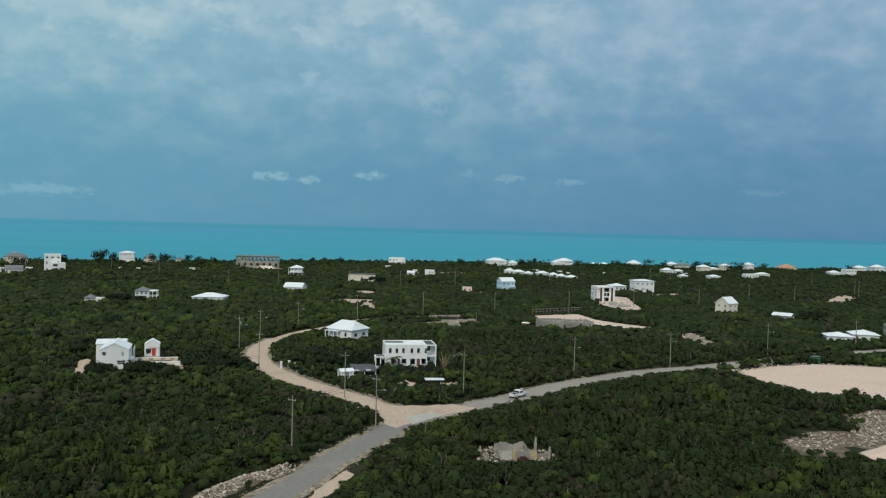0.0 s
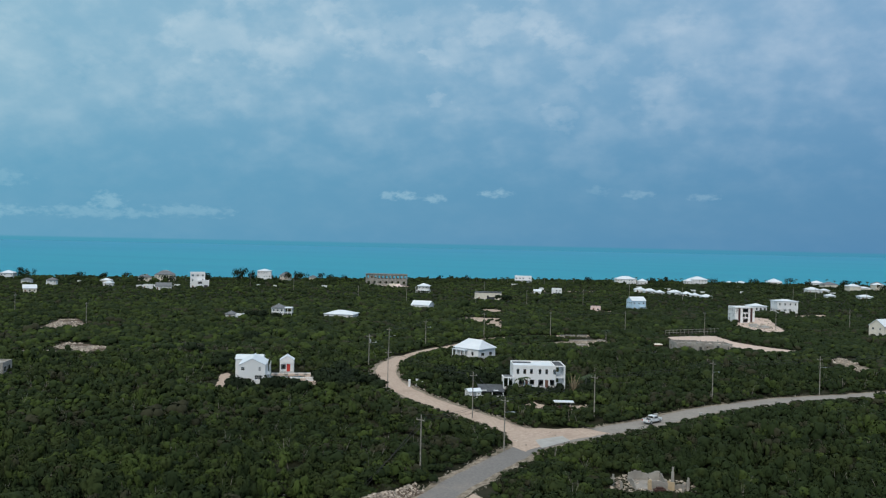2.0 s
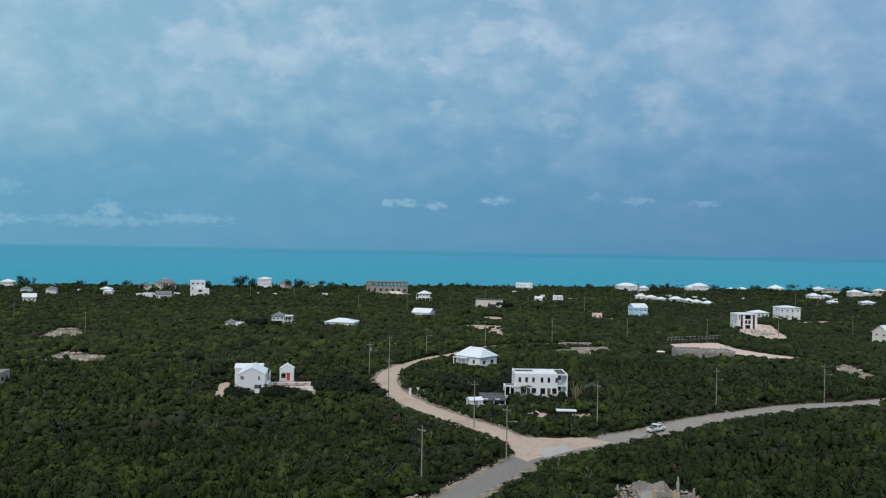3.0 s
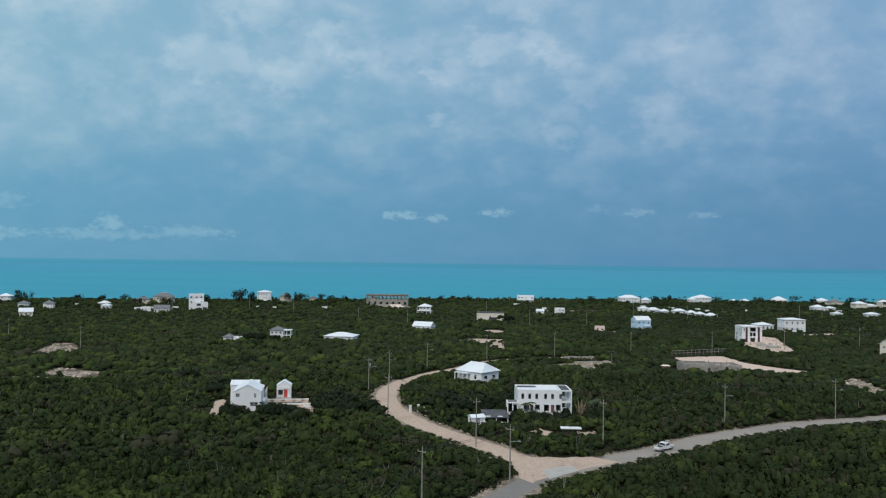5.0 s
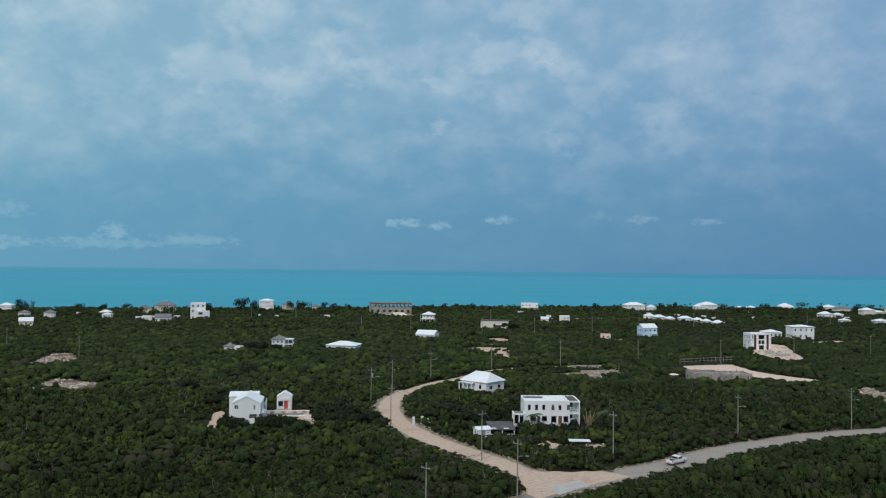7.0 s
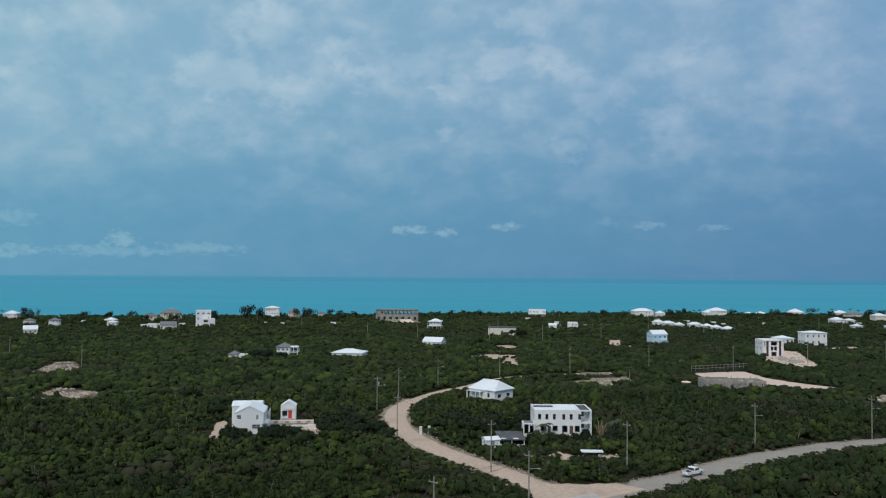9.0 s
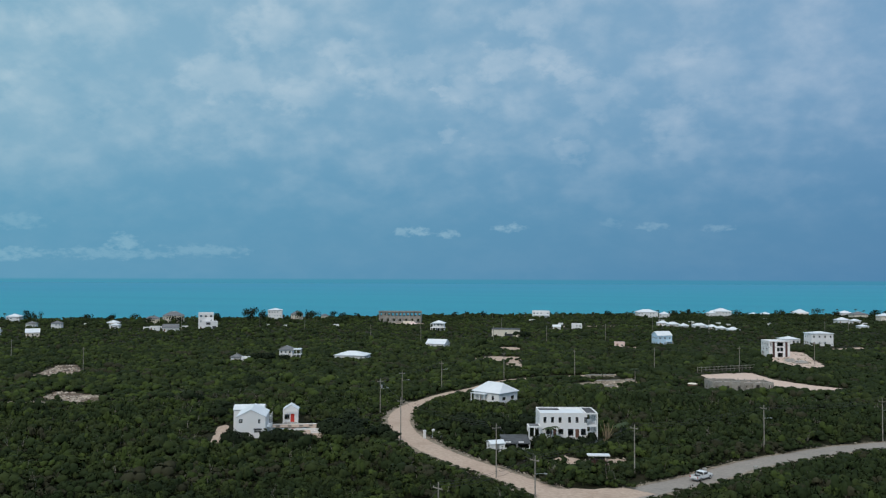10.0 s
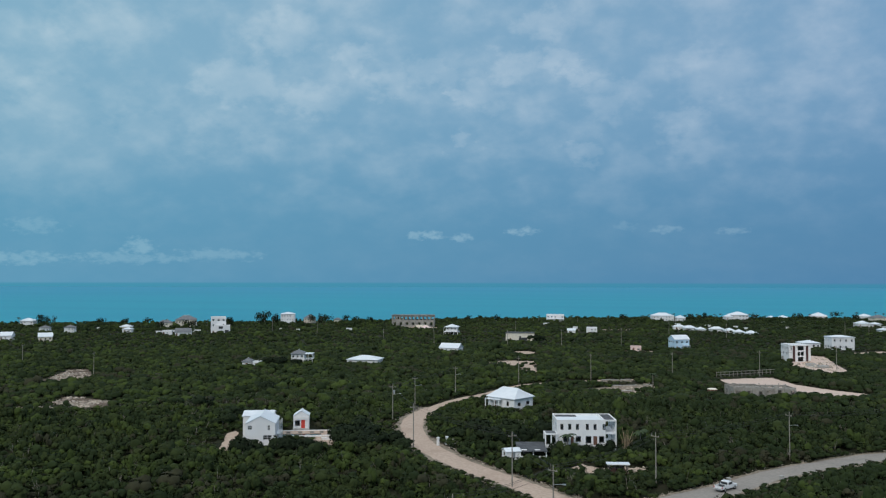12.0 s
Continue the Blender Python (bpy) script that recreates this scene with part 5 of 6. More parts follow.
POLE_H = 10.5
plain = tagged(utility_pole(), "weathered wooden utility pole with a crossarm", "utility pole", "poles along the roads")
lamped = tagged(utility_pole(lamp=True), "wooden utility pole carrying a street lamp arm", "utility pole", "poles along the roads")
loaded = tagged(utility_pole(lamp=True, transformer=True), "wooden utility pole with transformer and lamp arm", "utility pole", "poles along the roads")
ROAD_POLES = [(-34.0, 98.4, "p"), (-23.4, 119.5, "l"), (-8.6, 152.7, "p"), (19.4, 186.1, "l"), (48.8, 205.9, "l"), (86.6, 239.0, "l"), (123.0, 259.6, "p"), (166.7, 282.7, "p")]
LANE_POLES = [(-23.4, 119.5, ""), (-35.3, 145.1, "p"), (-64.7, 172.2, "p"), (-81.8, 204.3, "t"), (-81.8, 224.0, "l"), (-77.7, 255.1, "l"), (-63.6, 295.2, "p"), (-38.2, 315.4, "p"),
              (-6.9, 331.1, "p"), (28.0, 349.0, "p"), (63.6, 385.8, "p"), (100.0, 401.0, "p")]
FAR_POLES = [(-71.8, 468.9), (-38.5, 494.0), (-101.3, 452.4), (-140.6, 432.7), (137.7, 443.2), (162.4, 440.3), (230.5, 520.1), (234.9, 537.5), (236.1, 621.6), (-233.0, 262.5), (-292.6, 286.3),
             (-345.5, 498.0), (-300.1, 532.3), (-266.2, 539.5), (-181.8, 563.6), (-374.5, 506.4), (-117.5, 557.3), (-11.3, 596.9), (26.9, 569.7), (109.1, 616.1), (128.0, 633.3), (161.9, 625.6), (-176.4, 444.3)]
first = {"p": plain, "l": lamped, "t": loaded}
used = set()


def stand(x, y, kind, turn):
    m = at(x, y, turn)
    if kind not in used:
        used.add(kind)
        first[kind].matrix_world = m
    else:
        copy_thing(first[kind], m)


def heading(line, i):
    a, b = line[max(0, i - 1)], line[min(len(line) - 1, i + 1)]
    return math.degrees(math.atan2(b[1] - a[1], b[0] - a[0])) - 90


for line in (ROAD_POLES, LANE_POLES):
    for i, (x, y, kind) in enumerate(line):
        if kind:
            stand(x, y, kind, heading(line, i))
for i, (x, y) in enumerate(FAR_POLES):
    stand(x, y, "p", 70 + 13 * (i % 4))


def cable(a, b, sag, r=0.022):
    a, b = Vector(a), Vector(b)
    bm = bmesh.new()
    pts = [a.lerp(b, k / 10) - Vector((0, 0, sag * 4 * (k / 10) * (1 - k / 10))) for k in range(11)]
    q = (b - a).to_track_quat("Z", "Y")
    rings = [[bm.verts.new(p + q @ Vector((math.cos(k * math.pi / 2) * r, math.sin(k * math.pi / 2) * r, 0))) for k in range(4)] for p in pts]
    for s, e in zip(rings, rings[1:]):
        for k in range(4):
            bm.faces.new((s[k], s[(k + 1) % 4], e[(k + 1) % 4], e[k]))
    me = bpy.data.meshes.new("power_cable")
    bm.to_mesh(me)
    bm.free()
    me.materials.append(WIRE)
    return tagged(new("power_cable", me), "thin black power cable sagging between poles", "cable", "cables between poles")


for line in (ROAD_POLES, LANE_POLES):
    for i in range(len(line) - 1):
        for u in (-0.8, 0.0, 0.8):
            ends = []
            for j in (i, i + 1):
                x, y, _ = line[j]
                hd = radians(heading(line, j))
                z = gzf(x, y) + POLE_H + (0.2 if u == 0 else -0.4)
                ends.append((x + math.cos(hd) * u, y + math.sin(hd) * u, z))
            cable(ends[0], ends[1], 0.9)
for u in (0.0, 1.1):
    cable((-34.0, 98.4, POLE_H - 0.8 - u), (-40.8 - u * 0.6, 89.3 - u, 0.05), 0.0, 0.045)


# ---------------------------------------------------------------- the pickup on the road
def pickup(x, y, turn):
    car = thing("pickup_truck", pose(x, y, gzf(x, y) + 0.13, 0, 0, turn), "white pickup truck with an open bed on the road", "truck")
    claim(x, y, turn, 5, 2)
    L, W = 5.2, 1.85

    def hull(profile, half, inset=0.0):
        bm = bmesh.new()
        rings = []
        for s in (-1, 1):
            rings.append([bm.verts.new((px, s * (half - inset * k), pz)) for px, pz, k in profile])
        n = len(profile)
        for i in range(n):
            j = (i + 1) % n
            bm.faces.new((rings[0][i], rings[0][j], rings[1][j], rings[1][i]))
        bm.faces.new(rings[0][::-1])
        bm.faces.new(rings[1])
        bmesh.ops.recalc_face_normals(bm, faces=bm.faces)
        bmesh.ops.bevel(bm, geom=list(bm.edges), offset=0.04, segments=1, affect="EDGES")
        return bm
    body = part("body", hull([(0.35, 0.42, 0), (2.55, 0.42, 0), (2.6, 0.75, 0), (2.5, 1.0, 0), (1.3, 1.08, 0), (0.35, 1.08, 0)], W / 2), CAR_WHITE, car)
    part("cab", hull([(-0.62, 0.45, 0), (0.75, 0.45, 0), (1.35, 1.08, 0.2), (0.75, 1.68, 1), (-0.45, 1.70, 1), (-0.62, 1.08, 0.2)], W / 2 - 0.004, 0.16), CAR_WHITE, car)
    part("windscreen", hull([(1.30, 1.14, 0.3), (1.36, 1.14, 0.3), (0.83, 1.62, 1), (0.78, 1.62, 1)], W / 2 - 0.12, 0.1), DARK, car, "dark windscreen")
    part("rear_window", boxes((-0.66, -0.59, -0.62, 0.62, 1.18, 1.58)), DARK, car)
    for s in (-1, 1):
        y0 = s * (W / 2 - 0.06)
        part("side_window", boxes((-0.4, 0.85, min(y0, y0 + s * 0.03), max(y0, y0 + s * 0.03), 1.14, 1.56)), DARK, car)
        part("bed_side", boxes((-2.6, -0.64, s * W / 2 - (0.1 if s > 0 else 0), s * W / 2 + (0 if s > 0 else 0.1), 0.55, 1.10)), CAR_WHITE, car)
        part("tail_lamp", boxes((-2.66, -2.604, s * (W / 2 - 0.1) - 0.08, s * (W / 2 - 0.1) + 0.08, 0.7, 1.02)), LAMP_RED, car)
        part("headlamp", boxes((2.50, 2.62, s * (W / 2 - 0.28) - 0.16, s * (W / 2 - 0.28) + 0.16, 0.72, 0.92)), GLASS, car)
        part("mirror", boxes((0.85, 1.0, s * (W / 2 + 0.12) - 0.1, s * (W / 2 + 0.12) + 0.1, 1.1, 1.28)), CAR_WHITE, car)
    part("bed_floor", boxes((-2.6, -0.64, -W / 2 + 0.102, W / 2 - 0.102, 0.5, 0.62)), DARK, car)
    part("tailgate", boxes((-2.6, -2.5, -W / 2 + 0.104, W / 2 - 0.104, 0.624, 1.08)), CAR_WHITE, car)
    part("roll_bar", boxes((-0.85, -0.75, -0.8, 0.8, 1.45, 1.55), (-0.85, -0.75, -0.8, -0.7, 0.62, 1.45), (-0.85, -0.75, 0.7, 0.8, 0.62, 1.45)), DARK, car)
    part("load", boxes((-1.9, -1.2, -0.5, 0.3, 0.624, 1.15)), DARK, car)
    part("bumper", boxes((-2.78, -2.605, -0.85, 0.85, 0.42, 0.6), ), STEEL, car)
    part("bumper", boxes((2.56, 2.72, -0.88, 0.88, 0.36, 0.58)), DARK, car)
    for wx in (-1.65, 1.68):
        for s in (-1, 1):
            bm = bmesh.new()
            rod(bm, (wx, s * 0.66, 0.37), (wx, s * 0.93, 0.37), 0.37, 0.37, 18)
            wheel = part("wheel", bm, RUBBER, car)
            bm = bmesh.new()
            rod(bm, (wx, s * 0.90, 0.37), (wx, s * 0.945, 0.37), 0.21, 0.19, 12)
            part("rim", bm, STEEL, wheel)
    return car


pickup(4.2, 154.6, 56)


# ---------------------------------------------------------------- loose rock
def rocks(name, n, spots, size, material, label, seed, rise=None):
    """Angular stones strewn over spots(rng) -> (x, y); one heap of uncountable pieces."""
    rng = np.random.default_rng(seed)
    base = np.array([(1, 1, 1), (-1, -1, 1), (-1, 1, -1), (1, -1, -1), (1.2, 0, 0), (-1.2, 0, 0), (0, 0, 1.1), (0, 1.2, 0), (0, -1.2, 0)], float) * 0.55
    bm = bmesh.new()
    for v in base:
        bm.verts.new(v)
    bmesh.ops.convex_hull(bm, input=bm.verts)
    bmesh.ops.triangulate(bm, faces=bm.faces)
    bm.verts.index_update()
    tv = np.array([v.co[:] for v in bm.verts])
    tf = np.array([[v.index for v in f.verts] for f in bm.faces])
    bm.free()
    V, F = [], []
    for i in range(n):
        x, y = spots(rng)
        s = size[0] * (size[1] / size[0]) ** (rng.random() ** 2.2)
        q = np.array(Euler(rng.random(3) * 6.28).to_matrix())
        v = (tv * (0.7 + 0.6 * rng.random(tv.shape))) @ q.T * s * np.array([1, 1, 0.75]) + (x, y, gzf(x, y) + s * 0.25 + (rise(x, y) if rise else 0.0))
        F.append(tf + i * len(tv))
        V.append(v)
    V, F = np.concatenate(V), np.concatenate(F)
    me = bpy.data.meshes.new(name)
    me.from_pydata(V.tolist(), [], F.tolist())
    me.materials.append(material)
    return tagged(new(name, me), label, "rocks", kind="stuff")


def in_outline(outline, patchy=False):
    o = np.array(outline, float)
    lo, hi = o.min(0), o.max(0)

    def pick(rng):
        while True:
            p = lo + rng.random(2) * (hi - lo)
            a, b = o, np.roll(o, -1, 0)
            cross = (a[:, 1] > p[1]) != (b[:, 1] > p[1])
            with np.errstate(divide="ignore", invalid="ignore"):
                xs = (b[:, 0] - a[:, 0]) * (p[1] - a[:, 1]) / (b[:, 1] - a[:, 1]) + a[:, 0]
            if patchy and noise.noise((p[0] * 0.11, p[1] * 0.11, 44)) + 0.5 * noise.noise((p[0] * 0.4, p[1] * 0.4, 12)) < -0.02:
                continue
            if np.sum(cross & (p[0] < xs)) % 2:
                return p
    return pick


def along(points, lo, hi, both=True):
    line = glide(points, 8)
    tan = np.gradient(line, axis=0)
    tan /= np.linalg.norm(tan, axis=1)[:, None]

    def pick(rng):
        i = rng.integers(len(line))
        side = (1 if rng.random() < 0.5 else -1) if both else 1
        d = lo + (hi - lo) * rng.random()
        return line[i] + np.array([-tan[i, 1], tan[i, 0]]) * d * side + tan[i] * (rng.random() - 0.5) * 2
    return pick


BANK_LINE = glide([(-40.4, 71.6), (-39.8, 77.4), (-38.4, 82.2), (-36.6, 85.7), (-34.5, 88.3), (-33.0, 91.5)], 10)


def bank_rise(x, y):
    """Height of the cut limestone bank beside the road."""
    d = float(np.min(np.hypot(BANK_LINE[:, 0] - x, BANK_LINE[:, 1] - y)))
    return max(0.0, 1.3 * (1 - d / 2.2)) * (0.75 + 0.5 * noise.noise((x * 0.5, y * 0.5, 3)))


bank = strip("rock_bank", BANK_LINE[::5].tolist(), 2.2, BROWN_ROCK, 0.02, "cut bank of broken limestone beside the road", 0.6, clear=True, per=10)
for v in bank.data.vertices:
    v.co.z += bank_rise(v.co.x, v.co.y) - 0.04
rocks("limestone_rubble", 2600, along(BANK_LINE[::5].tolist(), 0.0, 1.9), (0.05, 0.36), ROCK, "broken pale limestone heaped in the road cutting", 3, bank_rise)
RUB = [(55.6, 125.6), (63.2, 133.8), (71.7, 134.6), (77.9, 150.9), (85.5, 157.9), (95.9, 152.8), (93.6, 134.8), (82.2, 121.1), (73.4, 121.7), (65.8, 126.1), (60.9, 117.4), (55.0, 119.5)]
rocks("limestone_rubble", 4200, in_outline(RUB), (0.06, 0.5), ROCK, "broken pale limestone strewn over cleared ground", 4)
rocks("verge_stones", 2600, along(MAIN_ROAD[1:14], 3.2, 4.9), (0.05, 0.24), ROCK, "pale stones along the asphalt verge", 5)
rocks("verge_stones", 1100, along(DIRT_ROAD[:10], 4.0, 5.6), (0.06, 0.40), ROCK, "pale stones along the dirt road", 6)
rocks("yard_rubble", 700, in_outline([(-2.2, 100.5), (11.1, 104.9), (11.2, 109.7), (0.2, 112.7), (-3.3, 107.7)]), (0.1, 0.5), ROCK, "broken blocks round the ruin", 7)
rocks("quarry_stones", 1100, in_outline([(-261.4, 280.6), (-256.4, 285.0), (-237.1, 266.2), (-230.8, 250.1), (-241.8, 243.0)], True), (0.15, 0.8), ROCK, "broken pale limestone in a clearing", 8)
rocks("quarry_stones", 1000, in_outline([(-198.4, 203.1), (-204.1, 216.2), (-185.6, 213.7), (-175.3, 201.4), (-179.1, 193.0)], True), (0.15, 0.8), ROCK, "broken pale limestone in a clearing", 9)
rocks("terrace_stones", 260, in_outline([(-37.2, 289.9), (-29.5, 297.3), (-15.2, 311.8), (-11.9, 299.4), (-20.6, 280.0)], True), (0.15, 0.8), ROCK, "pale stones on stepped ground", 10)
rocks("garden_stones", 200, in_outline([(-28.0, 159.6), (-19.9, 167.5), (-10.8, 169.1), (-9.6, 163.5), (-21.4, 156.7)]), (0.1, 0.6), ROCK, "pale stones and rubble in a garden", 11)
rocks("lot_edge_stones", 300, along([(67.1, 204.0), (80.6, 215.9), (96.4, 223.7), (116.6, 223.1)], 0.0, 1.4), (0.15, 0.7), ROCK, "pale stones pushed to the lot's edge", 12)
rocks("yard_rubble", 420, in_outline([(63.2, 443.4), (67.8, 435.1), (65.2, 379.9), (55.9, 369.0), (47.2, 396.0)]), (0.2, 1.1), ROCK, "excavated limestone beside the house", 13)
rocks("scrub_stones", 260, in_outline([(67.5, 286.6), (73.4, 287.4), (76.2, 261.3), (70.8, 253.9), (66.4, 270.0)], True), (0.15, 0.8), ROCK, "pale stones showing through the scrub", 14)


def mound(x, y, rx, ry, h, material, label):
    bm = bmesh.new()
    rings, seg = 8, 26
    grid = []
    for i in range(rings + 1):
        r = i / rings
        ringv = []
        for j in range(seg):
            a = j * math.tau / seg
            px, py = x + math.cos(a) * rx * r, y + math.sin(a) * ry * r
            z = gzf(px, py) + h * (1 - r) ** 1.15 + 0.25 * (1 - r) * noise.noise((px * 0.8, py * 0.8, 2)) - (0.15 if i == rings else 0)
            ringv.append(bm.verts.new((px, py, z)))
        grid.append(ringv)
    for i in range(rings):
        for j in range(seg):
            k = (j + 1) % seg
            bm.faces.new((grid[i][j], grid[i + 1][j], grid[i + 1][k], grid[i][k]))
    bmesh.ops.remove_doubles(bm, verts=bm.verts, dist=0.001)
    me = bpy.data.meshes.new("sand_mound")
    bm.normal_update()
    bm.to_mesh(me)
    bm.free()
    me.materials.append(material)
    me.polygons.foreach_set("use_smooth", [True] * len(me.polygons))
    FOOTPRINTS.append((x, y, 0, rx * 0.9, ry * 0.9))
    return tagged(new("sand_mound", me), label, "sand mound")


mound(71.3, 118.0, 5.0, 4.5, 2.4, PALE_SAND, "smooth pale heap of tipped sand")
mound(-23.8, 163.1, 3.0, 2.2, 1.2, SAND, "low pale heap of dug sand")
mound(-206.7, 621.7, 7.0, 5.0, 2.6, PINK, "reddish earth heap beside the unfinished building")
mound(60.2, 422.2, 4.5, 7.0, 1.6, PALE_SAND, "pale heap of excavated sand")


# ---------------------------------------------------------------- vegetation
def soft_normals(d, p):
    """Lighting normals of a rounded crown."""
    n = d * 0.75 + (p - (0, 0, 0.25)) * 0.55 + (0, 0, 0.25)
    return n / np.linalg.norm(n, axis=1)[:, None]


bm_ = bmesh.new()
bmesh.ops.create_icosphere(bm_, subdivisions=1, radius=1.0)
BALL_V = np.array([q.co[:] for q in bm_.verts])
BALL_F = np.array([[q.index for q in g.verts] for g in bm_.faces])
bm_.free()


def leaf_cloud(rng, n, size, lobes, hearts=None, heart=0.8):
    """A crown of unit radius and height on z = 0: lumpy lobes under many small leaf sprays. Gives points, normals,
    triangles and a tone factor for each point, lower on the lobes as painted inner shade.
    """
    c = rng.normal(size=(lobes, 3)) * (0.42, 0.42, 0.16) + (0, 0, 0.58)
    r = 0.34 + 0.26 * rng.random(lobes)
    k = rng.integers(lobes, size=n)
    d = rng.normal(size=(n, 3))
    d[:, 2] = np.abs(d[:, 2]) * 0.9 - 0.25
    d /= np.linalg.norm(d, axis=1)[:, None]
    p = c[k] + d * (r[k] * (0.80 + 0.34 * rng.random(n)))[:, None] * (1, 1, 0.85)
    p[:, 2] = np.clip(p[:, 2], 0.05, 1.08)
    nrm = d + rng.normal(size=(n, 3)) * 0.30
    nrm[:, 2] += 0.35
    nrm /= np.linalg.norm(nrm, axis=1)[:, None]
    t = np.cross(nrm, rng.normal(size=(n, 3)))
    t /= np.linalg.norm(t, axis=1)[:, None]
    b = np.cross(nrm, t)
    s = (size * (0.5 + 0.9 * rng.random(n)))[:, None]
    tri = np.stack([p + t * s, p - t * s * 0.5 + b * s * 0.86, p - t * s * 0.5 - b * s * 0.86], 1).reshape(-1, 3)
    V, N, F, K = [tri], [np.repeat(soft_normals(d, p), 3, axis=0)], [np.arange(3 * n).reshape(-1, 3)], [np.ones(3 * n)]
    base = 3 * n
    for q in range(lobes if hearts is None else hearts):
        ball = BALL_V @ np.array(Euler(rng.random(3) * 6.28).to_matrix()).T
        v = c[q] + ball * (0.86 + 0.22 * rng.random((12, 1))) * r[q] * (0.74 if hearts is None else heart) * (1, 1, 0.85)
        v[:, 2] = np.maximum(v[:, 2], -0.05)
        V.append(v)
        N.append(soft_normals(ball, v))
        F.append(BALL_F + base)
        # lobes take a darker tone: shade inside the crown put into the colour
        K.append(np.full(12, 0.85))
        base += 12
    return np.concatenate(V), np.concatenate(N), np.concatenate(F), np.concatenate(K)


def plant_mesh(name, V, F, N, tone, material):
    """Triangles with rounded lighting normals and a tone for each plant, with inner shade painted in."""
    me = bpy.data.meshes.new(name)
    me.vertices.add(len(V))
    me.vertices.foreach_set("co", np.ascontiguousarray(V, np.float32).ravel())
    me.loops.add(F.size)
    me.loops.foreach_set("vertex_index", np.ascontiguousarray(F, np.int32).ravel())
    me.polygons.add(len(F))
    me.polygons.foreach_set("loop_start", np.arange(0, F.size, 3, dtype=np.int32))
    me.update(calc_edges=True)
    me.attributes.new("custom_normal", "FLOAT_VECTOR", "POINT").data.foreach_set("vector", np.ascontiguousarray(N, np.float32).ravel())
    me.attributes.new("tone", "FLOAT", "POINT").data.foreach_set("value", np.ascontiguousarray(tone, np.float32))
    me.materials.append(material)
    return me


def distance_rules(x, y):
    """How far each spot lies from roads, clearings and buildings; negative inside."""
    far = np.full(len(x), 99.0)
    p = np.column_stack([x, y])

    def to_segments(a, b):
        out = np.full(len(p), 1e9)
        for s, e in zip(a, b):
            d = e - s
            q = np.clip(((p - s) @ d) / (d @ d + 1e-9), 0, 1)
            out = np.minimum(out, np.hypot(*(p - s - q[:, None] * d).T))
        return out
    wander = np.array([noise.noise((q * 0.13, w * 0.13, 61)) + 0.6 * noise.noise((q * 0.31, w * 0.31, 3)) for q, w in zip(x, y)])
    for line, half in CLEAR_LINES:
        near = (x > line[:, 0].min() - 25) & (x < line[:, 0].max() + 25)
        if near.any():
            far = np.minimum(far, to_segments(line[:-1], line[1:]) - half + 0.7 * wander)
    for o, rag in CLEAR_AREAS:
        a, b = o, np.roll(o, -1, 0)
        inside = np.zeros(len(p), bool)
        for s, e in zip(a, b):
            cross = (s[1] > y) != (e[1] > y)
            with np.errstate(divide="ignore", invalid="ignore"):
                inside ^= cross & (x < (e[0] - s[0]) * (y - s[1]) / (e[1] - s[1] if e[1] != s[1] else 1e-9) + s[0])
        d = to_segments(a, b)
        far = np.minimum(far, np.where(inside, -d, d) + (2.6 * max(1.2, rag) * wander if rag > 1.1 else 0.0))
    house = np.full(len(x), 99.0)
    for cx, cy, turn, hw, hd in FOOTPRINTS:
        u = (x - cx) * math.cos(turn) + (y - cy) * math.sin(turn)
        v = -(x - cx) * math.sin(turn) + (y - cy) * math.cos(turn)
        qx, qy = np.abs(u) - hw, np.abs(v) - hd
        house = np.minimum(house, np.hypot(np.maximum(qx, 0), np.maximum(qy, 0)) + np.minimum(np.maximum(qx, qy), 0))
    return far, house


def field(seed, spacing, y0, y1, lo, hi, wedge=True):
    """Jittered spots of the scrub plain between two distances from (0, -20) below the camera path, within the wedge
    that the camera sees.
    """
    rng = np.random.default_rng(seed)
    n = int(2.2 * hi / spacing)
    ax = np.arange(-n // 2, n // 2) * spacing
    X, Y = np.meshgrid(ax, np.arange(y0, y1, spacing))
    x = X.ravel() + (rng.random(X.size) - 0.5) * spacing * 1.25
    y = Y.ravel() + (rng.random(X.size) - 0.5) * spacing * 1.25
    d = np.hypot(x, y + 20)
    bearing = np.degrees(np.arctan2(x, y + 20))
    keep = (d >= lo) & (d < hi) & (((bearing > -50) & (bearing < 28)) | (not wedge)) & (inland(x, y) > -6)
    return x[keep], y[keep], rng


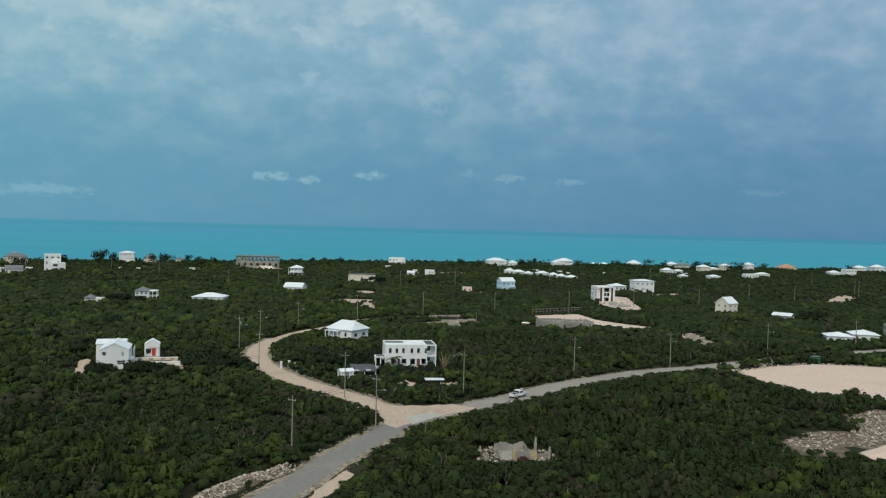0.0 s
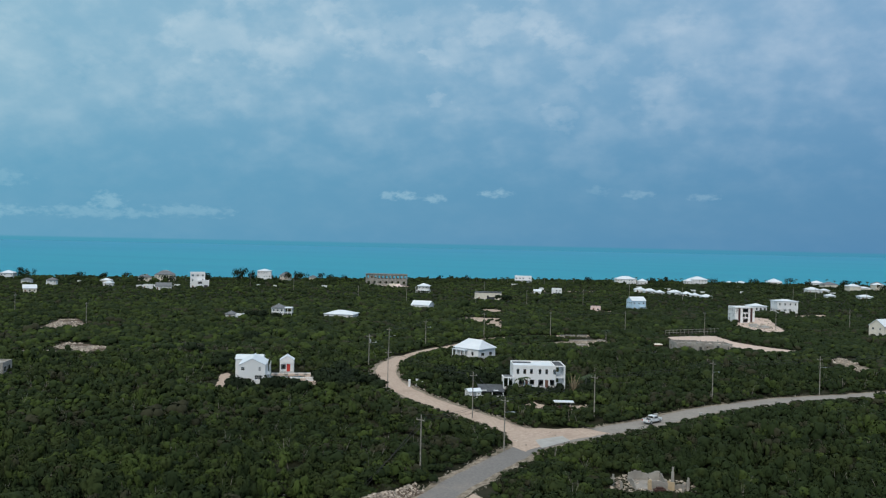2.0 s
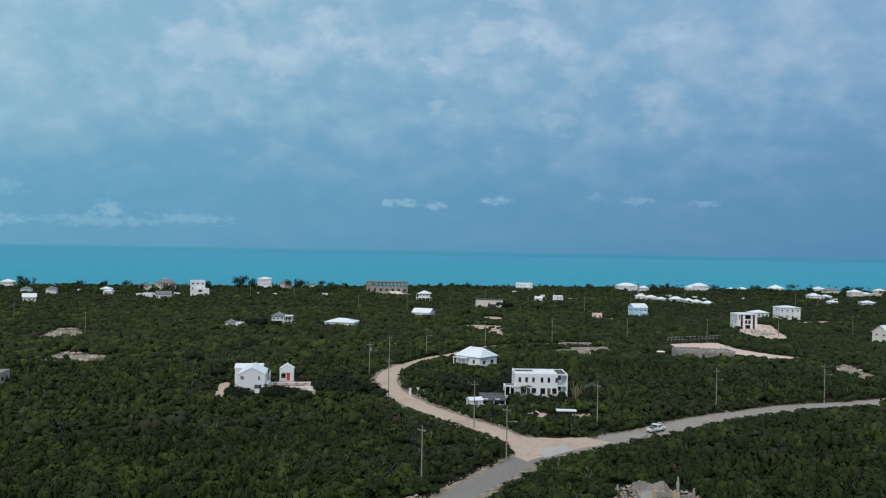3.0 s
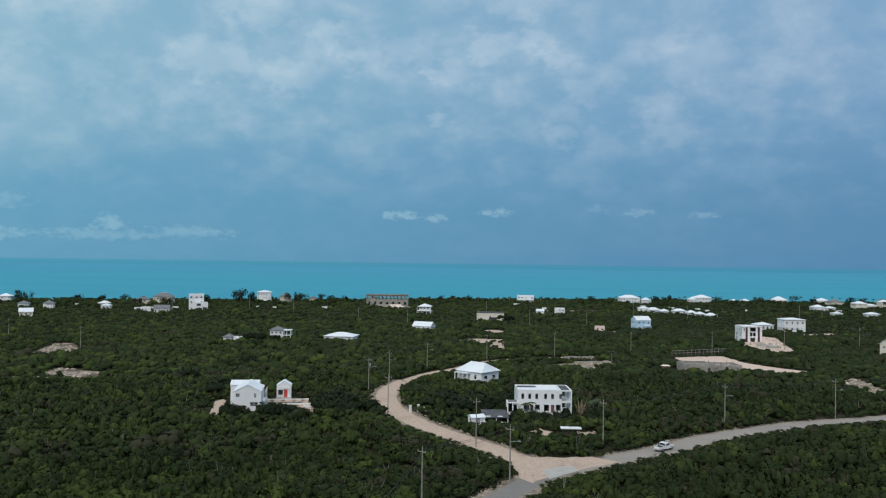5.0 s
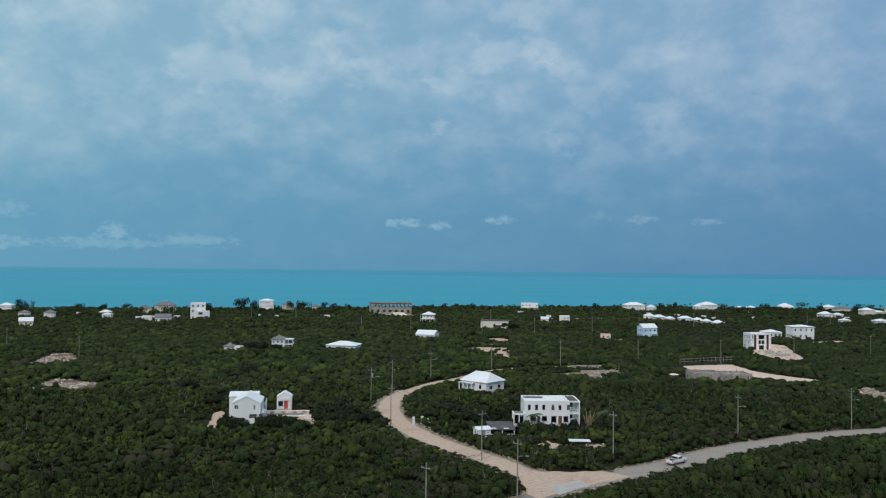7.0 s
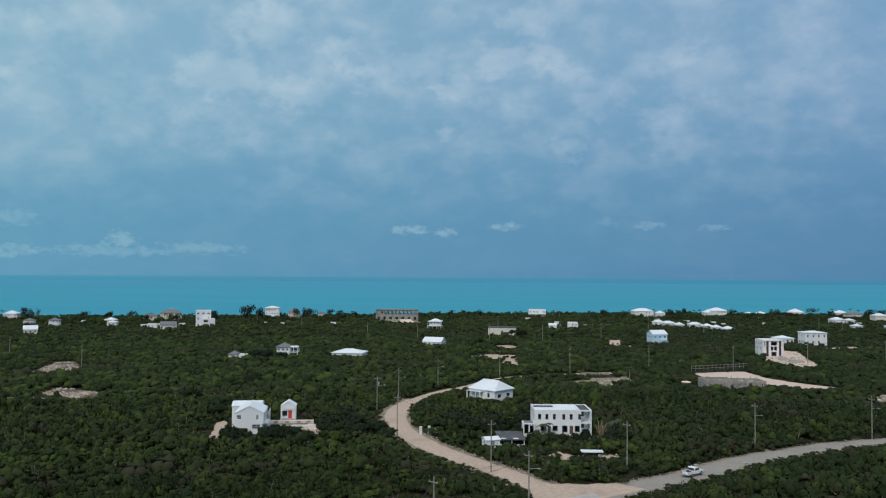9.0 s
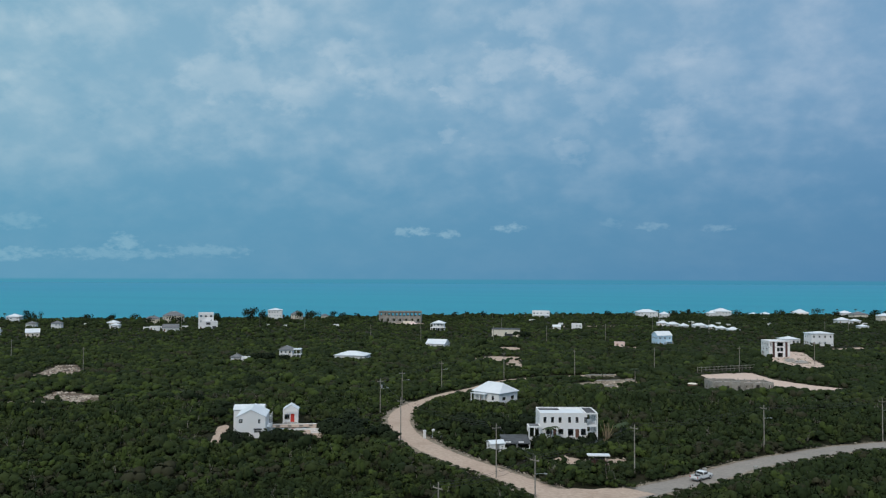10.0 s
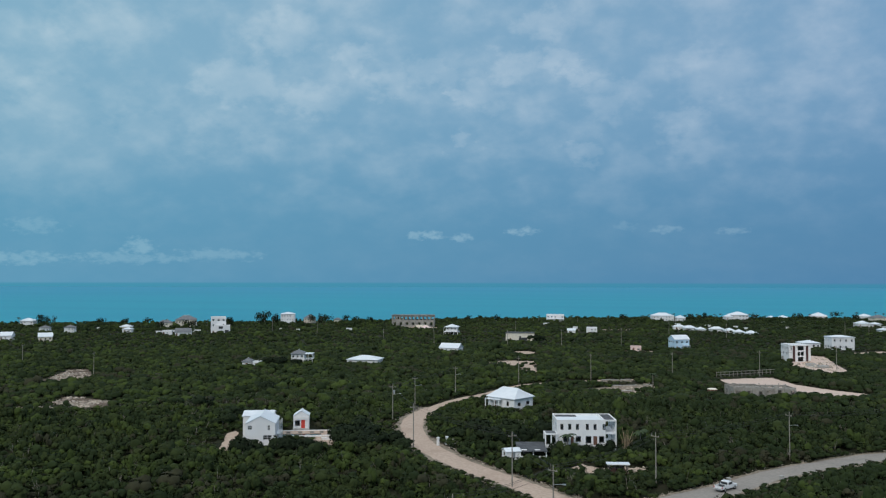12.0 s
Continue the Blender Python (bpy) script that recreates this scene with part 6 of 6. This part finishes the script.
def scatter(name, seed, spacing, lo, hi, n_leaf, leaf, height, width, hearts=None, south=-20, wedge=True, band=None):
    x, y, rng = field(seed, spacing, south, 1040, lo, hi, wedge)
    far, house = distance_rules(x, y)
    h = height[0] + (height[1] - height[0]) * rng.random(len(x)) ** 1.5
    big = rng.random(len(x)) < 0.09
    # taller and lower stands over the plain
    stand_h = np.array([noise.noise((a * 0.022, b * 0.022, 5)) + 0.5 * noise.noise((a * 0.07, b * 0.07, 8)) for a, b in zip(x, y)])
    h *= 1.0 + 0.35 * stand_h
    s = inland(x, y)
    h *= np.where(big & (s > 90), 1.45, 1.0)
    if band:
        # clumps of taller trees behind the beach
        clump = np.array([noise.noise((a * 0.03, b * 0.03, 51)) for a, b in zip(x, y)])
        h = np.where((s > band[0]) & (s < band[1]), h * (1.0 + 0.6 * clump), 0.0)
    # heights fitted to the camera's view: growth before roads and houses kept lower than behind
    far_s, house_s = distance_rules(x, y - 2.5)
    cap_road = np.where(far_s < far, 0.8 + 0.45 * np.maximum(far, 0), 0.5 + 0.20 * np.maximum(far, 0))
    cap_house = np.where(house_s < house, 1.0 + 0.5 * np.maximum(house, 0), 0.7 + 0.22 * np.maximum(house, 0))
    # a thicket between the sand lot and the road
    du, dv = 48.0, 36.5
    q = np.clip(((x - 64.0) * du + (y - 203.5) * dv) / (du * du + dv * dv), 0, 1)
    thicket = (np.hypot(x - 64.0 - q * du, y - 203.5 - q * dv) < 3.0) & (far > 0.3)
    cap_road = np.where(thicket, 2.6, cap_road)
    h = np.where(thicket, np.maximum(h, 1.8 + 0.6 * rng.random(len(x))), h)
    cap = np.minimum(cap_road, cap_house)
    h = np.minimum(h, cap)
    w = np.minimum(width[0] + (width[1] - width[0]) * rng.random(len(x)) ** 1.4, 0.45 + 0.95 * h) * np.where(big, 1.3, 1.0)
    bare = np.array([noise.noise((a * 0.11, b * 0.11, 33)) for a, b in zip(x, y)])
    keep = (far > w * 0.45) & (house > w * 0.4) & ~((bare > 0.36) & (rng.random(len(x)) < 0.75))
    if band:
        keep &= (h > 0.8) & (clump > 0.08)
    x, y, h, w = x[keep], y[keep], h[keep], w[keep]
    z = gz(x, y)
    # leaf kinds in drifts, the darker ones more frequent towards +x
    mixv = np.array([noise.noise((a * 0.05, b * 0.05, 21)) for a, b in zip(x, y)]) + rng.normal(size=len(x)) * 0.38 - np.clip((x + 45) / 160, -0.06, 0.42)
    kind = np.where(mixv < -0.12, 0, np.where(mixv < 0.28, 1, np.where(mixv < 0.70, 2, 0)))
    dry = np.array([noise.noise((a * 0.028, b * 0.040, 77)) for a, b in zip(x, y)])
    kind = np.where(rng.random(len(x)) < np.clip(0.03 + 0.6 * (dry - 0.12), 0.02, 0.22), 3, kind)
    if band:
        kind = np.where(kind == 3, 0, kind)
    shapes = [leaf_cloud(rng, n_leaf, leaf, 6 if n_leaf > 30 else 3, hearts, 0.8 if n_leaf > 30 else 1.15) for _ in range(14)]
    tones = np.clip(0.5 + 0.22 * rng.normal(size=len(x)), 0, 1)
    for k, title in enumerate(("deep_green_scrub", "olive_scrub", "fresh_green_scrub", "dry_scrub")):
        V, F, N, T, base = [], [], [], [], 0
        for i in np.nonzero(kind == k)[0]:
            a = rng.random() * 6.283
            ca, sa_ = math.cos(a), math.sin(a)
            turn = np.array([[ca, -sa_, 0], [sa_, ca, 0], [0, 0, 1]])
            m = turn * np.array([w[i], w[i] * (0.8 + 0.4 * rng.random()), h[i]])
            sv, sn, sf, sk = shapes[rng.integers(14)]
            V.append(sv @ m.T + (x[i], y[i], z[i]))
            N.append(sn @ turn.T)
            F.append(sf + base)
            T.append(sk * tones[i])
            base += len(sv)
        if not V:
            continue
        me = plant_mesh(name, np.concatenate(V), np.concatenate(F), np.concatenate(N), np.concatenate(T), LEAF[k])
        words = ("dense dark green coastal scrub", "dense olive green coastal scrub", "patches of fresh green coastal scrub", "sparse dry brownish coastal scrub")[k]
        tagged(new(title, me), words, "scrub", kind="stuff")


scatter("scrub", 31, 1.75, 76, 165, 112, 0.108, (1.2, 2.8), (0.8, 2.5), 4)
scatter("scrub", 34, 1.95, 165, 275, 40, 0.150, (1.2, 2.6), (1.0, 2.5), 3)
scatter("scrub", 32, 2.7, 275, 490, 18, 0.20, (1.3, 2.3), (1.6, 3.1), 2)
scatter("scrub", 35, 2.5, 0, 76, 40, 0.16, (1.2, 2.6), (1.1, 2.5), 3, south=-100, wedge=False)
scatter("scrub", 33, 4.6, 490, 1150, 6, 0.25, (1.1, 1.8), (3.0, 5.0), 2)
scatter("shore_trees", 36, 5.6, 380, 1150, 40, 0.20, (1.7, 3.6), (2.0, 3.6), band=(14, 120))


def bare_branches(seed, n):
    """Grey leafless sticks that poke out of the nearer scrub."""
    x, y, rng = field(seed, 5.2, 40, 320, 76, 290)
    far, house = distance_rules(x, y)
    keep = (far > 3.0) & (house > 4.0)
    x, y = x[keep], y[keep]
    pick = rng.permutation(len(x))[:n]
    verts, faces = [], []
    for i in pick:
        base = Vector((x[i], y[i], gzf(x[i], y[i]) + 0.6))
        lean = rng.random() * 6.283
        for k in range(int(rng.integers(2, 5))):
            a = lean + rng.normal() * 0.7
            tip = base + Vector((math.cos(a), math.sin(a), 0)) * (0.5 + 1.1 * rng.random()) + Vector((0, 0, 1.3 + 1.3 * rng.random()))
            side = Vector((-math.sin(a), math.cos(a), 0)) * 0.045
            up = Vector((0, 0, 0.075))
            b = len(verts)
            verts += [tuple(base + side), tuple(base - side), tuple(base + up), tuple(tip + side * 0.3), tuple(tip - side * 0.3), tuple(tip + up * 0.3)]
            faces += [(b, b + 1, b + 4, b + 3), (b + 1, b + 2, b + 5, b + 4), (b + 2, b, b + 3, b + 5), (b + 3, b + 4, b + 5)]
    tagged(mesh_ob("bare_branches", verts, faces, BARK), "grey leafless branches poking out of scrub", "branches", kind="stuff")


bare_branches(41, 650)


# trees with trunks and limbs
def tree(x, y, h, w, seed, label, leaf=None, n=420, thin=False, low=False):
    rng = np.random.default_rng(seed)
    ob = thing("tree", at(x, y, rng.random() * 360), label, "tree", "taller trees in the scrub")
    bm = bmesh.new()
    fork = Vector((rng.normal() * 0.15, rng.normal() * 0.15, h * (0.38 if not thin else 0.6)))
    rod(bm, (0, 0, -0.4), fork, 0.05 * h * 0.6, 0.035 * h * 0.6, 8)
    for i in range(6):
        a = i * 1.05 + rng.random()
        tip = Vector((math.cos(a) * w * 0.6, math.sin(a) * w * 0.6, h * (0.62 + 0.25 * rng.random())))
        mid = fork.lerp(tip, 0.5) + Vector((0, 0, 0.06 * h))
        rod(bm, fork, mid, 0.028 * h * 0.6, 0.018 * h * 0.6, 6)
        rod(bm, mid, tip, 0.018 * h * 0.6, 0.006 * h * 0.6, 5)
    part("trunk", bm, BARK, ob)
    v, nrm, tris, shade = leaf_cloud(rng, n, 0.12 if not thin else 0.10, 9, 0 if thin else None)
    v = v * np.array([w, w, h * 0.74 if not low else h]) + (0, 0, h * 0.24 if not low else 0)
    crown = new("crown", plant_mesh("crown", v, tris, nrm, shade * rng.random(), leaf or TREE_LEAF))
    crown.parent = ob
    return ob


DARK_TREE = "dark green broadleaf tree with dense rounded crown"
for i, (x, y, h, w) in enumerate(((-85.8, 181.4, 3.6, 3.6),
                                  (-82.0, 178.1, 3.8, 3.8), (-80.0, 181.8, 3.6, 3.4), (-83.9, 186.5, 5.0, 3.4), (-77.7, 172.8, 4.4, 3.2), (-122.2, 182.0, 4.6, 3.4), (-122.9, 191.8, 4.4, 3.2), (-74.1, 166.3, 4.2, 3.0),
                                  (-48.6, 182.6, 4.8, 3.2), (-44.3, 188.2, 5.0, 3.4), (-53.3, 191.0, 4.6, 3.2), (-39.6, 185.1, 4.6, 2.8),
                                  (-56.4, 183.0, 4.0, 2.8), (-36.6, 195.1, 4.6, 3.2), (-11.3, 182.0, 4.0, 2.6), (-187.1, 324.9, 4.6, 4.0), (-182.1, 325.0, 5.0, 4.0), (-175.6, 328.0, 3.6, 3.0), (-94.1, 497.6, 5.2, 4.0), (-90.3, 502.3, 5.0, 4.0),
                                  (-145.7, 206.3, 4.6, 4.0), (-142.8, 242.1, 4.8, 4.2), (137.8, 346.7, 5.5, 4.5), (145.1, 354.7, 5.0, 4.0))):
    tree(x, y, h * 0.85, w * 0.95, 100 + i, DARK_TREE, n=420)
for i, (x, y, h, w) in enumerate(((-24.0, 158.6, 1.6, 1.5), (-19.0, 157.8, 1.8, 1.7), (-15.5, 159.8, 1.5, 1.4), (-20.3, 166.8, 1.5, 1.2), (-16.4, 167.6, 1.4, 1.2), (-26.5, 164.5, 1.8, 1.5), (-9.5, 163.0, 1.9, 1.6), (-29.0, 161.0, 2.0, 1.7))):
    tree(x, y, h, w, 200 + i, "low green garden shrub beside dug sand", LEAF[0], n=220, low=True)
for i, (x, y, h, w) in enumerate(((-101.3, 155.2, 3.6, 2.2), (-97.6, 152.4, 4.0, 2.5), (-96.8, 154.6, 3.2, 2.0), (-94.2, 156.1, 2.2, 1.9), (-93.2, 158.4, 3.6, 2.3), (-91.6, 160.2, 3.3, 2.4), (-89.0, 159.7, 2.9, 2.3), (-85.9, 158.7, 2.9, 2.4), (-84.8, 160.3, 3.0, 2.0), (-83.9, 172.7, 3.5, 3.2), (-80.0, 170.9, 3.9, 3.4), (-76.5, 170.6, 3.7, 3.4), (-73.0, 170.3, 3.5, 3.2), (-70.5, 172.5, 3.3, 3.0), (-66.1, 169.6, 2.9, 2.8), (-83.3, 182.3, 3.7, 3.2), (-31.2, 175.1, 2.6, 2.2), (-29.0, 175.8, 2.4, 2.1), (-26.4, 174.6, 2.8, 2.3), (-24.0, 176.7, 2.4, 2.1), (-21.6, 179.4, 2.2, 1.9), (-19.1, 180.9, 2.8, 2.0), (-34.5, 180.9, 3.4, 2.2), (-45.8, 181.7, 3.6, 3.0), (-45.1, 191.9, 4.2, 3.0), (-13.0, 180.1, 2.4, 2.3))):
    tree(x, y, h, w, 400 + i, "dense dark green tree leafy down to the ground", n=460, low=True)
SHORE_TREE = "tall feathery shoreline casuarina tree"
for i, (x, y, h, w) in enumerate(((-358.2, 623.4, 12, 5.0), (-364.0, 625.0, 10, 4.6), (-353.3, 632.9, 9, 4.2), (-316.5, 652.5, 9, 4.0), (-310.3, 648.5, 8, 4.2), (-321.6, 644.2, 8, 3.6), (-298.1, 665.6, 7, 3.6), (-290.8, 671.8, 6, 3.4), (-278.3, 676.5, 6, 3.0),
                                  (-379.5, 585.7, 8, 4.0), (-374.3, 591.4, 7, 4.0), (-385.4, 545.5, 7, 4.4), (-377.6, 541.7, 6.5, 4.0), (-400.2, 533.7, 6, 4.0), (-526.5, 542.5, 9, 4.0), (-520.8, 546.9, 8, 4.0), (-489.4, 569.3, 6, 4.0), (-472.6, 581.4, 6, 4.0),
                                  (-455.5, 591.2, 6, 4.0), (-254.4, 688.1, 6, 3.2), (-195.9, 718.7, 6, 3.0), (-170.9, 730.9, 7, 3.0), (-56.4, 777.9, 6.5, 4.0), (8.0, 814.2, 6.5, 4.0), (21.7, 827.6, 7, 4.0), (69.9, 860.2, 6.5, 4.0), (111.8, 872.7, 6.5, 4.0),
                                  (156.1, 920.5, 6.5, 4.0), (164.6, 863.6, 7, 4.4), (197.3, 853.4, 8, 4.6), (210.1, 864.8, 7.5, 4.4), (245.7, 868.7, 8, 4.4), (274.6, 878.3, 7.5, 4.0), (220.8, 819.2, 6, 4.0), (383.1, 920.7, 6.5, 4.0))):
    tree(x, y, h, w, 300 + i, SHORE_TREE, n=300, thin=True, low=True)


def dead_tree(x, y, h, seed, label):
    rng = np.random.default_rng(seed)
    ob = thing("dead_tree", at(x, y), label, "tree")
    for i in range(13):
        a, out = i * 2.4, 0.5 + 1.3 * rng.random()
        foot = Vector((math.cos(a) * 0.9 * rng.random(), math.sin(a) * 0.7 * rng.random(), -0.2))
        tip = Vector((math.cos(a) * out, math.sin(a) * out, h * (0.45 + 0.55 * rng.random())))
        bm = bmesh.new()
        mid = foot.lerp(tip, 0.55) + Vector((rng.normal() * 0.2, rng.normal() * 0.2, 0.25))
        rod(bm, foot, mid, 0.11, 0.08, 6)
        rod(bm, mid, tip, 0.08, 0.03, 5)
        part("stem", bm, DRY_LEAF, ob)
    return ob


dead_tree(-16.2, 184.3, 5.4, 601, "bare withered brown stems beside the white house")


def palm(x, y, h, seed, label, dead=False):
    rng = np.random.default_rng(seed)
    ob = thing("palm_tree", at(x, y, rng.random() * 360), label, "palm", "palms")
    bm = bmesh.new()
    lean = rng.normal(size=2) * 0.25
    pts = [Vector((lean[0] * (k / 5) ** 2, lean[1] * (k / 5) ** 2, -0.3 + (h + 0.3) * k / 5)) for k in range(6)]
    for k in range(5):
        rod(bm, pts[k], pts[k + 1], 0.17 - 0.014 * k, 0.156 - 0.014 * k, 8)
    part("trunk", bm, BARK, ob)
    V, F = [], []
    for i in range(15):
        a, lift = i * 2.4, (0.9 - 1.5 * ((i * 0.618) % 1)) * (1 if not dead else -0.8)
        length = 1.9 + 0.5 * rng.random()
        prev = None
        for k in range(7):
            u = k / 6
            r = length * u
            zc = h + lift * r * 0.55 - 0.30 * r * r * (0.8 if not dead else 1.1)
            px, py = lean[0] + math.cos(a) * r, lean[1] + math.sin(a) * r
            half = 0.28 * math.sin(math.pi * (0.08 + 0.9 * u)) + 0.02
            sx, sy = -math.sin(a) * half, math.cos(a) * half
            ringv = [(px + sx, py + sy, zc - half * 0.5), (px, py, zc), (px - sx, py - sy, zc - half * 0.5)]
            b = len(V)
            V += ringv
            if prev is not None:
                F += [(prev, b, b + 1, prev + 1), (prev + 1, b + 1, b + 2, prev + 2)]
            prev = b
    mesh_ob("fronds", V, F, DRY_LEAF if dead else PALM_LEAF, ob)
    return ob


palm(-28.9, 177.2, 4.6, 501, "green palm beside the white house")
palm(-13.1, 186.7, 4.6, 502, "slender green palm in the garden")
palm(-13.7, 302.2, 5.0, 505, "green palm on stepped ground")
for i, (x, y, h) in enumerate(((-32.6, 798.4, 6.5), (-37.9, 794.7, 6), (-9.4, 816.3, 7), (2.1, 815.7, 6), (12.9, 823.2, 6.5), (30.3, 834.7, 6), (36.6, 841.4, 6.5), (65.0, 862.6, 6), (81.8, 960.0, 6.5), (89.0, 960.9, 6), (118.6, 959.1, 6.5), (127.2, 954.3, 6),
                               (133.8, 943.8, 6), (153.1, 932.1, 7), (162.1, 921.5, 6.5), (173.9, 910.2, 7), (188.1, 894.0, 8), (194.2, 887.3, 7), (221.9, 869.3, 7.5), (239.2, 873.3, 8), (252.7, 878.1, 7.5), (267.8, 885.2, 8), (283.2, 890.0, 7), (389.4, 925.3, 7),
                               (410.3, 930.0, 8), (-131.0, 735.3, 6.5), (-136.5, 737.0, 6), (-103.6, 753.4, 6.5), (-97.4, 757.1, 6), (-70.3, 772.7, 6), (-377.6, 563.8, 7), (-384.6, 557.9, 6.5), (-360.2, 558.9, 6), (-538.6, 531.4, 8), (-185.2, 715.4, 5.5), (-161.3, 730.0, 5.5))):
    palm(x, y, h, 520 + i, "tall coastal palm on the ridge")
